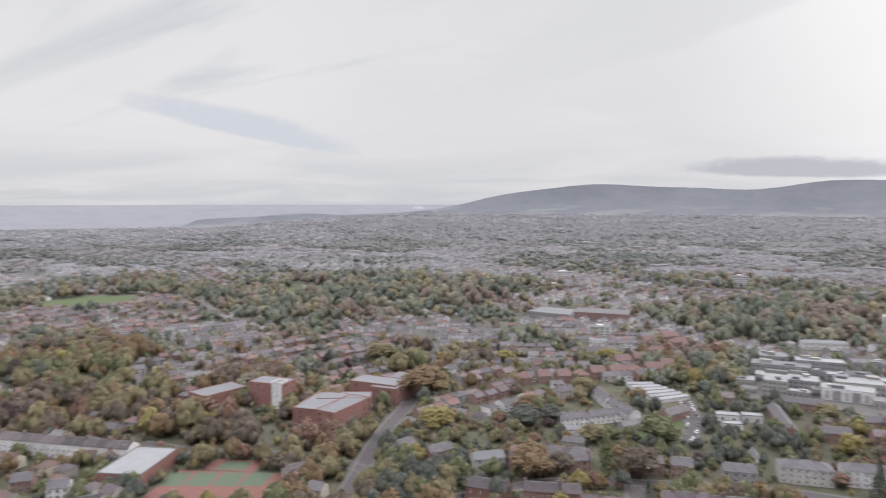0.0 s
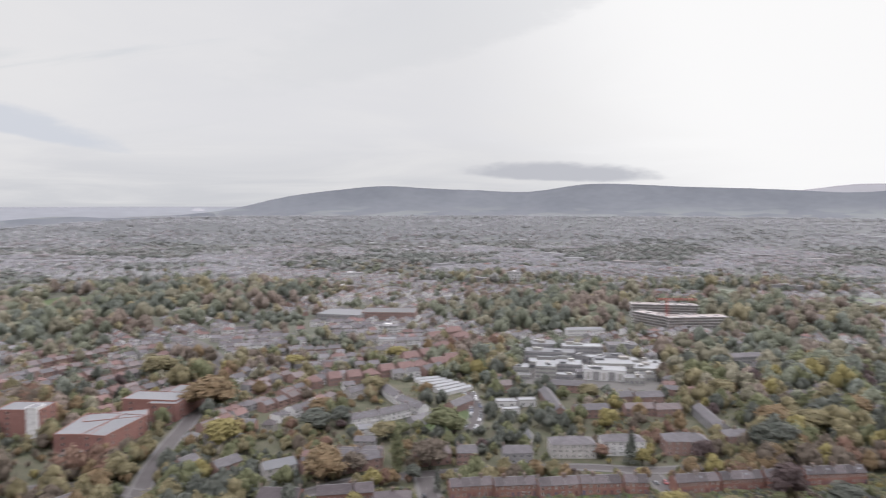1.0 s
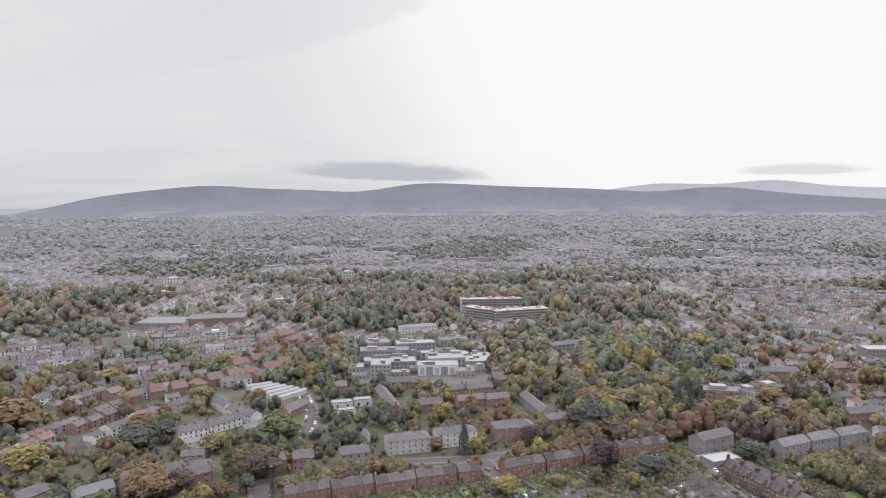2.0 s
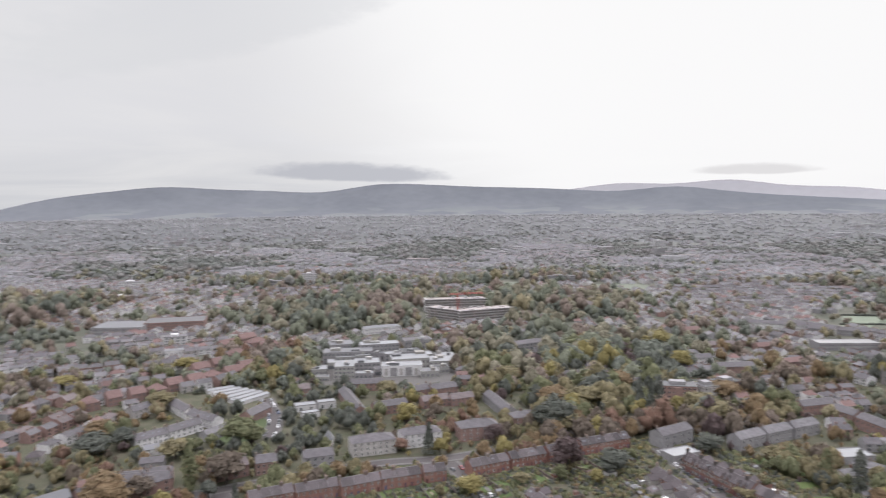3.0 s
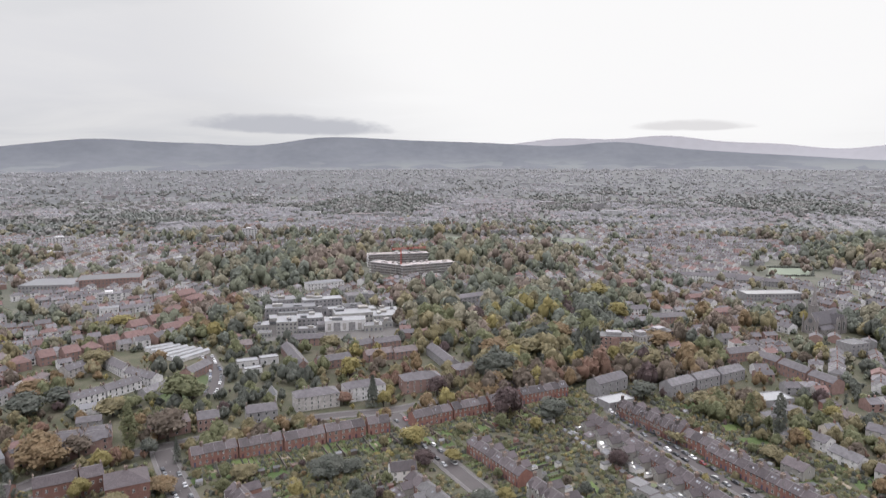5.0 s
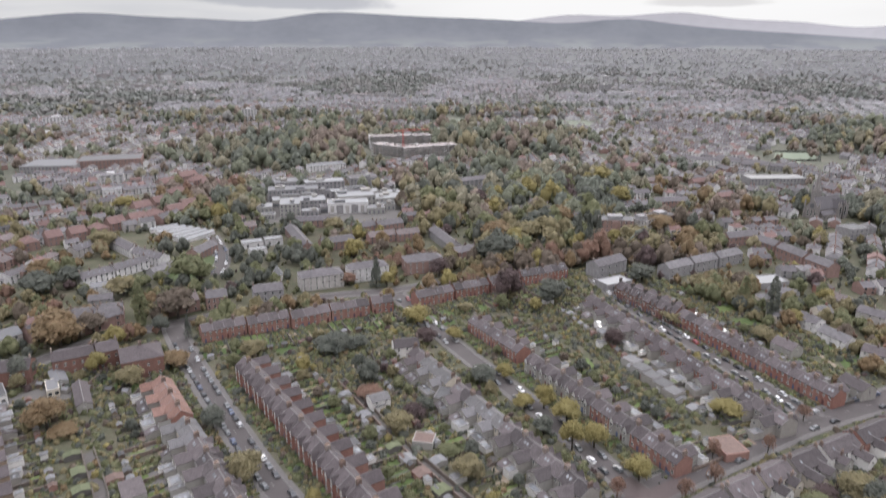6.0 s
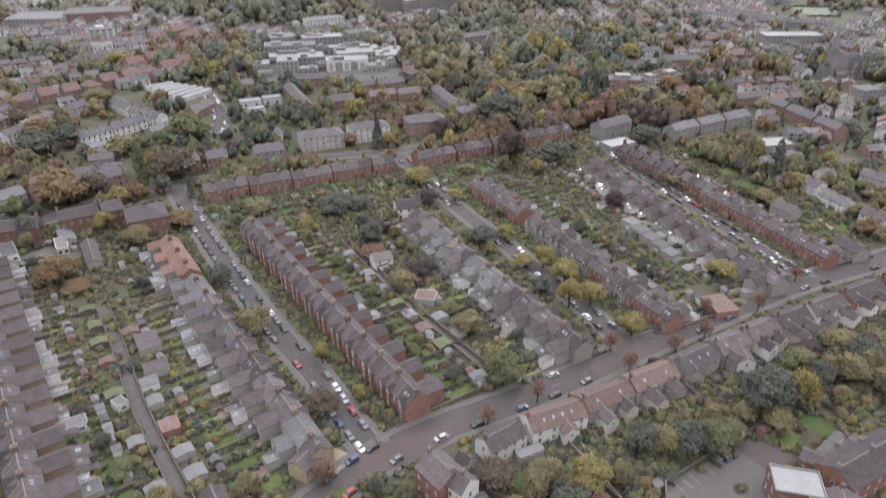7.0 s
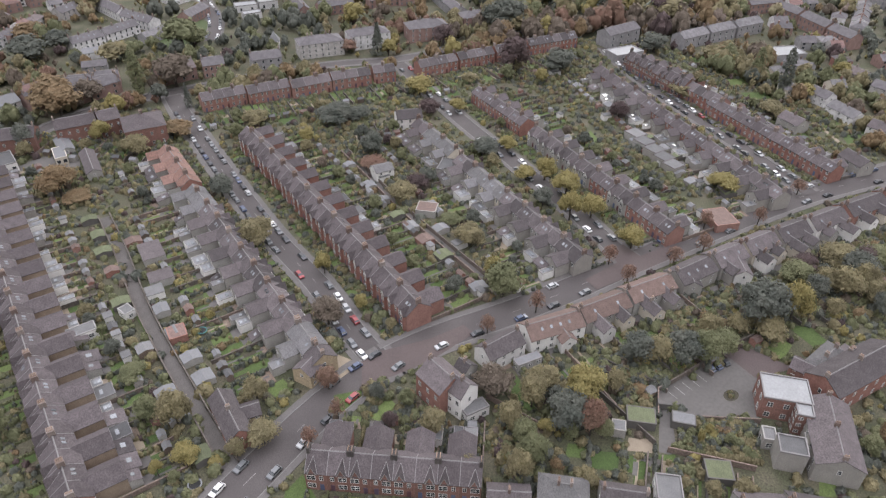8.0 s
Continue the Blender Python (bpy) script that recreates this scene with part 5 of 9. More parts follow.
def church(x, y, rot):
    ob = thing("church", "grey stone church with steep slate roofs and a pointed spire", "church", "", pose(x, y, 0, 0, 0, rot))
    part("nave_wall", Shape().gable_wall(-15, 15, -6.5, 6.5, 9, 18), [CHURCH_STONE], ob)
    part("nave_roof", Shape().gable_roof(-14.4, 15.2, -6.5, 6.5, 9, 18.2), [CHURCH_SLATE], ob)
    part("aisle_wall", Shape().box(-13, -10, 0, 3, -6.5, 5.2), [CHURCH_STONE], ob)
    part("aisle_roof", Shape().poly([(-13.2, -10.3, 5.1), (3.2, -10.3, 5.1), (3.2, -6.4, 8.0), (-13.2, -6.4, 8.0)]).poly([(-13.2, -6.4, 7.8), (3.2, -6.4, 7.8), (3.2, -10.3, 4.9), (-13.2, -10.3, 4.9)]), [CHURCH_SLATE], ob)
    for cx in (5.8, 11.6):
        part("transept_wall", Shape().gable_wall(cx - 2.6, cx + 2.6, -11, 11, 9, 15.5, "y"), [CHURCH_STONE], ob)
        part("transept_roof", Shape().gable_roof(cx - 2.6, cx + 2.6, -10.6, 10.6, 9, 15.7, "y"), [CHURCH_SLATE], ob)
        add_window(ob, cx, -11.02, 3.2, 1.7, 7.4, 0, 1)
        for o in (-2.9, 2.9):
            part("pinnacle", Shape().lathe(cx + o, -11.0, [(0.7, 0), (0.6, 11.5), (0.75, 11.7), (0.05, 15.5)], 6), [CHURCH_STONE], ob)
    part("tower", Shape().box(-2.4, 6.6, 0, 3.4, 12.4, 21).box(-2.7, 6.3, 21, 3.7, 12.7, 21.6), [CHURCH_STONE], ob)
    part("spire", Shape().lathe(0.5, 9.5, [(2.9, 21.6), (1.5, 30), (0.12, 40)], 8), [CHURCH_STONE], ob, "pale octagonal stone spire")
    for o in (-2.3, 3.3):
        for q in (6.7, 12.3):
            part("pinnacle", Shape().lathe(o, q, [(0.5, 21.0), (0.5, 23.2), (0.04, 26.0)], 6), [CHURCH_STONE], ob)
    for o in (-6.8, 6.8):
        part("pinnacle", Shape().lathe(-15.0, o, [(0.9, 0), (0.75, 12), (0.9, 12.2), (0.05, 16.5)], 6), [CHURCH_STONE], ob)
    rose = part("rose_window", Shape().lathe(0, 0, [(2.0, 0), (2.0, 0.12)], 14), [FAR_GLASS], ob, "round dark rose window")
    rose.matrix_basis = pose(-15.02, 0, 11.4, 0, -90, 0)
    for o in (-3.2, 0, 3.2):
        add_window(ob, -15.02, o, 2.6, 1.1, 4.6, -90, 1)
    for i in range(4):
        add_window(ob, -11 + i * 4, -10.02, 1.6, 1.1, 2.6)
    KEEP.append((x, y, 20))
    RECTS.append((x - 16 * math.cos(radians(rot)), y - 16 * math.sin(radians(rot)), math.cos(radians(rot)), math.sin(radians(rot)), 32, -12, 13))
    return ob


def tower_crane(x, y, h, jib, rot):
    ob = thing("tower_crane", "red steel tower crane standing on a building site", "crane", "", pose(x, y, 0, 0, 0, rot))
    for name, ax, ln in (("mast", 0, h), ("jib", 1, jib)):
        s = Shape()
        n = int(ln / 3)
        for a in (-0.8, 0.8):
            for b in (-0.8, 0.8):
                (s.box(a - 0.14, b - 0.14, 0, a + 0.14, b + 0.14, ln) if ax == 0 else s.box(-jib * 0.25, a - 0.14, h + b - 0.14, jib * 0.75, a + 0.14, h + b + 0.14))
        for i in range(n):
            (s.box(-0.95, -0.95, i * 3, 0.95, -0.7, i * 3 + 0.25).box(-0.95, 0.7, i * 3, 0.95, 0.95, i * 3 + 0.25) if ax == 0 else s.box(-jib * 0.25 + i * 3, -0.9, h - 0.9, -jib * 0.25 + i * 3 + 0.25, 0.9, h + 0.9))
        part(name, s, [STEEL_RED], ob)
    part("counterweight", Shape().box(-jib * 0.25, -0.9, h - 3, -jib * 0.25 + 3, 0.9, h - 1), [CONCRETE], ob)
    return ob


def site_building(x0, y0, x1, y1, d, floors, fh=3.3):
    """A concrete frame wrapped in scaffolding, its front running from (x0, y0) to (x1, y1)."""
    w, rot = math.hypot(x1 - x0, y1 - y0), math.degrees(math.atan2(y1 - y0, x1 - x0))
    ob = thing("construction_site_building", "half-built grey concrete block wrapped in scaffolding", "building", "building site blocks", pose(x0, y0, 0, 0, 0, rot))
    h = floors * fh
    for f in range(floors + 1):
        part("floor_slab", Shape().box(0, 0, f * fh, w, d, f * fh + 0.45), [SITE_SLAB], ob)
        part("scaffold_deck", Shape().box(-1.4, -1.5, f * fh + 1.0, w + 1.4, -0.3, f * fh + 1.3).box(-1.4, -0.3, f * fh + 1.0, -0.2, d, f * fh + 1.3), [SITE_SLAB], ob)
    for f in range(floors):
        # darker core colour stands in for shade inside the open storeys
        part("storey_wall", Shape().box(0.8, 1.2, f * fh + 0.45, w - 0.8, d - 0.8, f * fh + fh), [SITE_WALL], ob)
        for i in range(int(w / 9) + 1):
            if R.random() < 0.5:
                part("wall_panel", Shape().box(i * 9.0 + 1.0, 0.6, f * fh + 0.45, min(w - 0.4, i * 9.0 + R.uniform(4.0, 7.0)), 1.19, f * fh + fh), [SITE_PANEL], ob)
    for i in range(int(w / 6) + 1):
        part("scaffold_pole", Shape().box(i * 6.0 - 0.12, -1.6, 0, i * 6.0 + 0.13, -1.35, h + 2.2), [SITE_SLAB], ob)
    part("roof_deck", Shape().box(0.6, 0.6, h + 0.46, w - 0.6, d - 0.6, h + 0.6), [SITE_PANEL], ob)
    for i in range(max(3, int(w / 6))):
        bx, by = R.uniform(2, w - 8), R.uniform(2, d - 5)
        part("roof_load", Shape().box(bx, by, h + 0.6, bx + R.uniform(2, 6), by + R.uniform(2, 3.5), h + 0.6 + R.uniform(0.6, 2.2)), [R.choice((SITE_SLAB, SITE_WALL, SITE_PANEL))], ob)
    u, v = (x1 - x0) / w, (y1 - y0) / w
    RECTS.append((x0, y0, u, v, w, -3, d + 1))
    KEEP.append(((x0 + x1) / 2 - v * d / 2, (y0 + y1) / 2 + u * d / 2, max(w, d) / 2))


def landmark(x, y, rot, w, d, h, wall, words, roof=None, rise_r=0.0, floors=2, bays=0, name="distant_building"):
    """A large building far out on the plain: pitched where rise_r is set, else flat with a set-back top."""
    ob = thing(name, words, "building", "", pose(x, y, rise(x, y) * 1.02, 0, 0, rot))
    if rise_r:
        part("wall", Shape().gable_wall(-w / 2, w / 2, -d / 2, d / 2, h, h + rise_r), [wall], ob)
        part("roof", Shape().gable_roof(-w / 2 - 0.2, w / 2 + 0.2, -d / 2, d / 2, h, h + rise_r, ridge=1), [roof or HAZED_ROOF[0], LEAD], ob)
    else:
        part("wall", Shape().box(-w / 2, -d / 2, 0, w / 2, d / 2, h), [wall], ob)
        part("roof", Shape().box(-w / 2 - 0.2, -d / 2 - 0.2, h, w / 2 + 0.2, d / 2 + 0.2, h + 0.5), [roof or HAZED_ROOF[3]], ob)
        part("roof_plant_room", Shape().box(-w * 0.2, -d * 0.25, h + 0.5, w * 0.12, d * 0.25, h + 2.6), [wall], ob)
    fh = h / floors
    bays = bays or max(2, int(w / 5))
    for f in range(floors):
        window_row(ob, -w / 2, w / 2, -d / 2, f * fh + fh * 0.3, bays, w / bays * 0.5, fh * 0.5)
    KEEP.append((x, y, max(w, d) / 2 + 3))
    RECTS.append((x - w / 2 * math.cos(radians(rot)), y - w / 2 * math.sin(radians(rot)), math.cos(radians(rot)), math.sin(radians(rot)), w, -d / 2 - 2, d / 2 + 1))
    return ob


# ---------------------------------------------------------------- cars
CARS = {}
CAR_WORDS = ["white", "silver", "black", "dark grey", "blue", "red"]


def car(x, y, rot, c=None, wheels=True, group="parked cars", where="parked at the kerb"):
    c = R.choice((0, 0, 1, 1, 2, 2, 2, 3, 3, 3, 3, 3, 4, 5)) if c is None else c
    m = pose(x, y, 0.03, 0, 0, rot)
    if (c, wheels) in CARS:
        return copy_thing(CARS[c, wheels], m)
    ob = thing("car", f"{CAR_WORDS[c]} car {where}", "car", group, m)
    L, W = 4.3, 1.78
    b = Shape()
    b.extrude([(-L / 2, 0.3), (L / 2, 0.3), (L / 2 + 0.02, 0.62), (L / 2 - 0.12, 0.78), (0.95, 0.95), (-1.75, 1.0), (-L / 2, 0.88)], -W / 2, W / 2, "y")
    b.extrude([(0.45, 1.38), (0.3, 1.46), (-1.35, 1.45), (-1.55, 1.36)], -W / 2 + 0.22, W / 2 - 0.22, "y")
    part("body", b, [CAR_PAINT[c]], ob)
    g = Shape()
    lo = [(1.15, -W / 2 + 0.06, 0.93), (1.15, W / 2 - 0.06, 0.93), (-1.95, W / 2 - 0.06, 0.98), (-1.95, -W / 2 + 0.06, 0.98)]
    hi = [(0.44, -W / 2 + 0.24, 1.39), (0.44, W / 2 - 0.24, 1.39), (-1.54, W / 2 - 0.24, 1.38), (-1.54, -W / 2 + 0.24, 1.38)]
    for i in range(4):
        j = (i + 1) % 4
        g.poly([lo[j], lo[i], hi[i], hi[j]])
    part("glasshouse", g, [GLASS], ob)
    for sx in (1.32, -1.35) if wheels else ():
        for sy in (-W / 2 + 0.1, W / 2 - 0.1):
            wh = Shape()
            n = 10
            prof = [(sx + 0.32 * math.cos(2 * math.pi * i / n), 0.32 + 0.32 * math.sin(2 * math.pi * i / n)) for i in range(n)]
            wh.extrude(prof, sy - 0.12, sy + 0.12, "y")
            part("wheel", wh, [TYRE], ob)
    CARS[c, wheels] = ob
    return ob


def parked(line, off, spacing=6.0, fill=0.8, start=0.0, end=1e9, wheels=True):
    """Cars along a road line, off metres to its left."""
    s, nxt = 0.0, start + 2
    for (ax, ay), (bx, by) in zip(line, line[1:]):
        l = math.hypot(bx - ax, by - ay)
        while nxt < s + l and nxt < end:
            t = (nxt - s) / l
            dx, dy = (bx - ax) / l, (by - ay) / l
            if R.random() < fill:
                car(ax + (bx - ax) * t - dy * off, ay + (by - ay) * t + dx * off, math.degrees(math.atan2(dy, dx)) + R.choice((0, 180)) + R.uniform(-1.5, 1.5), None, wheels)
            nxt += spacing * R.uniform(0.9, 1.25)
        s += l


# ---------------------------------------------------------------- the plan
# streets
ROAD_A = road("road_a", [(-141.6, 339.2), (-126.4, 312.6), (-97.3, 265.4), (-64.8, 215.1), (-42.5, 185.0), (-27.9, 161.3), (-18.6, 149.1)], 8.2, dashes=True)
ROAD_B = road("road_b", [(-27.0, 390.1), (0.1, 332.2), (12.2, 307.8), (30.8, 273.8), (47.4, 242.7), (59.1, 217.4), (66.8, 200.7)], 7.6)
ROAD_C = road("road_c", [(97.9, 418.9), (107.8, 372.6), (117.6, 342.9), (131.1, 306.9), (142.3, 276.2), (152.2, 249.2)], 7.6)
ROAD_D = road("road_d", [(-58.4, 89.5), (-50.2, 103.8), (-45.0, 112.2), (-39.4, 121.4), (-31.9, 132.3), (-23.4, 142.5), (-15.6, 149.8)], 11.0, dashes=True, z=0.045)
ROAD_DE = road("road_de", [(-15.6, 149.8), (-2.2, 159.1), (21.6, 171.4), (41.5, 182.8), (63.6, 197.0), (90.1, 213.1), (119.4, 230.6), (151.2, 247.9), (192.8, 266.1), (275.6, 304.8)], 11.0, dashes=True, z=0.045)
road("road_e", [(-208.6, 266.5), (-179.0, 319.0), (-144.9, 344.2), (-73.6, 383.5), (-27.4, 396.3), (11.2, 419.2), (59.3, 448.9), (111.6, 473.5)], 7.0, z=0.035)
LANE_F = road("lane_f", [(-131.7, 225.4), (-116.0, 201.6), (-99.0, 173.7), (-84.6, 152.9), (-72.9, 137.0), (-62.5, 122.9), (-53.3, 110.4)], 3.8, pave=0, z=0.11, surface=LANE, label='narrow back lane between garden walls')
LANE_G = road("lane_g", [(-45.0, 280.5), (-30.0, 255.7), (-14.4, 229.7), (1.2, 207.2), (13.1, 190.6), (18.4, 180.9)], 2.8, pave=0, z=0.11, surface=LANE, label='narrow back lane between garden walls')
LANE_H = road("lane_h", [(55.1, 376.9), (79.2, 332.1), (89.8, 300.5), (101.5, 273.2), (111.8, 249.3), (115.5, 232.2)], 3.0, pave=0, surface=LANE, label='narrow back lane between garages')
for line_, off_ in ((LANE_F, 2.15), (LANE_F, -2.15), (LANE_G, 1.6), (LANE_G, -1.6)):
    s_ = Shape()
    strip(line_, 0.16, 1.75, s_, off_, 0, 1.75)
    strip(line_, 0.20, 1.82, s_, off_, 0, 0.07)
    tagged(new("lane_wall", s_.data("lane_wall", [STONE_WALL])), "long stone wall with a flat coping beside a back lane", "garden wall", kind="structure")
# terraces of the near streets
terrace('bay', -89.0, 285.9, -7.2, 164.4, garden=23.0, front=7.5, street='red-brick terrace', sky=0.12, ext=0.45)
terrace('grey', -37.1, 147.9, -99.5, 237.5, trees=0.12, garden=21.8, front=6.9, mix='pale grey', street='grey rendered terrace')
terrace('clay', -101.3, 240.5, -121.0, 270.1, garden=18.4, front=6.9, street='clay-roofed terrace', trees=0.5)
terrace('buff', -195.0, 250.7, -84.9, 95.4, garden=20.7, front=8.0, trees=0.12, street='terrace with gablets', sky=0.2)
terrace('grey', 48.9, 193.3, 7.1, 265.1, garden=23.0, front=6.9, mix='pale grey plain_ret', street='mixed terrace', trees=0.5)
terrace('plain_ret', 5.4, 269.8, -12.3, 299.9, garden=20.7, front=6.9, mix='pale', street='short mixed terrace')
terrace('plain_ret', 17.3, 338.0, 39.3, 299.9, garden=23.0, front=8.0, street='brick terrace', sky=0.2)
terrace('plain_ret', 42.1, 293.2, 85.8, 211.3, garden=20.7, front=8.0, mix='grey grey', street='brick and render terrace', trees=0.4)
terrace('grey', 134.8, 236.3, 85.2, 369.4, garden=17.2, front=2.0, mix='grey plain_ret', street='grey terrace', ext=0.9)
terrace('gablet', 105.9, 387.3, 127.8, 345.2, garden=18.4, front=4.0, street='tall brick terrace')
terrace('plain', 128.8, 346.2, 139.9, 324.9, garden=13.8, front=4.0, street='tall brick pair')
terrace('plain_ret', 134.7, 327.5, 166.3, 258.3, garden=16.1, front=5.8, street='long brick terrace', sky=0.1)
terrace('plain', -121.8, 323.9, -102.6, 335.0, garden=3.0, front=16.1, street='brick terrace on the cross street', sky=0.2)
terrace('plain', -101.1, 333.6, -81.8, 343.7, garden=3.0, front=16.1, street='brick terrace on the cross street', sky=0.6)
terrace('plain', -80.2, 341.5, -61.6, 352.0, garden=3.0, front=16.1, street='brick terrace on the cross street', sky=0.4)
terrace('plain', -60.8, 352.8, -41.2, 361.3, garden=3.0, front=16.1, street='brick terrace on the cross street', sky=0.2)
terrace('plain', -39.6, 363.0, -27.9, 366.7, garden=3.0, front=6.9, street='brick terrace on the cross street', sky=0.2)
terrace('plain', -15.4, 371.2, 5.5, 383.1, garden=3.0, front=13.8, street='brick terrace on the cross street', sky=0.8)
terrace('plain', 6.5, 384.0, 26.8, 394.7, garden=3.0, front=13.8, street='brick terrace on the cross street', sky=0.8)
terrace('plain', 28.2, 395.6, 46.7, 405.7, garden=3.0, front=13.8, street='brick terrace on the cross street', sky=0.2)
terrace('plain', 48.3, 407.8, 78.9, 422.9, garden=3.0, front=11.5, street='brick terrace on the cross street', sky=0.9)
terrace('gablet', -32.8, 109.1, 10.2, 105.5, garden=16.1, front=5.8, street='gabled brick terrace', ext=0.7)
# houses along the main road and round the yard
house(-3.5, 139.3, 3.2, 131.3, 9.5, 8.4, 11.6, BRICK, SLATE, 'big brick house with slate roof at the corner', wins=3)
house(3.7, 133.1, 7.6, 129.5, 7.0, 8.2, 11.4, WHITE, SLATE, 'tall white rendered house joined to the corner building', wins=2, chimneys=1)
house(5.0, 142.0, 8.1, 139.2, 6.2, 6.4, 9.0, RENDER, SLATE, 'grey rear range with a slate roof', wins=2, chimneys=1)
flat_block(9.1, 128.9, 30.2, 7.3, 3.8, 3.2, WHITE, FELT, 'low white kitchen wing with roof lights', floors=1, wins=2, coping=LEAD)
house(12.0, 147.4, 22.9, 155.4, 7.6, 5.2, 7.9, WHITE, SLATE, 'white rendered house with slate roof', wins=4)
flat_block(25.5, 148.3, 27.4, 8.3, 3.0, 2.8, RENDER, PALE_ROOF, 'pale garden room with a glazed roof', floors=1, wins=3, par=0.1, coping=LEAD)
house(25.1, 156.7, 42.5, 164.0, 9, 5.4, 8.2, WHITE, CLAY_BROWN, 'white house with brown tile roof and roof windows', sky=4, wins=4)
house(42.8, 165.1, 58.6, 173.4, 9, 5.4, 8.2, RENDER, CLAY_BROWN, 'grey house pair with brown tile roof', sky=2)
house(59.6, 174.8, 75.6, 183.1, 9, 5.4, 8.2, RENDER, CLAY_BROWN, 'rendered house pair with brown tile roof', sky=2)
house(77.7, 184.1, 91.7, 192.9, 9.5, 5.4, 8.4, RENDER, SLATE, 'grey rendered house with slate roof', sky=3)
house(93.2, 193.9, 105.3, 200.9, 9.5, 5.4, 8.4, RENDER, SLATE, 'grey rendered house with slate roof and rear wing', sky=2)
house(106.8, 201.6, 119.5, 208.9, 9.5, 5.4, 8.4, CREAM, SLATE, 'cream rendered house with slate roof', sky=1)
house(121.2, 209.7, 134.4, 216.6, 9.5, 5.4, 8.4, RENDER, SLATE, 'grey rendered house with slate roof', sky=1)
house(136.2, 217.4, 152.3, 225.9, 9.5, 5.4, 8.4, WHITE, SLATE, 'white house with slate roof', sky=1)
house(154.4, 227.2, 172.9, 236.7, 9.5, 5.4, 8.4, BRICK, SLATE, 'brick house pair with slate roof', sky=1)
house(175.1, 238.1, 197.9, 249.7, 9.5, 5.4, 8.4, BRICK, SLATE, 'brick house pair with slate roof', sky=1)
house(-60.9, 130.6, -51.6, 116.4, 6.6, 5.0, 7.6, BRICK, SLATE, 'gabled slate-roofed house with a red brick end', chimneys=1)
house(-33.9, 143.1, -36.8, 147.4, 8.2, 5.7, 8.5, TAN, SLATE, 'end house of the terrace with tan walls', wins=2)
house(-39.9, 139.3, -36.9, 144.7, 6.5, 4.8, 6.8, TAN, SLATE, 'tan rear wing with a slate roof', chimneys=0, wins=2, name='rear_wing')
house(-53.9, 125.7, -49.4, 127.7, 5.5, 3.8, 5.6, BRICK_BUFF, SLATE, 'small buff-brick side house', chimneys=0, wins=2)
house(102.7, 187.1, 102.8, 196.1, 6, 4.5, 6.4, WHITE, SLATE, 'white rear wing with slate roof', chimneys=0, wins=2, name='rear_wing')
house(83.8, 181.2, 83.6, 190.5, 6, 4.2, 6.0, RENDER, SLATE, 'grey rear wing with slate roof', chimneys=0, wins=2, name='rear_wing')
house(38.6, 153.9, 36.1, 160.4, 5, 4.2, 6.0, WHITE, CLAY_BROWN, 'white rear wing with brown tiles', chimneys=0, wins=2, name='rear_wing')
for k_, (ax_, ay_, bx_, by_) in enumerate(((43.5, 165.5, 58.0, 173.0), (60.0, 175.0, 75.2, 183.0), (93.6, 194.1, 105.0, 200.7), (107.2, 201.8, 119.2, 208.7), (121.6, 209.9, 134.0, 216.4), (136.8, 217.7, 152.0, 225.7), (155.0, 227.5, 172.5, 236.5))):
    l_ = math.hypot(bx_ - ax_, by_ - ay_)
    ux_, uy_ = (bx_ - ax_) / l_, (by_ - ay_) / l_
    for f_ in (0.25, 0.78):
        x_, y_ = ax_ + ux_ * l_ * f_, ay_ + uy_ * l_ * f_
        if k_ == 2 and f_ > 0.5:
            continue
        far_ = 8.6 + 1.4 * ((k_ + int(f_ * 4)) % 3)
        house(x_ + uy_ * far_, y_ - ux_ * far_, x_ + uy_ * 2.0, y_ - ux_ * 2.0, 4.6, 4.4, 6.4, (WHITE, CREAM, RENDER)[(k_ + int(f_ * 2)) % 3], SLATE, "rendered rear wing with a gabled slate roof", chimneys=k_ % 2, wins=1, name="rear_wing", sky=1)
# offices with a white roof, and their yard
flat_block(94.5, 132.6, -12.9, 12.6, 9.5, 7.6, BRICK_DARK, MEMBRANE, 'dark brick block with a white membrane roof', floors=2, wins=3, coping=LEAD)
flat_block(96.8, 125.3, -15.2, 4.2, 4.7, 7.4, BRICK_DARK, MEMBRANE, 'dark brick wing with a white membrane roof', floors=3, wins=2, coping=LEAD)
house(104.3, 129.6, 98.7, 107.5, 11.5, 6.4, 9.2, RENDER, SLATE, 'long rendered hall with a slate roof', chimneys=3, wins=5)
flat_block(89.4, 114.3, -13.6, 6.9, 6.1, 6.6, RENDER, FELT, 'white-edged flat-roofed annexe with a roof light', floors=2, wins=0, coping=LEAD)
flat_block(86.5, 120.4, -11.8, 3.4, 4.5, 3.6, RENDER, FELT, 'low flat-roofed link beside the yard', floors=1, wins=1)
flat_block(96.7, 117.5, -8.9, 3.2, 6.0, 3.6, RENDER, FELT, 'low felt-roofed link between two halls', floors=1, wins=0)
house(105.2, 134.3, 130.8, 148.5, 11, 7.4, 10.6, BRICK, SLATE, 'brick terrace row with rendered front and slate roof', wins=6, chimneys=3)
house(108.9, 143.8, 118.8, 151.9, 7, 5.0, 7.2, RENDER, SLATE_PALE, 'hipped slate-roofed rear wing', wins=2, hip=True)
house(116.3, 145.7, 123.2, 150.5, 7, 5.0, 7.2, RENDER, SLATE, 'hipped slate rear wing', wins=2, hip=True)
house(103.8, 147.9, 108.6, 143.9, 6, 3.0, 4.8, BRICK, SLATE_PURPLE, 'low slate-roofed outbuilding beside the lawn', wins=2, chimneys=0)
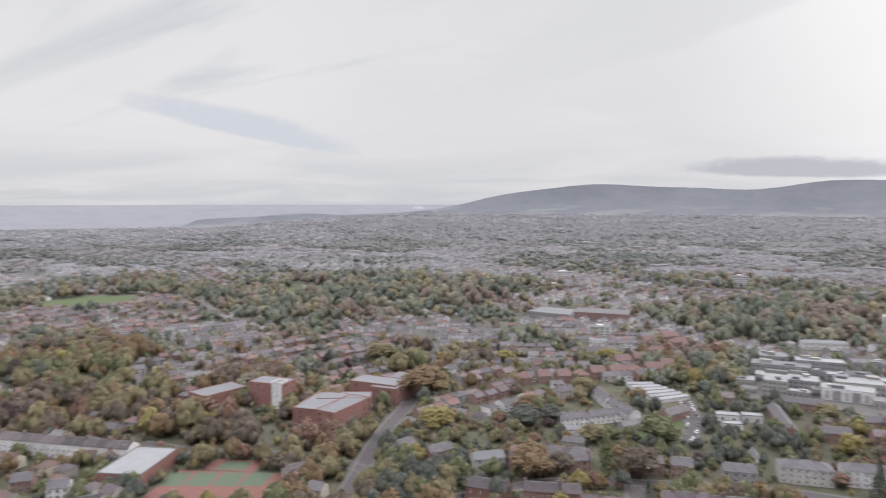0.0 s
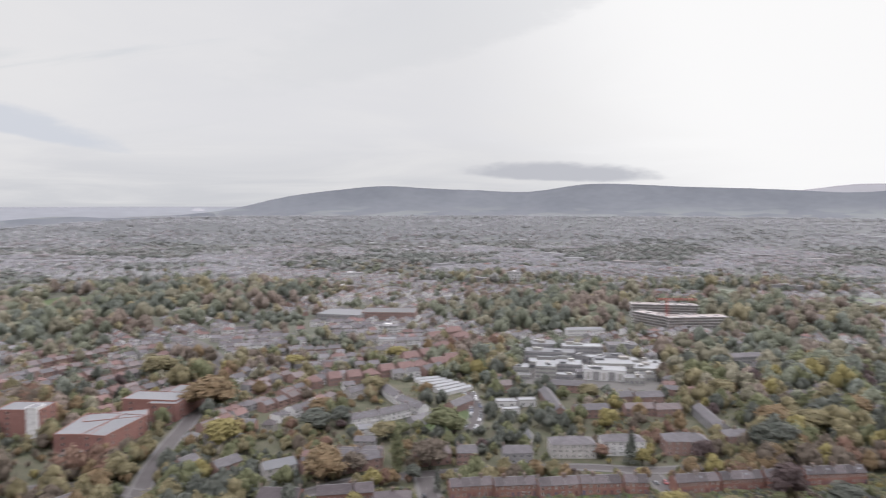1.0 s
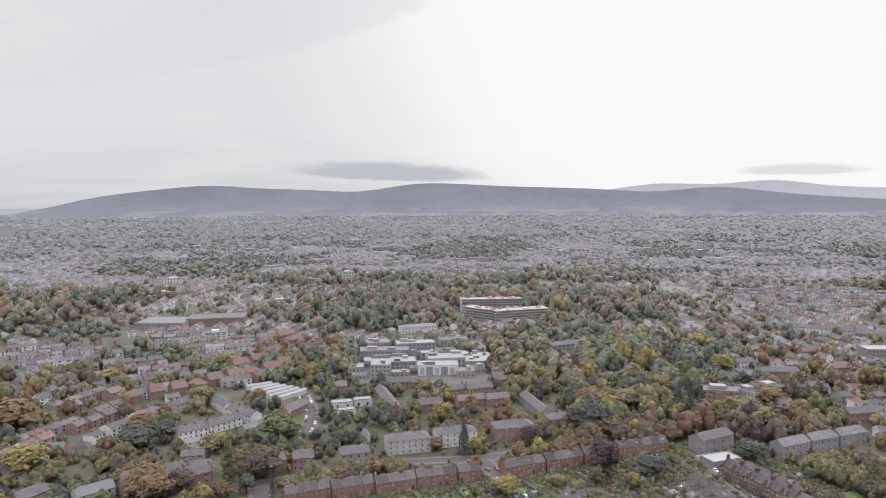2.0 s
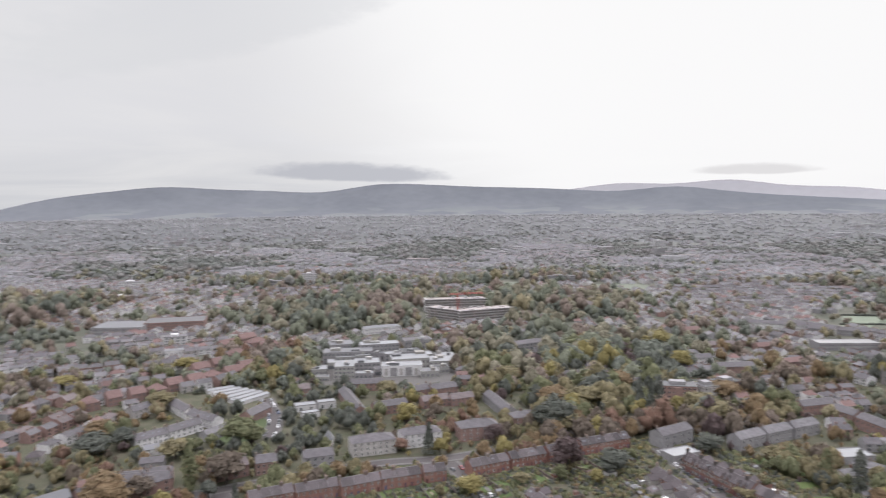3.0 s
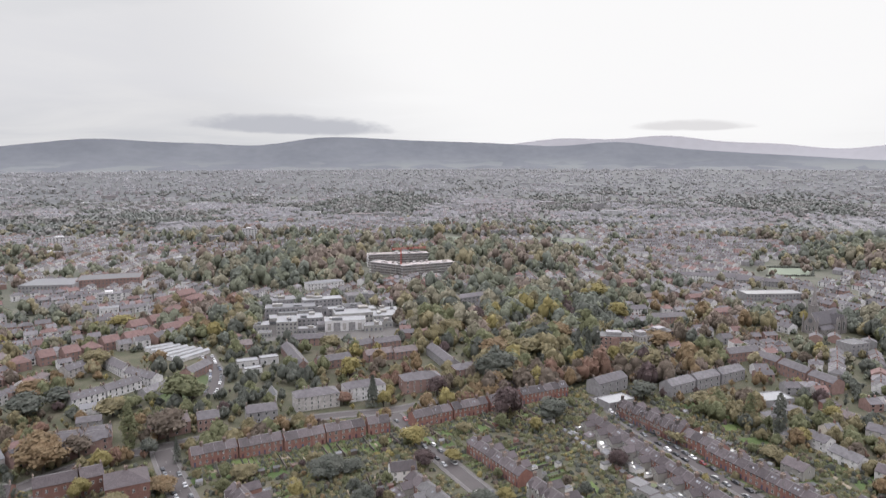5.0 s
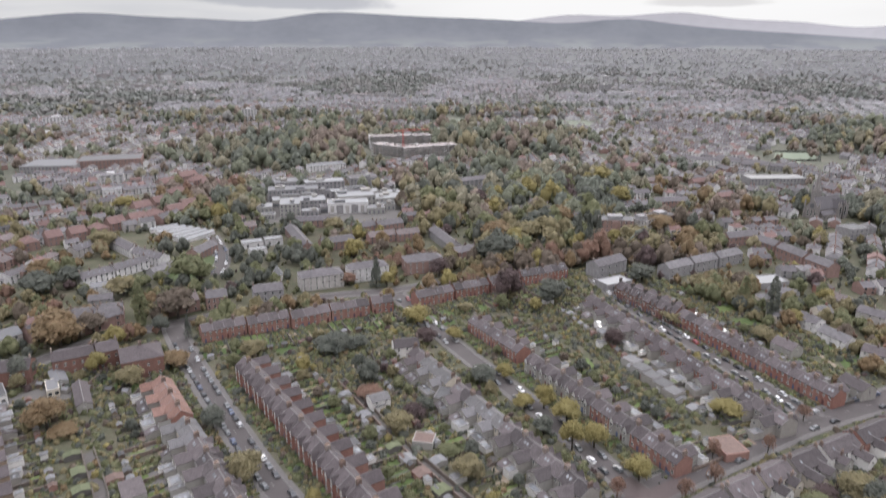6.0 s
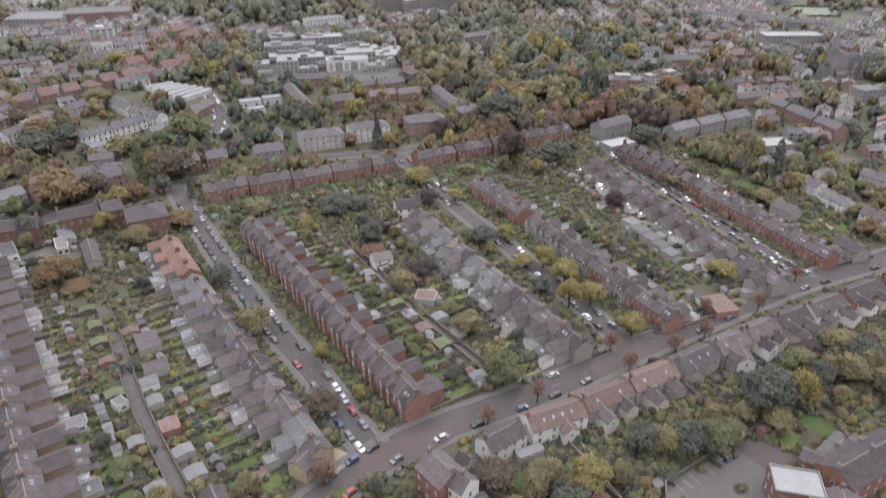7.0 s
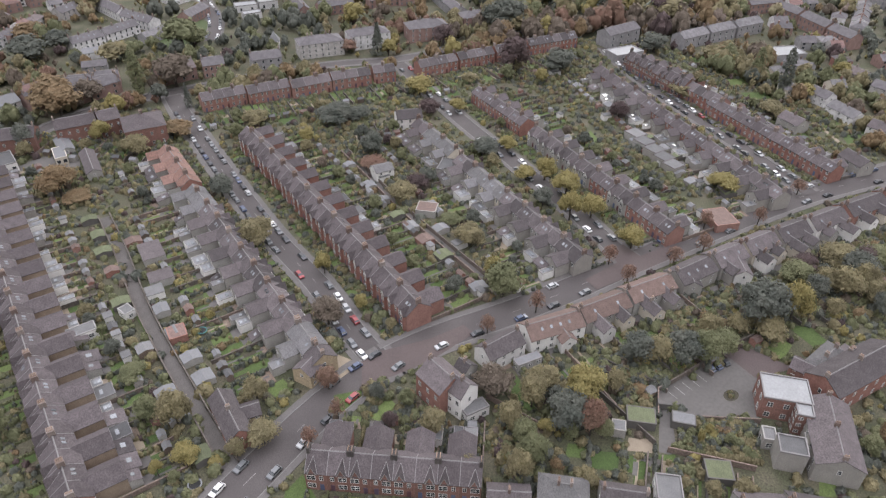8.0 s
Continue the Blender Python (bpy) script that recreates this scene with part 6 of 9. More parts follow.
flat_block(54.4, 127.1, -9.3, 7.7, 5.6, 2.9, CONCRETE, GREEN_ROOF, 'concrete garage with a mossy flat roof', floors=1, wins=0, category='garage', par=0.12)
flat_block(47.6, 123.4, -11.0, 3.7, 3.7, 3.0, RENDER, PALE_ROOF, 'small store with a pale roof', floors=1, wins=0, category='shed', par=0.1)
flat_block(65.8, 126.3, -13.7, 6.2, 4.1, 2.7, CONCRETE, PALE_ROOF, 'concrete garage with a pale sheet roof', floors=1, wins=0, category='garage', par=0.1)
flat_block(70.2, 109.8, -6.3, 6.7, 5.9, 2.7, CONCRETE, GREEN_ROOF, 'garage with a green roof', floors=1, wins=0, category='garage', par=0.1)
house(11.1, 100.3, 21.5, 99.8, 8, 4.0, 6.6, RENDER, SLATE, 'low slate-roofed house beside gardens and trees', chimneys=1)
house(23.6, 102.0, 35.4, 100.2, 9, 5.0, 8.4, RENDER, SLATE_PALE, 'hipped slate-roofed house beside gardens and trees', hip=True)
house(38.3, 100.8, 49.3, 99.1, 8, 4.5, 7.6, RENDER, SLATE, 'slate-roofed house with rear offshoots', chimneys=2)
flat_block(55.6, 103.2, -7.9, 6.2, 7.4, 4.2, WHITE, FELT, 'white flat-roofed rear extension', floors=1, wins=2, coping=LEAD)
flat_block(72.8, 100.5, -9.3, 3.5, 5.2, 3.5, RENDER, FELT, 'grey flat-roofed rear extension', floors=1, wins=2, coping=LEAD)
house(70.3, 98.1, 82.0, 97.4, 8, 4.5, 7.2, RENDER, SLATE, 'slate-roofed house beside gardens and trees', chimneys=2)
house(82.4, 98.6, 94.6, 96.0, 8, 4.5, 7.2, RENDER, SLATE, 'slate-roofed house beside gardens and trees', chimneys=2)
patch('yard', [(59.8, 128.8), (62.2, 138.4), (90.4, 156.9), (93.4, 150.6), (94.1, 143.3), (87.2, 127.8), (73.1, 128.2), (63.8, 132.1)], 0.0511, CONCRETE, 'worn concrete car park', 'car park')
patch('yard', [(86.5, 153.4), (92.9, 157.9), (105.1, 148.0), (94.8, 144.2), (92.0, 144.1)], 0.0622, RED_ASPHALT, 'brown asphalt drive', 'drive')
patch('yard', [(-36.5, 144.1), (-31.5, 151.7), (-26.8, 149.3), (-25.5, 146.5), (-31.9, 139.2), (-34.3, 138.3)], 0.0733, GRAVEL, 'sandy gravel forecourt', 'forecourt')
patch('junction', [(-24.0, 148.8), (-18.9, 153.2), (-3.9, 158.9), (6.7, 165.5), (10.2, 161.7), (-3.7, 149.1), (-15.1, 142.5), (-22.9, 137.5)], 0.1944, RED_ASPHALT, 'red-brown asphalt junction', 'road')
lane_stores(LANE_F, 2.6, 10.0, (1, 1, 3, 2, 4), 0.55)
lane_stores(LANE_F, -2.6, 10.0, (1, 0, 3, 2), 0.5)
lane_stores(LANE_G, 1.7, 10.0, (1, 2, 4, 2), 0.5)
lane_stores(LANE_G, -1.7, 10.0, (1, 2, 3), 0.4)
lane_stores(LANE_H, 1.9, 9.0, (1, 4, 3), 0.6)
lane_stores(LANE_H, -1.9, 9.0, (1, 4, 2), 0.5)
# gardens of the detached houses
gardens(13.4, 146.0, 109.3, 195.5, 30, 13, trees=0.25, big=1.2)
gardens(111.5, 196.2, 173.0, 227.2, 28, 6, trees=0.5, big=1.2)
gardens(-120.9, 312.7, -26.7, 358.6, 17, 14, trees=0.15)
gardens(-14.5, 358.9, 77.7, 411.5, 18, 10, trees=0.3)
gardens(-204.1, 296.7, -129.9, 289.7, 23, 9, trees=0.5, big=1.2)
gardens(-9.3, 123.7, 10.5, 120.1, 17, 5, trees=0.2)
gardens(50.4, 117.0, 78.6, 108.7, 12, 8, trees=0.1)
gardens(175.2, 411.5, 187.7, 291.3, 34, 7, trees=0.4, big=1.2)
gardens(-45.4, 306.4, -24.0, 313.1, 18, 4, trees=0.5, big=1.3)
# standing trees of the near streets
tree(19.9, 180.0, 13.9, 'green', 'round', width=13.1)
tree(16.8, 186.0, 12.8, 'yellow', 'round', width=7.8)
tree(38.7, 130.8, 17.4, 'yellow', 'round', width=13.0)
tree(34.5, 125.2, 13.1, 'dark', 'round', width=12.4)
tree(39.9, 122.4, 13.7, 'rust', 'round', width=7.9)
tree(14.6, 136.1, 10.9, 'bare', 'round', width=10.7)
tree(29.3, 138.4, 8.5, 'olive', 'round', width=9.7)
tree(58.2, 149.9, 11.7, 'dark', 'round', width=10.2)
tree(64.0, 148.8, 11.7, 'olive', 'round', width=8.8)
tree(49.4, 138.1, 8.5, 'olive', 'round', width=5.8)
tree(28.4, 123.2, 4.9, 'yellow', 'round', width=4.9)
tree(23.4, 112.8, 11.2, 'green', 'round', width=8.0)
tree(19.6, 107.9, 11.1, 'olive', 'round', width=6.9)
tree(43.1, 121.5, 7.2, 'green', 'round', width=5.2)
tree(112.5, 169.9, 15.7, 'yellow', 'round', width=10.5)
tree(100.7, 167.2, 17.8, 'dark', 'round', width=15.9)
tree(121.4, 188.4, 9.3, 'green', 'round', width=11.7)
tree(138.7, 197.0, 10.8, 'olive', 'round', width=13.2)
tree(134.8, 181.3, 11.8, 'olive', 'round', width=11.4)
tree(143.6, 178.8, 9.7, 'olive', 'round', width=10.4)
tree(124.3, 180.0, 10.7, 'dark', 'round', width=8.3)
tree(101.5, 159.9, 8.3, 'olive', 'round', width=9.7)
tree(84.7, 154.9, 8.4, 'green', 'round', width=9.6)
tree(71.7, 149.0, 12.9, 'dark', 'round', width=11.1)
tree(78.0, 150.5, 12.2, 'green', 'round', width=9.8)
tree(116.8, 119.1, 10.3, 'orange', 'round', width=5.2)
tree(110.6, 115.6, 9.1, 'green', 'round', width=5.1)
tree(142.5, 189.7, 12.9, 'dark', 'round', width=13.5)
tree(155.3, 199.6, 8.0, 'green', 'round', width=11.7)
tree(-70.9, 123.8, 13.4, 'olive', 'round', width=9.1)
tree(-79.1, 125.4, 9.1, 'green', 'round', width=7.1)
tree(-65.3, 112.5, 6.2, 'yellow', 'round', width=7.2)
tree(-71.2, 108.3, 5.8, 'yellow', 'round', width=3.6)
tree(-89.1, 140.7, 5.4, 'green', 'round', width=8.5)
tree(-116.1, 119.6, 11.1, 'green', 'round', width=6.0)
tree(-66.0, 106.1, 4.6, 'green', 'round', width=3.2)
tree(-36.1, 165.4, 10.7, 'bare', 'round', width=10.8)
tree(-41.2, 191.6, 8.8, 'yellow', 'round', width=5.9)
tree(-51.8, 133.5, 8.2, 'olive', 'round', width=7.0)
tree(-47.0, 118.7, 7.0, 'olive', 'round', width=8.9)
tree(-52.8, 114.2, 6.7, 'olive', 'round', width=5.1)
tree(-32.3, 137.8, 8.7, 'rust', 'round', width=6.1)
tree(-9.6, 131.2, 7.0, 'green', 'round', width=4.7)
tree(-18.1, 133.9, 7.0, 'dark', 'round', width=4.4)
tree(-1.9, 121.8, 10.3, 'olive', 'round', width=7.0)
tree(-13.9, 124.6, 5.8, 'copper', 'round', width=3.9)
tree(3.0, 135.9, 9.7, 'green', 'round', width=7.4)
tree(-196.2, 325.3, 16.8, 'orange', 'round', width=21.7)
tree(-180.0, 331.8, 12.3, 'bare', 'round', width=15.0)
tree(-187.8, 280.6, 13.0, 'dark', 'round', width=13.2)
tree(-156.7, 287.4, 11.7, 'yellow', 'round', width=9.6)
tree(-155.3, 241.3, 13.6, 'orange', 'round', width=15.9)
tree(-146.4, 236.7, 4.5, 'orange', 'round', width=11.5)
tree(-124.6, 294.4, 8.3, 'orange', 'round', width=15.2)
tree(-89.6, 240.8, 10.4, 'dark', 'round', width=10.6)
tree(-143.7, 352.4, 17.9, 'bare', 'round', width=20.9)
tree(-145.8, 333.4, 9.7, 'dark', 'round', width=9.4)
tree(-137.4, 275.8, 9.8, 'olive', 'round', width=12.8)
tree(-91.7, 308.4, 6.9, 'olive', 'round', width=13.9)
tree(-68.3, 208.1, 11.6, 'olive', 'round', width=13.2)
tree(-251.1, 416.3, 13.2, 'orange', 'round', width=21.8)
tree(-228.5, 404.4, 12.6, 'dark', 'round', width=17.8)
tree(-151.4, 411.4, 12.7, 'green', 'round', width=17.7)
tree(-188.6, 387.2, 11.6, 'olive', 'round', width=18.7)
tree(38.4, 374.8, 22.5, 'copper', 'round', width=19.0)
tree(-60.0, 450.6, 17.2, 'yellow', 'round', width=14.0)
tree(-58.1, 406.5, 8.0, 'rust', 'round', width=11.7)
tree(-33.4, 401.7, 10.1, 'yellow', 'round', width=9.6)
tree(31.5, 442.5, 20.8, 'dark', 'round', width=18.3)
tree(43.5, 442.9, 14.5, 'olive', 'round', width=22.9)
tree(-1.3, 420.8, 13.3, 'copper', 'round', width=14.4)
tree(64.5, 375.5, 15.2, 'dark', 'round', width=18.3)
tree(52.6, 362.3, 9.2, 'yellow', 'round', width=7.8)
tree(-13.0, 343.9, 10.9, 'yellow', 'round', width=15.1)
tree(6.4, 324.9, 7.1, 'yellow', 'round', width=9.2)
tree(-7.8, 321.3, 8.6, 'copper', 'round', width=10.7)
tree(28.7, 284.4, 7.3, 'yellow', 'round', width=8.9)
tree(42.8, 257.6, 11.2, 'yellow', 'round', width=9.1)
tree(50.3, 245.4, 10.7, 'yellow', 'round', width=11.8)
tree(49.1, 226.9, 13.4, 'yellow', 'round', width=9.6)
tree(34.8, 257.5, 6.4, 'yellow', 'round', width=9.1)
tree(39.9, 237.8, 7.9, 'dark', 'round', width=8.6)
tree(-52.8, 309.3, 10.3, 'dark', 'round', width=19.0)
tree(-42.5, 312.7, 7.9, 'dark', 'round', width=12.7)
tree(-62.6, 286.7, 9.1, 'yellow', 'round', width=7.5)
tree(-32.0, 278.2, 11.6, 'dark', 'round', width=11.1)
tree(-31.0, 266.8, 5.0, 'rust', 'round', width=12.5)
tree(-16.7, 239.3, 9.2, 'olive', 'round', width=11.6)
tree(-11.3, 249.1, 7.1, 'copper', 'round', width=10.3)
tree(9.6, 209.5, 8.8, 'olive', 'round', width=12.0)
tree(3.0, 224.0, 4.1, 'green', 'round', width=8.8)
tree(18.4, 279.3, 8.4, 'dark', 'round', width=12.9)
tree(33.9, 365.7, 9.6, 'green', 'round', width=7.9)
tree(13.3, 361.2, 6.2, 'olive', 'round', width=8.9)
tree(85.7, 316.4, 10.5, 'copper', 'round', width=10.6)
tree(115.8, 249.4, 8.6, 'yellow', 'round', width=13.5)
tree(164.2, 325.5, 7.1, 'olive', 'round', width=12.5)
tree(127.2, 347.6, 7.4, 'olive', 'round', width=17.2)
tree(142.0, 457.0, 19.3, 'olive', 'round', width=25.7)
tree(126.0, 483.7, 14.9, 'yellow', 'round', width=13.4)
tree(126.1, 412.0, 12.1, 'dark', 'round', width=17.3)
tree(188.7, 344.8, 9.3, 'yellow', 'round', width=11.3)
tree(222.5, 375.7, 9.4, 'yellow', 'round', width=10.3)
tree(159.1, 397.2, 10.1, 'olive', 'round', width=16.8)
tree(57.8, 229.0, 9.7, 'yellow', 'round', width=10.2)
tree(69.2, 208.4, 9.4, 'yellow', 'round', width=9.6)
tree(30.5, 172.1, 8.9, 'rust', 'sparse', width=5.1, group='street trees', where='beside the main road')
tree(63.1, 186.8, 9.1, 'rust', 'sparse', width=5.4, group='street trees', where='beside the main road')
tree(82.0, 198.3, 8.4, 'rust', 'sparse', width=5.6, group='street trees', where='beside the main road')
tree(94.6, 205.4, 9.3, 'rust', 'sparse', width=5.7, group='street trees', where='beside the main road')
tree(59.2, 198.6, 8.7, 'rust', 'sparse', width=5.6, group='street trees', where='beside the main road')
tree(100.1, 222.0, 8.2, 'rust', 'sparse', width=5.5, group='street trees', where='beside the main road')
tree(146.4, 247.8, 7.4, 'rust', 'sparse', width=5.9, group='street trees', where='beside the main road')
tree(24.6, 181.6, 7.7, 'rust', 'sparse', width=4.8, group='street trees', where='beside the main road')
tree(14.2, 161.9, 7.5, 'rust', 'sparse', width=4.9, group='street trees', where='beside the main road')
tree(-28.2, 127.1, 7.9, 'rust', 'sparse', width=4.3, group='street trees', where='beside the main road')
tree(-34.4, 117.7, 7.2, 'rust', 'sparse', width=4.5, group='street trees', where='beside the main road')
tree(121.9, 225.1, 8.3, 'rust', 'sparse', width=5.0, group='street trees', where='beside the main road')
tree(133.7, 238.8, 7.6, 'rust', 'sparse', width=5.3, group='street trees', where='beside the main road')
tree(-158.4, 340.2, 26.8, 'green', 'column', width=8.1, group='poplars', where='above the roofs')
tree(170.4, 365.4, 20.3, 'green', 'column', width=7.2, group='poplars', where='above the gardens')
tree(178.7, 348.9, 26.1, 'dark', 'column', width=7.6, group='poplars', where='above the gardens')
tree(-39.8, 401.5, 19.6, 'dark', 'cone', width=11.6, group='conifers', where='beside a villa')
tree(-129.3, 326.9, 12.8, 'dark', 'cone', width=5.9, group='conifers', where='beside the street')
# villas, schools and blocks beyond the cross street
flat_block(-130.7, 586.4, 10.6, 17.0, 25.3, 10.11, HOSPITAL, MEMBRANE, 'cream hospital wing with a white flat roof', floors=3, wins=5)
flat_block(-154.4, 590.9, 14.2, 13.4, 16.1, 5.22, HOSPITAL, MEMBRANE, 'low white hospital annexe', floors=1, wins=4)
hall_ = flat_block(-81.8, 592.2, 10.3, 34.8, 16.4, 8.83, FAR_WHITE, MEMBRANE, 'long white hospital hall with tall grey panels', floors=2, wins=0)
for hx_ in (-7.2, 5.6):
    part('tall_panel', Shape().box(hx_ - 2.9, -8.34, 0.4, hx_ + 2.9, -8.15, 7.6), [HAZED_WALL[2]], hall_, 'grey wall panel')
for hx_ in (-13.6, -0.8, 12.2):
    part('window_band', Shape().box(hx_ - 1.6, -8.32, 1.0, hx_ + 1.6, -8.15, 6.8), [HAZED_WALL[3]], hall_, 'pale grey glazing')
flat_block(-137.8, 633.9, 12.1, 45.0, 18.4, 11.44, RENDER, PALE_ROOF, 'grey hospital block with a pale roof', floors=3, wins=10)
flat_block(-112.8, 658.2, 17.1, 37.1, 16.1, 13.55, RENDER, MEMBRANE, 'grey hospital block with a white roof', floors=4, wins=8)
flat_block(-79.4, 621.7, 16.1, 33.6, 29.9, 9.66, HOSPITAL, MEMBRANE, 'white hospital block with a flat roof', floors=2, wins=7)
flat_block(-50.0, 622.1, 12.8, 24.3, 23.0, 7.0, HOSPITAL, MEMBRANE, 'white flat-roofed hospital wing', floors=2, wins=5)
flat_block(-115.7, 610.8, 13.6, 22.3, 20.7, 7.11, RENDER, MEMBRANE, 'low hospital link with a white roof', floors=2, wins=5)
flat_block(-57.2, 587.4, 12.1, 15.3, 13.8, 5.22, HOSPITAL, PALE_ROOF, 'low cream hospital store', floors=1, wins=3)
house(-117.2, 537.9, -89.9, 543.6, 9, 6, 9, BRICK, SLATE, 'brick house row with slate roof', wins=4, hip=False, chimneys=2, far=True)
house(-116.5, 518.2, -93.8, 467.3, 9, 6, 9, BRICK_DARK, SLATE, 'long brick range with slate roof', wins=4, hip=False, chimneys=2, far=True)
house(-86.5, 476.2, -65.0, 489.2, 9, 6, 9, BRICK_DARK, SLATE, 'brick house row with slate roof', wins=4, hip=False, chimneys=2, far=True)
house(-69.3, 516.2, -53.5, 528.4, 10, 6, 9, BRICK, SLATE, 'brick house pair with slate roof', wins=4, hip=False, chimneys=2, far=True)
house(-51.0, 525.0, -32.2, 535.9, 10, 6, 9, BRICK, SLATE, 'brick house pair with slate roof', wins=4, hip=False, chimneys=2, far=True)
house(-54.4, 494.7, -34.6, 504.3, 9, 5.5, 8.5, BRICK, CLAY_BROWN, 'brick house row with brown roof', wins=4, hip=False, chimneys=2, far=True)
house(-34.4, 501.3, -18.1, 509.6, 9, 5.5, 8.5, BRICK, CLAY_BROWN, 'brick house row with brown tiles', wins=4, hip=False, chimneys=2, far=True)
house(-155.2, 519.8, -145.7, 525.8, 10, 6, 9, BRICK, CLAY_BROWN, 'gabled brick house among trees', wins=4, hip=False, chimneys=2, far=True)
house(-109.6, 379.0, -93.9, 385.5, 10, 6.5, 9.5, GRANITE, SLATE, 'grey stone house behind trees', wins=4, hip=False, chimneys=2, far=True)
house(-86.5, 399.1, -62.2, 409.1, 13, 8.5, 11.5, CREAM, SLATE, 'large pale stone villa pair with many windows', wins=7, floors=3, hip=True, chimneys=4)
house(-58.8, 414.1, -35.6, 423.9, 12, 8.5, 11.5, WHITE, SLATE, 'large white villa with slate roof', wins=6, floors=3, hip=True, chimneys=4)
house(-24.0, 429.7, 0.2, 438.0, 14, 8.5, 12, BRICK, SLATE, 'large red-brick villa with slate roof', wins=6, floors=3, hip=True, chimneys=4)
house(10.0, 452.9, 29.2, 459.7, 12, 8, 11, BRICK, SLATE, 'red-brick villa behind conifers', wins=5, floors=3, hip=True, chimneys=4)
house(-133.7, 368.5, -123.0, 373.1, 10, 7, 10, BRICK, SLATE, 'red-brick house with slate roof', wins=4, hip=False, chimneys=2, far=True)
house(-154.7, 356.4, -138.5, 368.3, 10, 6.5, 9.5, BRICK, CLAY_BROWN, 'brick house behind a bare tree', wins=4, hip=False, chimneys=2, far=True)
house(-195.9, 339.7, -185.2, 342.8, 9, 6.5, 9.5, BRICK, SLATE, 'brick house with slate roof', wins=4, hip=False, chimneys=2, far=True)
house(-182.7, 343.4, -171.5, 346.6, 9, 6.5, 9.5, BRICK, SLATE, 'brick house pair with slate roof', wins=4, hip=False, chimneys=2, far=True)
house(-209.4, 335.2, -198.5, 340.3, 10, 6, 9, BRICK, CLAY, 'brick house with clay roof', wins=4, hip=False, chimneys=2, far=True)
house(-222.2, 402.8, -209.5, 418.1, 9, 5.5, 8.5, WHITE, SLATE, 'white terrace with dark slate roof', wins=6, hip=False, chimneys=4, sky=4, far=True)
house(-209.3, 419.1, -196.6, 439.0, 9, 5.5, 8.5, WHITE, SLATE, 'white terrace with roof windows', wins=6, hip=False, chimneys=4, sky=4, far=True)
house(-236.6, 485.2, -212.7, 462.1, 9, 5.5, 8.5, WHITE, SLATE, 'white terrace wing with slate roof', wins=4, hip=False, chimneys=2, far=True)
house(-210.3, 458.3, -185.4, 443.2, 9, 5.5, 8.5, WHITE, SLATE, 'white terrace end with gables', wins=6, hip=False, chimneys=4, sky=4, far=True)
house(-255.2, 458.8, -244.7, 485.5, 9, 5.5, 8.5, CREAM, SLATE, 'cream terrace with dormers', wins=6, hip=False, chimneys=4, sky=4, far=True)
house(-210.0, 391.8, -194.7, 400.3, 8, 4, 6, WHITE, PALE_ROOF, 'low white workshop beside gardens and trees', wins=3, hip=False, chimneys=0, far=True)
house(-201.5, 371.4, -189.3, 375.8, 8, 4, 6, RENDER, SLATE, 'low grey outbuilding beside gardens and trees', wins=3, hip=False, chimneys=0, far=True)
house(-184.1, 416.4, -173.0, 438.2, 8, 4.5, 7, RENDER, SLATE_PALE, 'row of small grey cottages', wins=3, hip=False, chimneys=0, far=True)
house(-170.7, 454.8, -164.4, 477.3, 10, 5, 8, BRICK, SLATE, 'brick gabled house beside gardens and trees', wins=4, hip=False, chimneys=2, far=True)
house(96.7, 421.6, 118.3, 436.7, 11, 8, 11, GRANITE, SLATE, 'tall grey house pair with chimneys', wins=4, hip=False, chimneys=2, far=True)
house(141.8, 419.7, 160.7, 431.3, 10, 7, 10, GRANITE, SLATE_PALE, 'grey gabled house pair', wins=4, hip=False, chimneys=2, far=True)
house(162.6, 432.3, 181.0, 442.2, 10, 7, 10, GRANITE, SLATE_PALE, 'grey gabled house pair', wins=4, hip=False, chimneys=2, far=True)
house(182.9, 443.3, 202.3, 453.7, 10, 7, 10, GRANITE, SLATE_PALE, 'grey gabled house pair', wins=4, hip=False, chimneys=2, far=True)
house(208.2, 490.4, 235.0, 499.8, 10, 7, 10, BRICK, SLATE, 'brick house pair with slate roof', wins=4, hip=False, chimneys=2, far=True)
house(230.2, 485.1, 237.9, 468.0, 10, 7, 10, BRICK, SLATE, 'brick house pair with slate roof', wins=4, hip=False, chimneys=2, far=True)
house(237.6, 463.6, 244.4, 440.5, 10, 7.5, 10.5, BRICK, SLATE, 'brick terrace with slate roof', wins=4, hip=False, chimneys=2, far=True)
house(244.6, 438.1, 250.6, 419.6, 10, 7.5, 10.5, BRICK, SLATE, 'brick terrace with slate roof', wins=4, hip=False, chimneys=2, far=True)
house(189.2, 607.4, 221.3, 612.6, 11, 6, 9, BRICK, SLATE, 'brick hall with slate roof', wins=4, hip=False, chimneys=2, far=True)
house(14.4, 635.9, 41.1, 644.1, 9, 4, 6, WHITE, PALE_ROOF, 'low white house beside gardens and trees', wins=4, hip=False, chimneys=0, far=True)
house(36.9, 663.0, 59.8, 675.1, 10, 6, 9, RENDER, SLATE, 'grey house among trees', wins=4, hip=False, chimneys=2, far=True)
house(55.9, 578.1, 93.7, 590.5, 8, 4.5, 7.5, WHITE, SLATE, 'row of white cottages', wins=3, hip=False, chimneys=2, far=True)
house(-5.5, 513.5, 10.4, 469.7, 9, 6, 9, RENDER, SLATE, 'grey terrace with slate roof', wins=4, hip=False, chimneys=2, far=True)
house(-149.8, 772.1, -111.4, 791.2, 14, 7, 9, WHITE, PALE_ROOF, 'white mansion with parapet', wins=4, hip=True, chimneys=2, far=True)
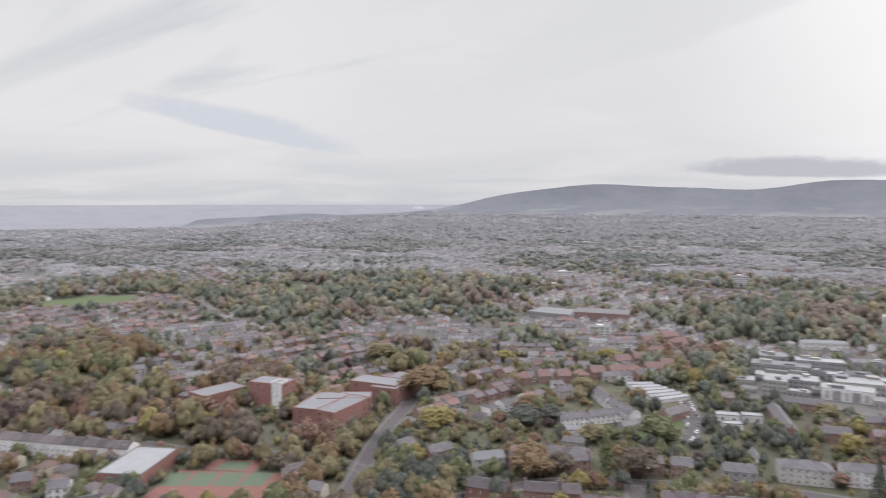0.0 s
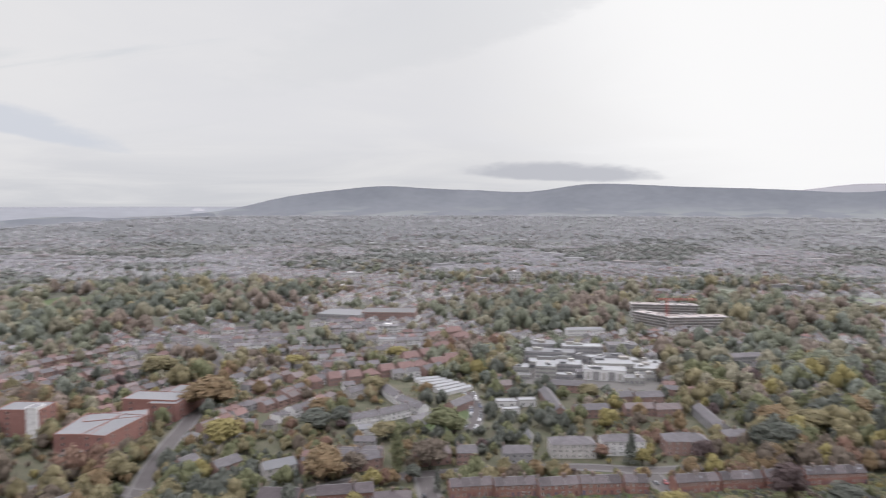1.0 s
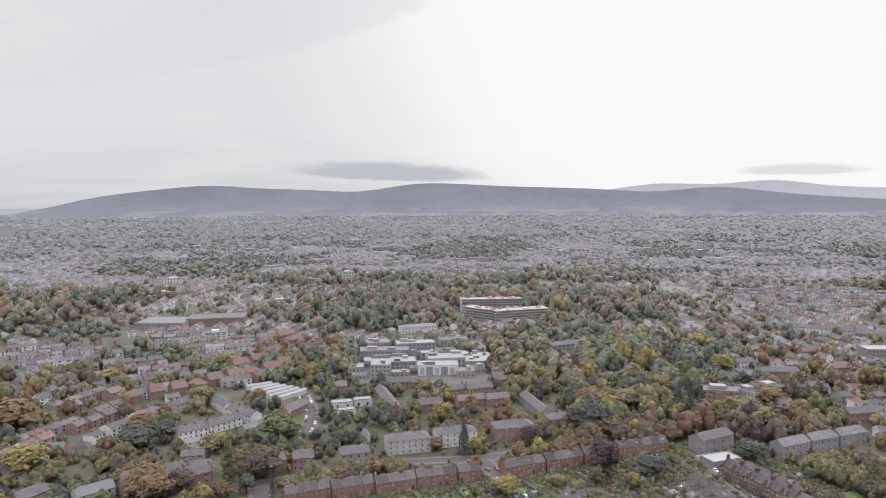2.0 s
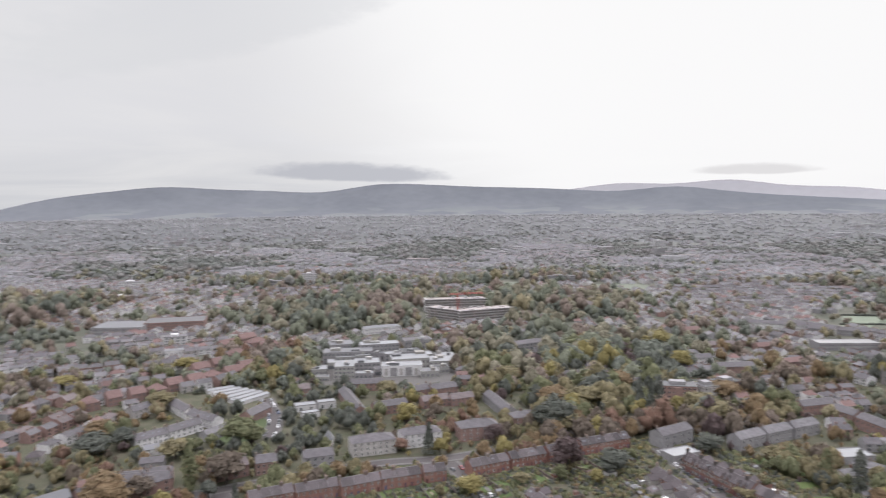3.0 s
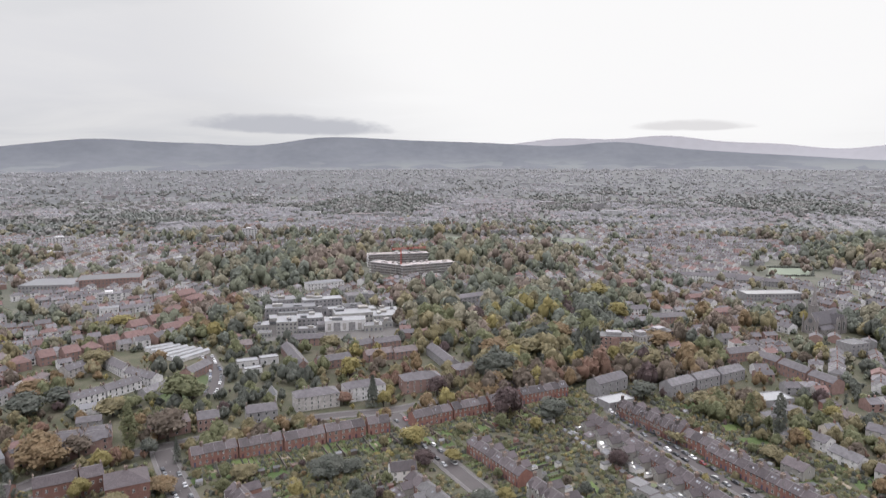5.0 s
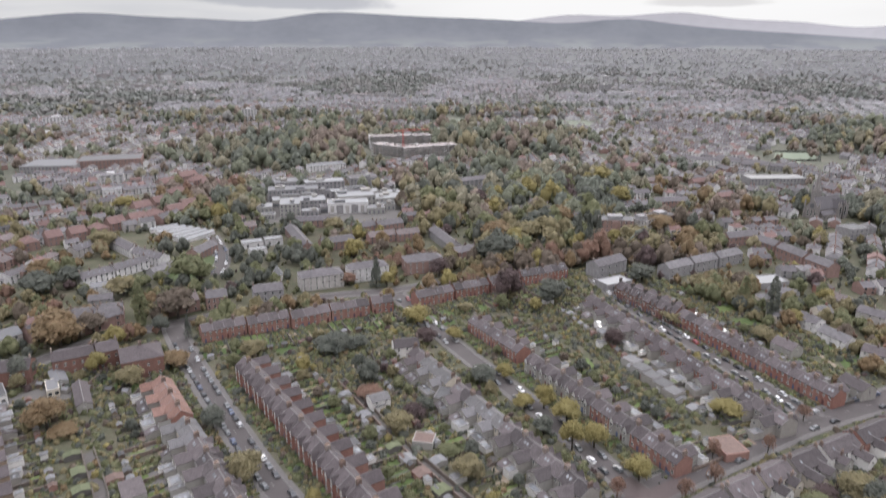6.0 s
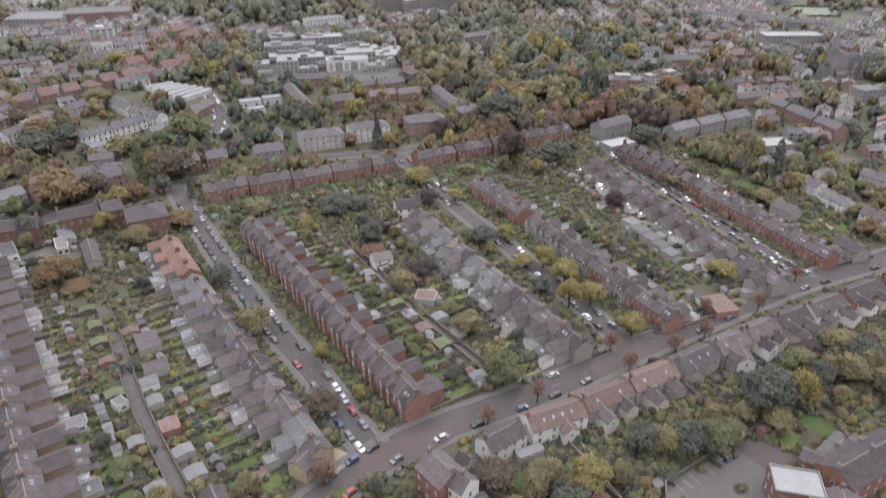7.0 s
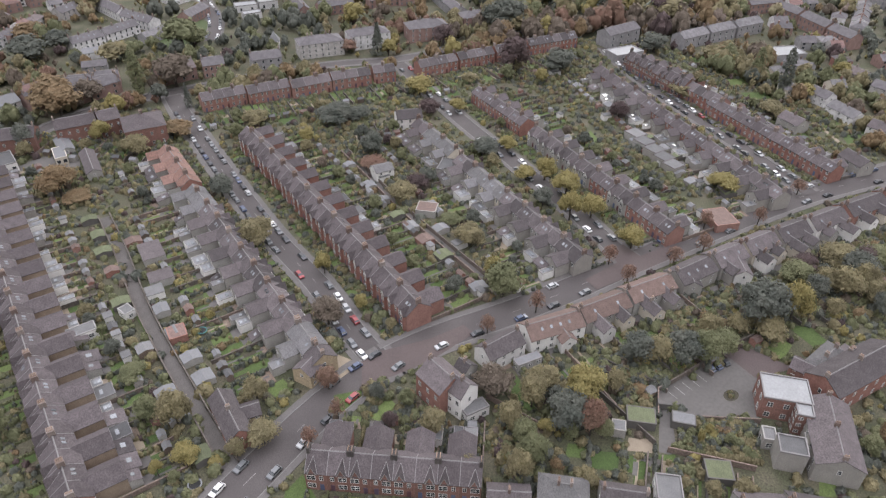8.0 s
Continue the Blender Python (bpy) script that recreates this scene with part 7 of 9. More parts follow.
house(-317.4, 639.0, -302.2, 645.4, 12, 9, 10, WHITE, PALE_ROOF, 'white apartment house beside gardens and trees', wins=4, hip=True, chimneys=2, far=True)
house(200.7, 700.7, 237.7, 707.6, 9, 5, 8, BRICK, CLAY_BROWN, 'brick house row beside gardens and trees', wins=4, hip=False, chimneys=2, far=True)
house(239.7, 620.9, 270.8, 633.6, 10, 6, 9, BRICK, CLAY, 'red-brick house with clay roof', wins=4, hip=False, chimneys=2, far=True)
house(291.9, 829.0, 350.2, 805.3, 10, 6, 9, WHITE, SLATE, 'white terrace row beside gardens and trees', wins=4, hip=False, chimneys=2, far=True)
house(345.3, 794.0, 399.8, 772.1, 10, 6, 9, RENDER, SLATE, 'grey terrace row beside gardens and trees', wins=4, hip=False, chimneys=2, far=True)
house(-299.4, 474.7, -292.3, 482.4, 12, 6.2, 10.6, BRICK, CLAY_DULL, 'red-brick house with clay tile roof', wins=2, hip=True, group='red-roofed houses', name='semi_detached_house', far=True)
house(-290.3, 489.1, -282.9, 497.3, 12, 6.2, 10.6, BRICK, CLAY_DULL, 'red-brick semi-detached house with clay roof', wins=2, hip=False, group='red-roofed houses', name='semi_detached_house', far=True)
house(-278.3, 500.0, -270.5, 508.5, 12, 6.2, 10.6, BRICK, CLAY_DULL, 'red-brick house with clay tile roof', wins=2, hip=False, group='red-roofed houses', name='semi_detached_house', far=True)
house(-267.8, 511.4, -259.6, 520.3, 12, 6.2, 10.6, BRICK, CLAY_DULL, 'red-brick semi-detached house with clay roof', wins=2, hip=True, group='red-roofed houses', name='semi_detached_house', far=True)
house(-262.7, 528.4, -254.2, 538.0, 12, 6.2, 10.6, BRICK, CLAY_DULL, 'red-brick house with clay tile roof', wins=2, hip=False, group='red-roofed houses', name='semi_detached_house', far=True)
house(-251.2, 541.2, -242.3, 551.2, 12, 6.2, 10.6, BRICK, CLAY_DULL, 'red-brick semi-detached house with clay roof', wins=2, hip=False, group='red-roofed houses', name='semi_detached_house', far=True)
house(-242.5, 554.8, -233.1, 565.3, 12, 6.2, 10.6, BRICK, CLAY_DULL, 'red-brick house with clay tile roof', wins=2, hip=True, group='red-roofed houses', name='semi_detached_house', far=True)
house(-231.3, 568.9, -221.5, 580.0, 12, 6.2, 10.6, BRICK, CLAY_DULL, 'red-brick semi-detached house with clay roof', wins=2, hip=False, group='red-roofed houses', name='semi_detached_house', far=True)
house(-226.5, 588.1, -216.2, 599.9, 12, 6.2, 10.6, BRICK, CLAY_DULL, 'red-brick house with clay tile roof', wins=2, hip=False, group='red-roofed houses', name='semi_detached_house', far=True)
house(-213.7, 595.7, -203.1, 607.8, 12, 6.2, 10.6, BRICK, CLAY_DULL, 'red-brick semi-detached house with clay roof', wins=2, hip=True, group='red-roofed houses', name='semi_detached_house', far=True)
house(-264.1, 580.0, -254.7, 591.4, 12, 6.2, 10.6, BRICK, CLAY_DULL, 'red-brick house with clay tile roof', wins=2, hip=False, group='red-roofed houses', name='semi_detached_house', far=True)
house(-255.3, 599.7, -245.4, 611.9, 12, 6.2, 10.6, BRICK, CLAY_DULL, 'red-brick semi-detached house with clay roof', wins=2, hip=False, group='red-roofed houses', name='semi_detached_house', far=True)
house(-254.3, 637.2, -243.8, 651.0, 12, 6.2, 10.6, BRICK, CLAY_DULL, 'red-brick house with clay tile roof', wins=2, hip=True, group='red-roofed houses', name='semi_detached_house', far=True)
house(-280.3, 678.3, -269.8, 694.1, 12, 6.2, 10.6, BRICK, CLAY_DULL, 'red-brick semi-detached house with clay roof', wins=2, hip=False, group='red-roofed houses', name='semi_detached_house', far=True)
house(-272.8, 711.3, -261.6, 728.6, 12, 6.2, 10.6, BRICK, CLAY_DULL, 'red-brick house with clay tile roof', wins=2, hip=False, group='red-roofed houses', name='semi_detached_house', far=True)
house(-253.8, 690.5, -242.4, 706.8, 12, 6.2, 10.6, BRICK, CLAY_DULL, 'red-brick semi-detached house with clay roof', wins=2, hip=True, group='red-roofed houses', name='semi_detached_house', far=True)
house(-235.7, 670.8, -224.3, 686.2, 12, 6.2, 10.6, BRICK, CLAY_DULL, 'red-brick house with clay tile roof', wins=2, hip=False, group='red-roofed houses', name='semi_detached_house', far=True)
house(-227.1, 523.4, -210.9, 536.9, 5.5, 2.6, 3.6, WHITE, MEMBRANE, 'long low shed with white sheeting', wins=0, chimneys=0, name='white_shed', group='white sheds', far=True)
house(-219.8, 517.0, -204.1, 533.4, 5.5, 2.6, 3.6, WHITE, MEMBRANE, 'long low shed with white sheeting', wins=0, chimneys=0, name='white_shed', group='white sheds', far=True)
house(-212.6, 510.8, -197.3, 530.0, 5.5, 2.6, 3.6, WHITE, MEMBRANE, 'long low shed with white sheeting', wins=0, chimneys=0, name='white_shed', group='white sheds', far=True)
house(-205.6, 504.7, -190.6, 526.6, 5.5, 2.6, 3.6, WHITE, MEMBRANE, 'long low shed with white sheeting', wins=0, chimneys=0, name='white_shed', group='white sheds', far=True)
house(-198.7, 498.8, -184.0, 523.2, 5.5, 2.6, 3.6, WHITE, MEMBRANE, 'long low shed with white sheeting', wins=0, chimneys=0, name='white_shed', group='white sheds', far=True)
house(-192.0, 493.0, -177.5, 519.8, 5.5, 2.6, 3.6, WHITE, MEMBRANE, 'long low shed with white sheeting', wins=0, chimneys=0, name='white_shed', group='white sheds', far=True)
house(-106.5, 414.5, -100.5, 415.3, 6, 4, 9.5, WHITE, PALE_ROOF, 'white pointed glasshouse pavilion', wins=2, chimneys=0, hip=True, far=True)
flat_block(-436.2, 779.4, 6.7, 56.8, 46.0, 8.33, RENDER, PALE_ROOF, 'school hall with a pale roof', floors=2, wins=8)
flat_block(-385.1, 807.4, 18.2, 67.6, 40.2, 9.44, BRICK, FELT, 'long brick school block', floors=3, wins=10)
for ax_, ay_, ar_, aw_, ah_, aw2_, at_ in ((135.0, 521.0, -6.0, 25.0, 12.4, BRICK, 'red brick apartment block with a grey roof terrace'), (156.0, 524.0, 22.0, 13.0, 11.6, CREAM, 'cream-fronted apartment block between brick ones'), (173.5, 533.5, 30.0, 19.0, 12.4, BRICK_DARK, 'dark brick apartment block with a set-back top')):
    ab_ = flat_block(ax_, ay_, ar_, aw_, 14.5, ah_, aw2_, FELT, at_, floors=4, wins=2 * int(aw_ / 3.2), name='apartment_block', coping=LEAD)
    part('penthouse', Shape().box(-aw_ * 0.25, -3.0, ah_, aw_ * 0.2, 4.0, ah_ + 2.7), [HAZED_WALL[2]], ab_)
    part('bay', Shape().box(-aw_ * 0.14, -8.4, 0, aw_ * 0.02, -7.22, ah_ - 0.6), [HAZED_COPY.get(aw2_, aw2_)], ab_)
flat_block(345.5, 711.2, 2.6, 59.5, 20.7, 7.0, RENDER, PALE_ROOF, 'white flat-roofed shop building', floors=2, wins=6)
flat_block(198.6, 404.7, 11.9, 27.4, 13.8, 4.11, RENDER, MEMBRANE, 'low pavilion with a white roof', floors=1, wins=4)
flat_block(106.2, 402.7, 26.8, 19.4, 11.5, 4.22, RENDER, MEMBRANE, 'low yard building with white roofs', floors=1, wins=2)
flat_block(311.9, 508.5, 18.1, 17.7, 13.8, 9.33, RENDER, FELT, 'dark grey rendered office block', floors=3, wins=4)
flat_block(428.6, 1866.4, 38.4, 30.9, 16.1, 20.44, RENDER, PALE_ROOF, 'tall white tower block on the plain', floors=6, wins=4, name='tower_block')
site_building(-45.2, 850.2, 21.8, 883.4, 22, 4)
site_building(-88.0, 884.0, -50.0, 858.0, 20, 4)
site_building(-94.0, 925.0, -13.7, 941.0, 20, 5)
tower_crane(-47.2, 861.4, 34, 45, 20)
church(324.9, 573.9, 24)
# detached houses east of the long brick terrace
house(193.2, 346.7, 198.7, 335.9, 8.5, 4.8, 7.4, WHITE, SLATE, 'white detached house with garden', wins=3, chimneys=1)
house(196.0, 328.2, 201.8, 312.4, 8.5, 4.8, 7.4, WHITE, SLATE_PALE, 'white detached house with garden', wins=3, chimneys=1)
house(204.2, 306.2, 211.7, 297.3, 8.5, 4.8, 7.4, WHITE, SLATE, 'white detached house with garden', wins=3, chimneys=1)
house(224.6, 379.7, 231.6, 364.9, 8.5, 4.8, 7.4, CREAM, CLAY_BROWN, 'pale detached house with garden', wins=3, chimneys=1)
house(230.0, 355.3, 239.2, 344.2, 8.5, 4.8, 7.4, CREAM, SLATE, 'pale detached house with garden', wins=3, chimneys=1)
house(196.7, 389.4, 206.2, 377.4, 8.5, 4.8, 7.4, RENDER, SLATE_PALE, 'pale detached house with garden', wins=3, chimneys=1)
house(178.0, 275.8, 182.2, 264.1, 8.5, 4.8, 7.4, RENDER, SLATE, 'pale detached house with garden', wins=3, chimneys=1)
house(165.8, 314.8, 171.1, 304.2, 8.5, 4.8, 7.4, RENDER, SLATE, 'pale detached house with garden', wins=3, chimneys=1)
house(-23.3, 307.5, -11.3, 310.3, 9, 5.5, 8.3, WHITE, SLATE, 'white detached villa with slate roof', wins=3)
house(-29.8, 257.1, -22.5, 260.7, 7, 4.5, 6.0, WHITE, SLATE_PALE, 'white modern house in the gardens', wins=2, chimneys=0)
flat_block(2.9, 262.3, -15.7, 9.9, 10.3, 4.06, RENDER, FELT, 'flat-roofed garden house with a white edge', floors=1, wins=2, coping=LEAD)
flat_block(-6.4, 231.0, -10.8, 7.9, 6.9, 3.0, RENDER, CLAY_BROWN, 'low garage with a red felt roof', floors=1, wins=0, par=0.1, category='garage')
flat_block(107.2, 225.7, 12.7, 9.5, 11.5, 3.31, BRICK, CLAY_BROWN, 'low brick garage with a red roof', floors=1, wins=0, par=0.1, category='garage')
flat_block(89.9, 296.7, -57.7, 8.1, 6.9, 3.42, RENDER, FELT, 'flat-roofed lane garage beside gardens and trees', floors=1, wins=0, par=0.15, coping=SLATE, category='garage')
flat_block(92.0, 288.6, -57.4, 7.8, 6.9, 3.53, RENDER, FELT, 'flat-roofed lane garage beside gardens and trees', floors=1, wins=0, par=0.15, coping=SLATE, category='garage')
flat_block(94.8, 280.8, -57.2, 7.5, 6.9, 3.64, RENDER, FELT, 'flat-roofed lane garage beside gardens and trees', floors=1, wins=0, par=0.15, coping=SLATE, category='garage')
flat_block(97.2, 273.3, -57.0, 7.3, 6.9, 3.75, RENDER, FELT, 'flat-roofed lane garage beside gardens and trees', floors=1, wins=0, par=0.15, coping=SLATE, category='garage')
flat_block(99.5, 266.1, -56.7, 7.0, 6.9, 3.86, RENDER, FELT, 'flat-roofed lane garage beside gardens and trees', floors=1, wins=0, par=0.15, coping=SLATE, category='garage')
house(-177.3, 287.6, -162.2, 296.3, 10, 8, 11, BRICK_DARK, SLATE_PURPLE, 'dark brick apartment row with slate roof', wins=5)
house(-161.1, 295.9, -153.2, 301.0, 11, 8.5, 11.5, BRICK_DARK, SLATE_PURPLE, 'dark brick apartment wing', wins=3)
house(-146.1, 287.7, -130.3, 295.8, 17, 9, 13, BRICK_DARK, SLATE_PURPLE, 'big dark brick apartment block with hipped roof', wins=4, hip=True)
house(-202.2, 276.3, -182.9, 282.3, 12, 8, 11, BRICK_DARK, SLATE_PURPLE, 'dark brick house row', wins=4)
house(-197.0, 343.6, -185.5, 347.8, 9, 6, 9, BRICK, SLATE, 'brick house with slate roof')
house(-184.7, 350.1, -173.9, 354.4, 9, 6, 9, BRICK, SLATE, 'brick house pair with slate roof')
house(-213.2, 332.1, -201.9, 335.3, 9, 6, 9, BRICK, CLAY, 'brick house with clay roof')
house(-157.7, 272.5, -146.2, 253.6, 6, 3.5, 5.2, RENDER, SLATE, 'low grey mews house', chimneys=0, wins=2)
house(-175.4, 286.0, -166.7, 274.2, 6, 3, 4.2, RENDER, PALE_ROOF, 'low yard building with pale roof', chimneys=0, wins=1)
# school sports hall, courts and brick blocks
flat_block(-359.8, 186.6, 31.6, 24.3, 39.1, 8.0, BRICK_RED, MEMBRANE, 'orange-brick sports hall with a pale roof', floors=2, wins=0, coping=LEAD, name='sports_hall')
patch('sports_ground', [(-330.1, 171.8), (-348.6, 203.9), (-299.0, 237.4), (-269.7, 205.3), (-318.2, 162.6)], 0.0655, COURT_RED, 'red all-weather court surround', 'sports court')
patch('sports_ground', [(-342.2, 211.1), (-346.2, 227.4), (-323.4, 241.2), (-313.6, 227.8)], 0.0666, COURT_RED, 'red court surround', 'sports court')
patch('court', [(-338.9, 184.2), (-349.3, 199.2), (-339.3, 206.2), (-328.1, 192.0)], 0.0877, COURT_GREEN, 'green tennis court', 'sports court')
patch('court', [(-327.8, 193.1), (-337.6, 208.5), (-327.7, 215.4), (-317.0, 200.8)], 0.0888, COURT_GREEN, 'green tennis court', 'sports court')
patch('court', [(-316.7, 202.0), (-325.9, 217.8), (-316.1, 224.7), (-305.9, 209.7)], 0.0899, COURT_GREEN, 'green tennis court', 'sports court')
patch('court', [(-305.6, 210.8), (-314.3, 227.2), (-304.4, 234.0), (-294.8, 218.5)], 0.091, COURT_GREEN, 'green tennis court', 'sports court')
patch('court', [(-334.8, 217.0), (-339.6, 228.2), (-327.0, 236.1), (-320.2, 226.6)], 0.08, COURT_GREEN, 'green tennis court', 'sports court')
flat_block(-440.9, 290.2, 90.2, 36.0, 20.7, 11.11, BRICK_RED, PALE_ROOF, 'brick college wing with a pale roof', floors=3, wins=6)
flat_block(-411.1, 316.0, 19.6, 28.4, 18.4, 17.22, BRICK_RED, PALE_ROOF, 'tall brick college block with a pale roof', floors=5, wins=5)
flat_block(-359.2, 317.4, 22.4, 22.3, 41.4, 11.33, BRICK_RED, PALE_ROOF, 'brick courtyard block with a grey roof', floors=3, wins=5)
flat_block(-356.2, 336.1, 40.8, 37.2, 16.1, 11.44, BRICK_RED, PALE_ROOF, 'brick courtyard range with a grey roof', floors=3, wins=8)
flat_block(-341.8, 321.3, 100.4, 41.0, 16.1, 11.55, BRICK_RED, PALE_ROOF, 'brick courtyard wing with a grey roof', floors=3, wins=6)
flat_block(-362.6, 377.8, 14.8, 39.6, 20.7, 12.66, BRICK_RED, PALE_ROOF, 'brick office block with a pale roof', floors=3, wins=7)
flat_block(-353.3, 388.6, 106.7, 49.6, 20.7, 12.0, BRICK_RED, PALE_ROOF, 'brick office wing with a pale roof', floors=3, wins=6)
flat_block(-399.4, 312.8, 19.6, 7.0, 9.2, 19.11, WHITE, PALE_ROOF, 'white stair tower of the college block', floors=5, wins=0)
terrace('villa', -471.9, 148.8, -381.4, 194.9, garden=6.9, front=6.9, mix='villa villa villa_grey', street='white and grey villa terrace', ext=0)
house(-367.4, 143.3, -361.5, 151.6, 10, 6, 9, WHITE, SLATE, 'white house with slate roof beside trees', wins=3, far=True)
house(-391.4, 135.2, -385.6, 143.7, 10, 6, 9, BRICK, SLATE, 'brick house with slate roof beside trees', wins=3, far=True)
house(-335.7, 143.0, -330.1, 152.4, 10, 6, 9, CREAM, SLATE, 'rendered house with slate roof beside trees', wins=3, far=True)
house(-289.1, 229.6, -285.9, 242.4, 10, 6, 9, RENDER, SLATE, 'rendered house with slate roof beside trees', wins=3, far=True)
house(-269.8, 294.9, -267.7, 306.6, 10, 6, 9, BRICK, SLATE, 'brick house with slate roof beside trees', wins=3, far=True)
house(-249.6, 299.1, -245.3, 314.6, 10, 6, 9, BRICK, SLATE, 'brick house with slate roof beside trees', wins=3, far=True)
house(-224.1, 308.1, -213.0, 322.6, 10, 6, 9, CREAM, PALE_ROOF, 'rendered house with slate roof beside trees', wins=3, far=True)
house(-208.0, 320.9, -198.4, 335.4, 10, 6, 9, BRICK, SLATE, 'brick house with slate roof beside trees', wins=3, far=True)
house(-191.0, 329.0, -173.4, 348.6, 10, 6, 9, BRICK, SLATE, 'brick house with slate roof beside trees', wins=3, far=True)
road("road_j", [(-244.1, 226.0), (-271.0, 268.2), (-289.0, 295.7), (-310.6, 334.0), (-331.7, 376.3), (-384.6, 466.4), (-433.3, 530.8), (-505.3, 585.9), (-558.4, 611.2)], 8.5, z=0.04, label='grey street running out of the town')
road("road_k", [(-404.9, 211.8), (-368.8, 225.9), (-332.0, 249.3), (-305.1, 265.1), (-271.0, 268.2)], 7.0, z=0.037)


def trampoline(x, y, w, rim, words):
    ob = thing("trampoline", words, "trampoline", "", pose(x, y, 0))
    part("jumping_mat", Shape().lathe(0, 0, [(w * 0.40, 0.80), (w * 0.40, 0.83)], 24), [TYRE], ob)
    s = Shape()
    for i in range(24):
        a, b = 2 * math.pi * i / 24, 2 * math.pi * (i + 1) / 24
        for z, flip in ((0.86, 1), (0.76, -1)):
            s.poly([(r * math.cos(t), r * math.sin(t), z) for r, t in ((w * 0.40, a), (w * 0.5, a), (w * 0.5, b), (w * 0.40, b))][::flip])
        s.poly([(w * 0.5 * math.cos(t), w * 0.5 * math.sin(t), z) for t, z in ((a, 0.76), (b, 0.76), (b, 0.86), (a, 0.86))])
    part("rim", s, [rim], ob, "padded rim")
    for i in range(6):
        a = 2 * math.pi * i / 6
        part("leg", Shape().lathe(w * 0.46 * math.cos(a), w * 0.46 * math.sin(a), [(0.04, 0.0), (0.04, 0.78)], 6), [LEAD], ob)


trampoline(-61.0, 105.2, 3.6, CAR_PAINT[3], "round black trampoline with a grey rim on a lawn")
trampoline(-75.3, 161.0, 3.4, TEAL, "round trampoline with a teal padded rim on a lawn")
# yard details
patch('flower_bed', [(85.0, 137.0), (84.4, 135.9), (83.3, 135.1), (82.1, 134.8), (81.0, 135.1), (80.5, 135.8), (80.5, 136.9), (81.1, 138.0), (82.2, 138.8), (83.5, 139.1), (84.5, 138.8), (85.1, 138.0)], 0.1211, SOIL, 'round planted island in the car park', 'flower bed')
car(79.5, 147.4, 118, 4)
car(81.9, 148.6, 118, 4)
car(84.6, 150.1, 118, 2)
patch('bay_line', [(64.8, 138.4), (64.9, 138.5), (67.1, 135.5), (67.0, 135.4)], 0.0602, PAINT, 'faded painted parking bay line', 'road marking')
patch('bay_line', [(67.3, 140.1), (67.5, 140.2), (69.7, 137.1), (69.5, 137.0)], 0.0613, PAINT, 'faded painted parking bay line', 'road marking')
patch('bay_line', [(69.9, 141.8), (70.1, 141.9), (72.2, 138.8), (72.1, 138.7)], 0.0624, PAINT, 'faded painted parking bay line', 'road marking')
patch('bay_line', [(72.5, 143.5), (72.7, 143.6), (74.8, 140.4), (74.7, 140.3)], 0.0635, PAINT, 'faded painted parking bay line', 'road marking')
patch('bay_line', [(75.2, 145.2), (75.3, 145.3), (77.5, 142.1), (77.3, 142.0)], 0.0646, PAINT, 'faded painted parking bay line', 'road marking')
patch('bay_line', [(77.9, 147.0), (78.0, 147.1), (80.1, 143.8), (80.0, 143.8)], 0.0657, PAINT, 'faded painted parking bay line', 'road marking')
garden_wall(pose(61.9, 137.8, 0, 0, 0, -55.9), 17.6, 2.0)
garden_wall(pose(76.4, 147.6, 0, 0, 0, -55.9), 17.6, 2.0)
garden_wall(pose(59.6, 128.5, 0, 0, 0, -13.7), 9.6, 2.0)
garden_wall(pose(71.3, 127.6, 0, 0, 0, -92.7), 16.1, 2.0)
garden_wall(pose(44.9, 136.5, 0, 0, 0, -146.0), 21.2, 2.0)
garden_wall(pose(59.3, 117.1, 0, 0, 0, -105.2), 22.4, 2.0)
garden_wall(pose(91.0, 157.5, 0, 0, 0, -62.5), 6.8, 2.0)
garden_wall(pose(12.6, 135.0, 0, 0, 0, -126.2), 18.4, 2.0)
garden_wall(pose(6.3, 138.1, 0, 0, 0, -143.5), 10.3, 2.0)
garden_wall(pose(47.3, 150.0, 0, 0, 0, -123.5), 20.1, 2.0)
patch('lawn_patch', [(99.0, 160.6), (104.9, 163.8), (108.5, 157.7), (102.8, 150.8)], 0.0728, LAWN, 'mown green lawn in a garden', 'lawn')
patch('lawn_patch', [(110.6, 166.0), (117.5, 167.4), (120.4, 159.6), (114.9, 157.0)], 0.0739, LAWN, 'mown green lawn in a garden', 'lawn')
patch('lawn_patch', [(56.9, 116.1), (61.3, 116.2), (60.6, 110.9), (55.7, 111.4)], 0.075, LAWN, 'mown green lawn in a garden', 'lawn')
patch('lawn_patch', [(95.8, 108.8), (99.9, 108.4), (97.9, 104.0), (93.7, 103.9)], 0.064, LAWN, 'mown green lawn in a garden', 'lawn')
patch('lawn_patch', [(13.4, 118.3), (22.8, 123.1), (25.3, 118.4), (16.1, 113.8)], 0.0651, LAWN, 'mown green lawn in a garden', 'lawn')
patch('lawn_patch', [(-19.5, 127.4), (-15.5, 135.6), (-12.9, 132.5), (-13.9, 124.5)], 0.0662, LAWN, 'mown green lawn in a garden', 'lawn')
patch('lawn_patch', [(-38.4, 103.9), (-35.0, 108.9), (-30.4, 102.1), (-38.1, 99.2)], 0.0673, LAWN, 'mown green lawn in a garden', 'lawn')
patch('lawn_patch', [(-30.7, 135.4), (-22.9, 137.6), (-22.3, 131.3), (-28.3, 129.2)], 0.0684, LAWN, 'mown green lawn in a garden', 'lawn')
patch('lawn_patch', [(-50.3, 137.3), (-46.3, 141.7), (-42.3, 137.4), (-46.5, 134.1)], 0.0695, LAWN, 'mown green lawn in a garden', 'lawn')
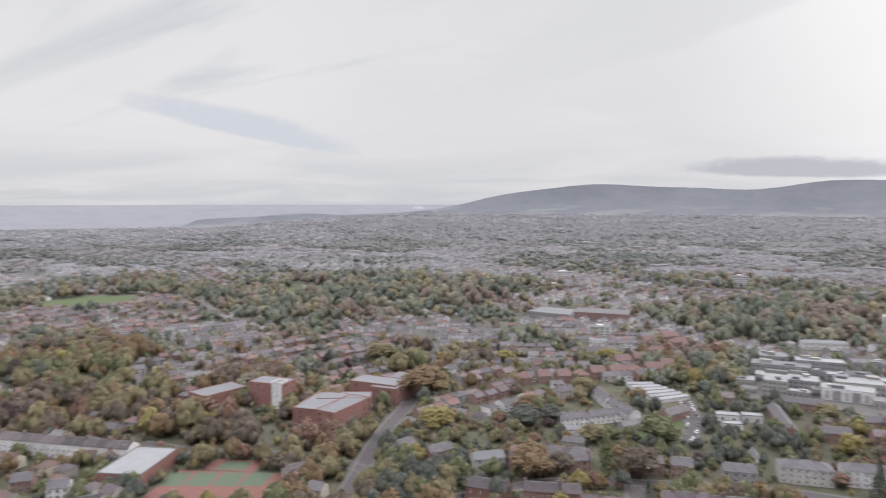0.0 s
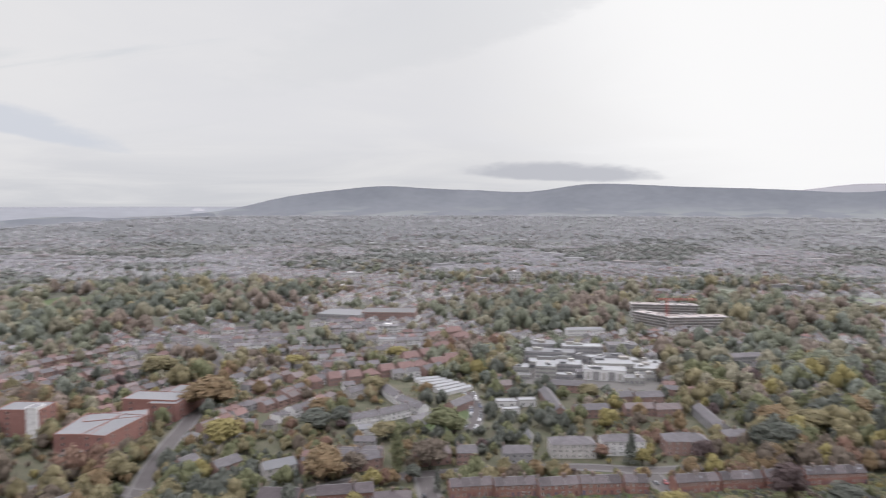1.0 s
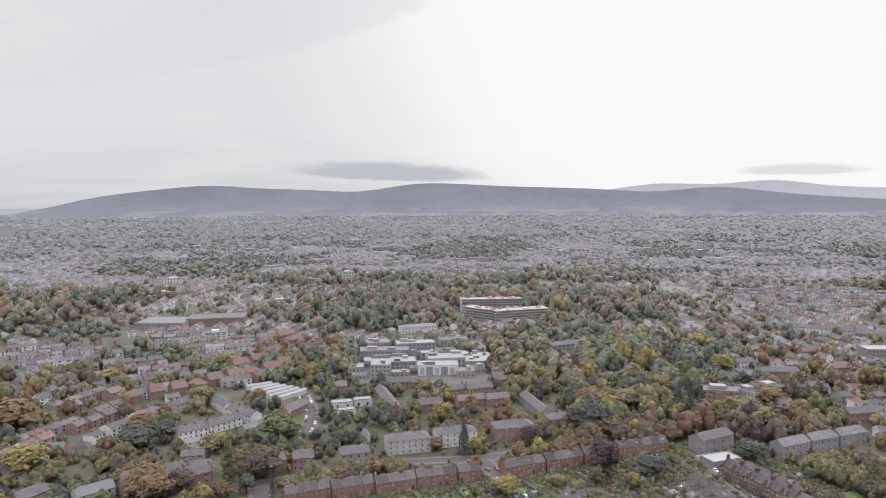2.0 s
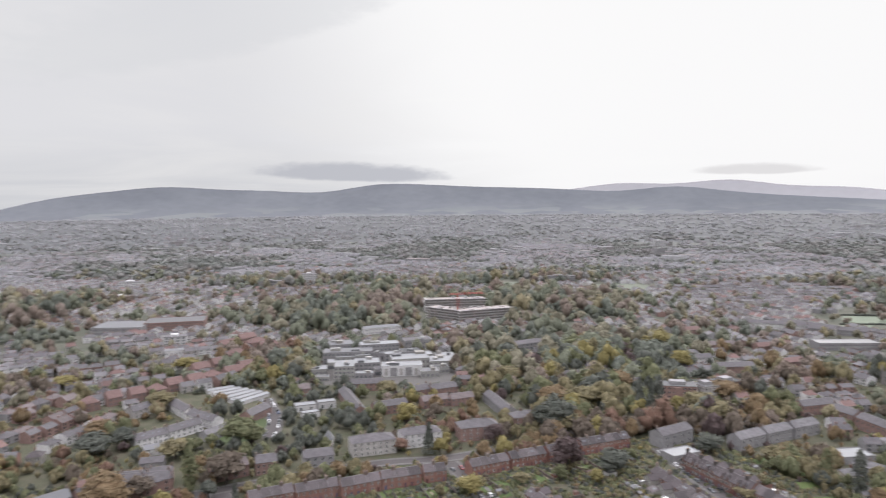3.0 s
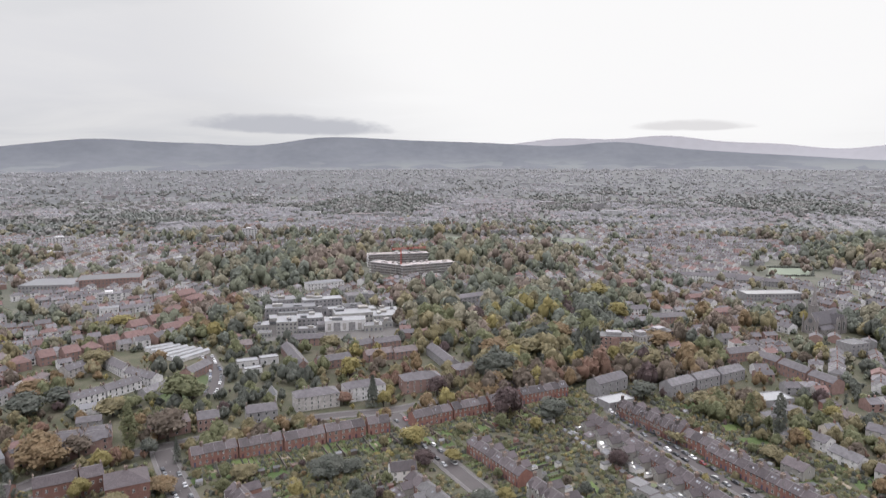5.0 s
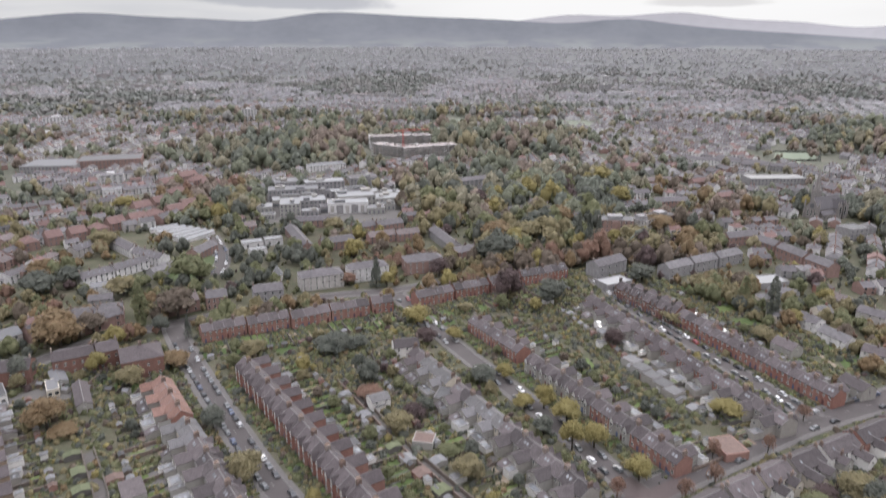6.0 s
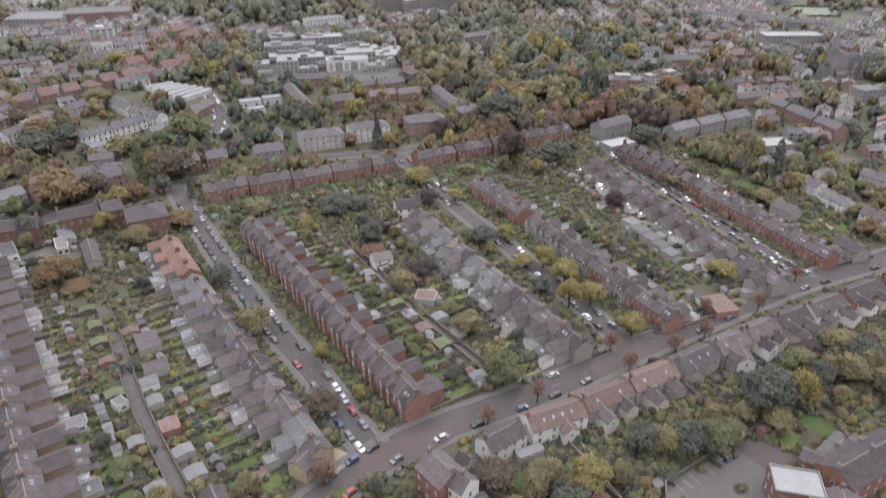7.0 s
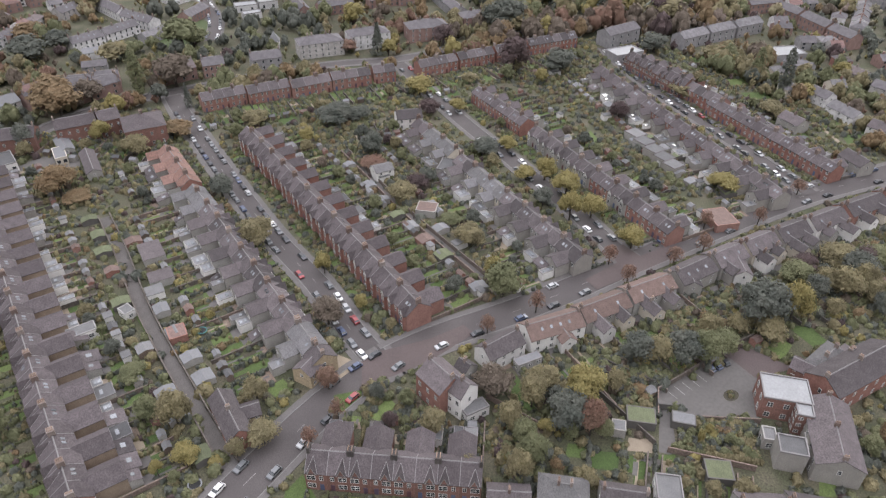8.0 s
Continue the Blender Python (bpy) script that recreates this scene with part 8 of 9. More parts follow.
patch('lawn_patch', [(67.8, 150.2), (90.6, 163.0), (91.6, 160.5), (68.2, 145.6)], 0.0706, LAWN, 'mown green lawn in a garden', 'lawn')
flat_block(-148.7, 611.7, 15.4, 6.7, 16.1, 6.22, HOSPITAL, MEMBRANE, 'hospital block with a flat roof', floors=1, wins=4)
flat_block(-138.7, 627.1, 12.5, 16.9, 16.1, 7.83, HOSPITAL, MEMBRANE, 'hospital block with a flat roof', floors=2, wins=4)
flat_block(-123.1, 628.1, 17.4, 13.1, 11.5, 8.94, HOSPITAL, MEMBRANE, 'hospital block with a flat roof', floors=2, wins=4)
flat_block(-110.8, 648.6, 12.7, 17.7, 13.8, 6.55, RENDER, PALE_ROOF, 'hospital block with a flat roof', floors=1, wins=4)
flat_block(-102.1, 589.4, 14.5, 6.6, 11.5, 5.66, RENDER, SLATE, 'hospital block with a flat roof', floors=1, wins=4)
flat_block(-94.9, 631.3, 14.2, 15.8, 11.5, 10.0, RENDER, MEMBRANE, 'hospital block with a flat roof', floors=3, wins=4)
flat_block(-80.1, 638.1, 20.4, 18.0, 16.1, 11.11, RENDER, FELT, 'hospital block with a flat roof', floors=3, wins=4)
flat_block(-65.5, 638.6, 20.6, 11.8, 13.8, 8.22, HOSPITAL, MEMBRANE, 'hospital block with a flat roof', floors=2, wins=4)
flat_block(-145.4, 567.6, 7.0, 10.8, 9.2, 3.83, HOSPITAL, FELT, 'hospital block with a flat roof', floors=1, wins=4)
flat_block(-112.1, 578.5, 4.7, 14.9, 9.2, 4.44, RENDER, MEMBRANE, 'hospital block with a flat roof', floors=1, wins=4)
flat_block(-49.1, 600.5, 13.3, 14.8, 11.5, 5.05, HOSPITAL, FELT, 'hospital block with a flat roof', floors=1, wins=4)
flat_block(-47.9, 641.4, 13.2, 16.8, 16.1, 6.66, HOSPITAL, MEMBRANE, 'hospital block with a flat roof', floors=1, wins=4)
flat_block(-81.1, 702.1, 19.7, 29.0, 18.4, 9.0, RENDER, SLATE, 'hospital block with a flat roof', floors=2, wins=4)
flat_block(-154.0, 676.7, 22.9, 23.8, 20.7, 9.61, RENDER, PALE_ROOF, 'hospital block with a flat roof', floors=2, wins=4)
house(78.3, 603.5, 94.1, 609.3, 9, 5.5, 8.6, RENDER, SLATE, 'grey house with pitched roof among tall trees', wins=3, far=True)
house(111.4, 636.1, 125.8, 642.7, 9, 5.5, 8.6, WHITE, SLATE, 'white house with pitched roof among tall trees', wins=3, far=True)
house(108.2, 552.4, 123.8, 561.0, 9, 5.5, 8.6, RENDER, SLATE, 'grey house with pitched roof among tall trees', wins=3, far=True)
house(57.2, 711.3, 75.2, 716.4, 9, 5.5, 8.6, BRICK, SLATE, 'brick house with pitched roof among tall trees', wins=3, far=True)
house(-21.3, 695.2, -4.2, 700.0, 9, 5.5, 8.6, BRICK, CLAY_BROWN, 'brick house with pitched roof among tall trees', wins=3, far=True)
house(253.6, 694.9, 276.7, 702.4, 9, 5.5, 8.6, BRICK, CLAY, 'brick house with pitched roof among tall trees', wins=3, far=True)
house(200.4, 778.8, 224.6, 784.7, 9, 5.5, 8.6, BRICK, CLAY, 'brick house with pitched roof among tall trees', wins=3, far=True)
house(156.0, 781.5, 180.7, 791.0, 9, 5.5, 8.6, BRICK, SLATE, 'brick house with pitched roof among tall trees', wins=3, far=True)
house(102.8, 703.0, 124.4, 710.7, 9, 5.5, 8.6, BRICK, SLATE, 'brick house with pitched roof among tall trees', wins=3, far=True)
house(178.2, 640.1, 196.0, 646.6, 9, 5.5, 8.6, WHITE, SLATE, 'white house with pitched roof among tall trees', wins=3, far=True)
house(249.7, 595.3, 267.0, 601.0, 9, 5.5, 8.6, RENDER, SLATE, 'grey house with pitched roof among tall trees', wins=3, far=True)
house(21.6, 556.3, 35.8, 563.1, 9, 5.5, 8.6, WHITE, SLATE, 'white house with pitched roof among tall trees', wins=3, far=True)
house(39.8, 497.8, 55.2, 506.2, 9, 5.5, 8.6, BRICK, SLATE, 'brick house with pitched roof among tall trees', wins=3, far=True)
# hedges, beds and pads round the yard and the bottom gardens
patch('pad', [(50.2, 121.5), (56.7, 121.1), (55.4, 116.6), (49.0, 117.3)], 0.0677, GRAVEL, 'broken stone pad behind the garage', 'yard')
patch('lane', [(61.6, 134.2), (64.7, 133.4), (62.2, 118.9), (60.2, 116.0), (57.2, 117.0)], 0.0638, CONCRETE, 'concrete lane between garages', 'lane')
patch('lawn_patch', [(39.5, 117.2), (46.7, 116.5), (45.3, 110.9), (38.1, 111.8)], 0.0759, LAWN, 'mown green lawn in a garden', 'lawn')
patch('lawn_patch', [(49.0, 115.8), (54.8, 115.6), (53.2, 110.0), (47.4, 110.6)], 0.077, LAWN, 'mown green lawn in a garden', 'lawn')
patch('lawn_patch', [(33.7, 119.5), (38.3, 119.0), (37.3, 114.6), (32.4, 115.3)], 0.072, LAWN, 'mown green lawn in a garden', 'lawn')
patch('lawn_patch', [(67.9, 107.2), (73.6, 106.6), (72.1, 102.1), (66.2, 102.6)], 0.0671, LAWN, 'mown green lawn below a garage', 'lawn')
hedge_row(61.5, 118.6, 69.5, 116.2, 1.6, 1.8, 'green')
hedge_row(69.5, 116.2, 82.5, 113.5, 1.8, 2.0, 'olive')
hedge_row(47.8, 118.8, 46.8, 110.8, 1.2, 1.5, 'green')
hedge_row(56.8, 118.9, 54.6, 110.9, 1.2, 1.5, 'dark')
hedge_row(39.1, 118.7, 37.5, 110.7, 1.5, 2.2, 'dark')
thicket(64.1, 123.7, 83.1, 119.2, 5, 150, lo=1.2, hi=3.2)
thicket(71.2, 127.1, 85.7, 126.5, 2, 40)
thicket(13.7, 124.0, 26.8, 118.5, 7, 120)
thicket(14.6, 113.9, 24.8, 113.1, 5, 70)
thicket(27.2, 136.3, 42.6, 132.3, 8, 110)
thicket(47.3, 150.0, 61.1, 136.7, 9, 160, lo=1.5, hi=4)
thicket(68.5, 160.2, 93.3, 171.2, 8, 150, lo=1.5, hi=4)
thicket(95.2, 171.2, 127.4, 186.3, 9, 170, lo=1.5, hi=4.5)
thicket(121.1, 171.6, 154.0, 189.9, 10, 200, lo=1.5, hi=4.5)
thicket(131.4, 195.9, 164.3, 210.1, 8, 120, lo=1.5, hi=4)
thicket(-21.1, 135.6, -14.8, 137.8, 4, 50)
thicket(-12.7, 130.5, -1.7, 125.7, 4, 70)
thicket(58.6, 108.4, 66.7, 111.9, 3, 40)
thicket(111.3, 123.3, 109.8, 112.5, 3, 40)
thicket(-168.2, 306.6, -125.1, 283.1, 7, 130)
thicket(-170.1, 248.1, -140.6, 263.0, 8, 160)
thicket(-199.8, 288.1, -166.0, 282.2, 4, 60)
thicket(-130.5, 248.9, -104.4, 240.5, 6, 100)
thicket(-60.8, 300.0, -40.6, 312.7, 7, 150, lo=1.5, hi=4)
thicket(-48.2, 285.9, -21.0, 265.5, 7, 150)
thicket(-22.5, 251.1, 3.6, 266.1, 7, 140)
thicket(-22.7, 292.1, -6.0, 251.5, 7, 120)
thicket(50.9, 338.4, 87.2, 377.8, 7, 130)
thicket(35.9, 376.4, 65.7, 361.1, 7, 110)
thicket(180.6, 397.8, 181.8, 327.9, 8, 150)
thicket(184.7, 328.0, 203.7, 291.6, 7, 120)
tree(71.8, 122.8, 4.4, 'yellow', 'round', width=2.6)
tree(68.1, 119.0, 6.8, 'yellow', 'round', width=2.2)
tree(76.3, 119.1, 4.9, 'green', 'round', width=3.4)
tree(18.3, 124.0, 10.8, 'olive', 'round', width=7.0)
tree(21.6, 118.4, 10.7, 'green', 'round', width=6.2)
tree(25.2, 132.1, 12.4, 'olive', 'round', width=8.0)
tree(32.2, 131.1, 8.5, 'dark', 'round', width=6.5)
tree(82.7, 160.4, 10.0, 'olive', 'round', width=8.1)
tree(92.5, 163.1, 7.5, 'olive', 'round', width=7.0)
tree(127.4, 195.8, 7.4, 'copper', 'round', width=9.2)
tree(128.0, 183.3, 11.5, 'olive', 'round', width=7.9)
tree(151.2, 199.5, 8.0, 'copper', 'round', width=9.3)
tree(126.7, 171.7, 7.6, 'olive', 'round', width=6.4)
tree(141.5, 183.5, 12.8, 'olive', 'round', width=8.8)
tree(142.5, 172.0, 10.1, 'dark', 'round', width=7.2)
patch('junction', [(60.0, 207.2), (66.8, 210.6), (71.5, 203.5), (86.0, 212.0), (89.5, 206.5), (66.5, 192.2), (52.5, 184.0), (49.3, 189.3), (62.5, 199.5)], 0.19, RED_ASPHALT, 'red-brown asphalt crossing at a side street', 'road')
# patches added to hide pavement strips that cross the street mouths
patch('junction', [(152.4, 259.4), (156.0, 249.6), (149.1, 247.0), (145.5, 256.9)], 0.19, ASPHALT, 'asphalt patch added over the pavement at a side street', 'road')
patch('junction', [(-139.8, 329.0), (-145.5, 337.9), (-138.7, 342.2), (-133.0, 333.4)], 0.19, ASPHALT, 'asphalt patch added over the pavement at a side street', 'road')
# yards, lawns and garden rooms
patch('yard', [(-185.5, 265.9), (-173.6, 276.5), (-164.0, 277.8), (-157.8, 264.5), (-165.0, 257.5), (-178.3, 253.4)], 0.0642, CONCRETE, 'grey concrete back yard with parked things', 'yard')
flat_block(-169.1, 271.4, 32.1, 5.0, 11.5, 3.4, CREAM, PALE_ROOF, 'small cream flat-roofed yard building', floors=1, wins=1, par=0.2)
flat_block(-188.5, 263.7, 38.2, 6.5, 13.2, 4.2, WHITE, FELT, 'white flat-roofed rear building', floors=1, wins=2, coping=TRIM)
flat_block(-111.1, 158.1, 36.0, 8.3, 4.7, 3.2, WHITE, FELT, 'white-edged modern rear extension', floors=1, wins=2, coping=TRIM, par=0.25)
flat_block(-101.2, 168.4, 50.7, 3.6, 4.6, 2.8, WHITE, FELT, 'white-edged garden room by the lane', floors=1, wins=1, coping=TRIM, par=0.2)
flat_block(-96.2, 186.2, 30.4, 8.0, 6.3, 2.8, RENDER, SLATE, 'grey lane garage with a dark roof', floors=1, wins=0, par=0.1, coping=SLATE)
flat_block(-104.4, 200.6, 32.2, 7.6, 11.2, 2.8, RENDER, SLATE, 'grey lane garage with a slate-grey roof', floors=1, wins=0, par=0.1, coping=SLATE)
flat_block(-82.0, 158.6, 28.6, 5.4, 6.1, 2.6, BRICK, CLAY_DULL, 'low garden store with a red roof', floors=1, wins=0, par=0.1)
flat_block(62.2, 132.2, -5.3, 3.8, 1.9, 2.4, CONCRETE, CONCRETE, 'low concrete gate store', floors=1, wins=0, par=0.1)
thicket(82.2, 137.0, 83.4, 136.8, 1.4, 9, lo=0.8, hi=1.5)
patch('lawn_patch', [(46.2, 321.1), (56.9, 328.0), (62.2, 310.7), (51.0, 301.9)], 0.0773, LAWN, 'mown green lawn in a garden', 'lawn')
patch('lawn_patch', [(32.7, 311.2), (40.1, 316.4), (44.2, 301.7), (36.9, 295.7)], 0.0784, LAWN, 'mown green lawn in a garden', 'lawn')
patch('lawn_patch', [(-63.0, 343.9), (-50.7, 353.2), (-43.4, 341.5), (-55.0, 330.0)], 0.0795, LAWN, 'mown green lawn in a garden', 'lawn')
patch('lawn_patch', [(-86.9, 322.5), (-78.6, 326.7), (-71.7, 313.7), (-78.8, 307.3)], 0.0806, LAWN, 'mown green lawn in a garden', 'lawn')
patch('lawn_patch', [(-102.2, 327.4), (-93.4, 333.2), (-87.7, 323.8), (-95.5, 317.0)], 0.0817, LAWN, 'mown green lawn in a garden', 'lawn')
patch('lawn_patch', [(-41.0, 346.7), (-29.5, 354.5), (-25.2, 343.4), (-35.8, 334.6)], 0.0828, LAWN, 'mown green lawn in a garden', 'lawn')
patch('lawn_patch', [(184.1, 319.9), (197.3, 325.4), (196.0, 313.8), (182.6, 306.1)], 0.0839, LAWN, 'mown green lawn in a garden', 'lawn')
patch('lawn_patch', [(190.3, 302.7), (203.6, 307.8), (201.1, 297.1), (188.7, 292.2)], 0.085, LAWN, 'mown green lawn in a garden', 'lawn')
patch('lawn_patch', [(-5.1, 351.4), (4.0, 357.7), (8.4, 345.8), (-0.8, 339.8)], 0.074, LAWN, 'mown green lawn in a garden', 'lawn')
patch('lawn_patch', [(62.8, 299.8), (70.6, 304.7), (72.5, 294.2), (64.7, 288.3)], 0.0751, LAWN, 'mown green lawn in a garden', 'lawn')
patch('lawn_patch', [(-98.7, 168.1), (-95.9, 171.4), (-88.8, 160.3), (-91.1, 157.7)], 0.0762, LAWN, 'mown green lawn in a garden', 'lawn')
patch('lawn_patch', [(-80.0, 166.2), (-75.1, 169.5), (-71.2, 163.1), (-76.0, 159.9)], 0.0773, LAWN, 'mown green lawn in a garden', 'lawn')
patch('lawn_patch', [(-115.0, 167.8), (-107.6, 172.1), (-105.3, 168.5), (-112.2, 163.8)], 0.0784, LAWN, 'mown green lawn in a garden', 'lawn')
patch('lawn_patch', [(-94.3, 144.4), (-89.3, 146.8), (-86.6, 142.9), (-91.0, 140.2)], 0.0795, LAWN, 'mown green lawn in a garden', 'lawn')
# large trees that stand out among the houses
tree(-273.4, 336.9, 18.9, 'yellow', 'round', width=24.5, group='park trees', where='among the houses')
tree(-335.7, 400.4, 24.0, 'orange', 'round', width=38.9, group='park trees', where='among the houses')
tree(-238.4, 384.8, 15.3, 'dark', 'round', width=22.9, group='park trees', where='among the houses')
tree(-188.7, 315.8, 16.5, 'orange', 'round', width=20.8, group='park trees', where='among the houses')
tree(-156.5, 406.8, 19.7, 'green', 'round', width=23.0, group='park trees', where='among the houses')
tree(-439.8, 462.2, 18.5, 'olive', 'round', width=31.2, group='park trees', where='among the houses')
tree(-346.1, 528.2, 13.1, 'yellow', 'round', width=22.4, group='park trees', where='among the houses')
tree(-277.9, 596.6, 12.5, 'yellow', 'round', width=23.1, group='park trees', where='among the houses')
tree(-242.7, 480.0, 13.9, 'olive', 'round', width=20.8, group='park trees', where='among the houses')
tree(73.8, 652.9, 22.5, 'green', 'round', width=24.7, group='park trees', where='among the houses')
tree(165.2, 709.6, 17.4, 'yellow', 'round', width=31.0, group='park trees', where='among the houses')
tree(159.1, 607.6, 19.8, 'yellow', 'round', width=19.1, group='park trees', where='among the houses')
tree(40.8, 498.0, 17.0, 'orange', 'round', width=27.2, group='park trees', where='among the houses')
tree(60.1, 493.1, 17.5, 'olive', 'round', width=23.2, group='park trees', where='among the houses')
tree(40.8, 445.2, 22.9, 'dark', 'round', width=24.4, group='park trees', where='among the houses')
tree(95.2, 541.8, 18.1, 'orange', 'round', width=23.2, group='park trees', where='among the houses')
tree(9.8, 558.3, 16.9, 'olive', 'round', width=22.7, group='park trees', where='among the houses')
tree(-83.9, 521.8, 13.1, 'olive', 'round', width=18.0, group='park trees', where='among the houses')
tree(-60.9, 463.3, 12.5, 'yellow', 'round', width=15.1, group='park trees', where='among the houses')
tree(138.5, 477.0, 19.5, 'olive', 'round', width=24.9, group='park trees', where='among the houses')
tree(170.1, 525.8, 14.9, 'orange', 'round', width=27.2, group='park trees', where='among the houses')
tree(114.8, 657.3, 19.1, 'copper', 'round', width=29.2, group='park trees', where='among the houses')
tree(98.6, 479.7, 27.9, 'dark', 'cone', width=11.1, group='conifers', where='among the houses')
tree(105.3, 475.4, 27.6, 'dark', 'cone', width=12.6, group='conifers', where='among the houses')
tree(113.8, 482.9, 23.9, 'dark', 'cone', width=11.1, group='conifers', where='among the houses')
patch('yard', [(-149.2, 552.0), (-36.2, 556.2), (-34.4, 672.1), (-172.4, 666.9)], 0.066, CONCRETE, 'grey service yards between the hospital blocks', 'yard')

for gp_ in ([(436.4, 905.8), (489.3, 902.4), (459.6, 848.2), (409.9, 851.3)], [(404.7, 839.3), (438.9, 841.3), (419.6, 810.4), (387.2, 808.6)]):
    patch('bowling_green', gp_, 0.09, BOWLS, 'pale striped bowling green framed by hedges', 'lawn')
KEEP.append((440, 860, 62))
for hx0_, hy0_, hx1_, hy1_ in ((405.0, 845.0, 462.0, 843.5), (385.0, 805.0, 421.0, 806.0), (437.0, 911.0, 492.0, 908.0), (463.0, 846.0, 493.0, 902.0)):
    hedge_row(hx0_, hy0_, hx1_, hy1_, 3.0, 2.6, 'dark', 2.2)
for row_ in (
        (20.4, 1908.0, -4.0, 26.0, 14.0, 9.0, FAR_WHITE, 'white flat-roofed hall on the wide plain', None, 0.0, 2),
        (-162.7, 1136.2, 18.0, 20.0, 11.0, 6.0, FAR_WHITE, 'white house with a slate roof among trees', None, 3.5, 2),
        (-114.4, 1125.7, 50.0, 22.0, 14.0, 8.0, FAR_WHITE, 'white rendered school block among trees', None, 0.0, 3),
        (116.7, 1290.4, 6.0, 56.0, 16.0, 10.0, HAZED_WALL[2], 'long grey office building with a pale roof', None, 0.0, 3),
        (108.0, 1000.0, -68.0, 130.0, 12.0, 8.5, HAZED_WALL[0], 'long red brick terrace beyond the trees', HAZED_ROOF[2], 3.5, 2),
        (132.0, 1015.0, -68.0, 118.0, 12.0, 8.5, HAZED_WALL[0], 'second long brick terrace beyond the trees', HAZED_ROOF[2], 3.5, 2),
        (30.0, 700.0, 32.0, 62.0, 13.0, 6.5, HAZED_WALL[2], 'long grey school range among trees', None, 2.6, 2),
        (494.8, 2141.7, 10.0, 34.0, 20.0, 24.0, FAR_WHITE, 'tall white tower block rising from the plain', None, 0.0, 8),
        (1432.0, 2790.0, -14.0, 120.0, 24.0, 7.0, FAR_WHITE, 'very long white warehouse before the hills', HAZED_PLAIN_ROOF[3], 0.0, 1),
        (1560.0, 2460.0, -14.0, 70.0, 22.0, 7.0, FAR_WHITE, 'long white warehouse before the hills', HAZED_PLAIN_ROOF[3], 0.0, 1),
        (642.9, 1006.4, -8.0, 34.0, 16.0, 11.0, FAR_WHITE, 'white four-storey block with dark windows', None, 0.0, 3),
        (352.0, 806.0, -52.0, 64.0, 11.0, 7.0, HAZED_WALL[3], 'long pale terrace with a slate roof', None, 3.2, 2),
        (-641.0, 1176.9, 28.0, 46.0, 16.0, 12.0, FAR_WHITE, 'white apartment building beyond the trees', None, 0.0, 4),
        (-575.7, 1016.8, 28.0, 52.0, 14.0, 9.0, FAR_WHITE, 'long white low-rise block beyond the trees', None, 0.0, 2),
        (-333.5, 695.5, 20.0, 22.0, 12.0, 11.5, FAR_WHITE, 'white four-storey house with a flat roof', None, 0.0, 4),
        (-364.2, 976.9, 18.0, 44.0, 10.0, 5.0, FAR_WHITE, 'long low white building among trees', None, 0.0, 1),
        (-389.1, 1172.5, 18.0, 40.0, 16.0, 14.0, HAZED_WALL[2], 'modern grey block with a pale roof', None, 0.0, 4),
        (-339.8, 1245.9, 16.0, 26.0, 18.0, 19.0, FAR_WHITE, 'white tower block over the trees', None, 0.0, 6),
        (-628.7, 2420.0, 12.0, 90.0, 24.0, 6.0, FAR_WHITE, 'long pale shed roof on the plain', HAZED_PLAIN_ROOF[3], 0.0, 1),
        (-1064.8, 2110.0, 28.0, 70.0, 20.0, 6.0, FAR_WHITE, 'pale factory sheds on the plain', HAZED_PLAIN_ROOF[3], 0.0, 1)):
    landmark(*row_)

YARD_STREET = road('road', [(-176.0, 512.0), (-166.0, 491.0), (-157.4, 474.0), (-151.0, 455.0), (-147.0, 437.4), (-145.5, 424.0)], 9.0, 1.5, label='grey street lined with parked cars')
parked(YARD_STREET, 3.4, 5.6, 0.8, 4, 1e9, False)
parked(YARD_STREET, -3.4, 5.6, 0.7, 4, 1e9, False)
patch('lawn', [(-182.0, 422.0), (-177.0, 448.0), (-159.5, 444.0), (-158.0, 424.0)], 0.21, LAWN, 'bright green lawn beside a big tree', 'lawn')
for gx_, gy_, gr_, gw_, gd_, gh_, gt_ in ((-138.0, 486.0, 24.0, 15.0, 9.0, 4.2, 'low white-roofed workshop beside a yard'), (-124.0, 492.0, 24.0, 13.0, 8.0, 5.0, 'low white-roofed store beside a yard'), (-130.0, 470.0, 30.0, 12.0, 7.0, 3.6, 'small white-roofed garage beside a yard')):
    flat_block(gx_, gy_, gr_, gw_, gd_, gh_, FAR_WHITE, MEMBRANE, gt_, floors=1, wins=4, coping=LEAD)

# ---------------------------------------------------------------- scattered town beyond


def inside(x, y, pts):
    odd = False
    for (ax, ay), (bx, by) in zip(pts, pts[1:] + pts[:1]):
        if (ay > y) != (by > y) and x < (bx - ax) * (y - ay) / (by - ay) + ax:
            odd = not odd
    return odd


def near_zone(x, y):
    return -193 < x < 152 + (386 - y) * 0.45 and y < 394 + 0.47 * x and y > 45


def free(x, y, pad=0.0):
    for kx, ky, kr in KEEP:
        if (kx - x) ** 2 + (ky - y) ** 2 < (kr + pad) ** 2:
            return False
    return True


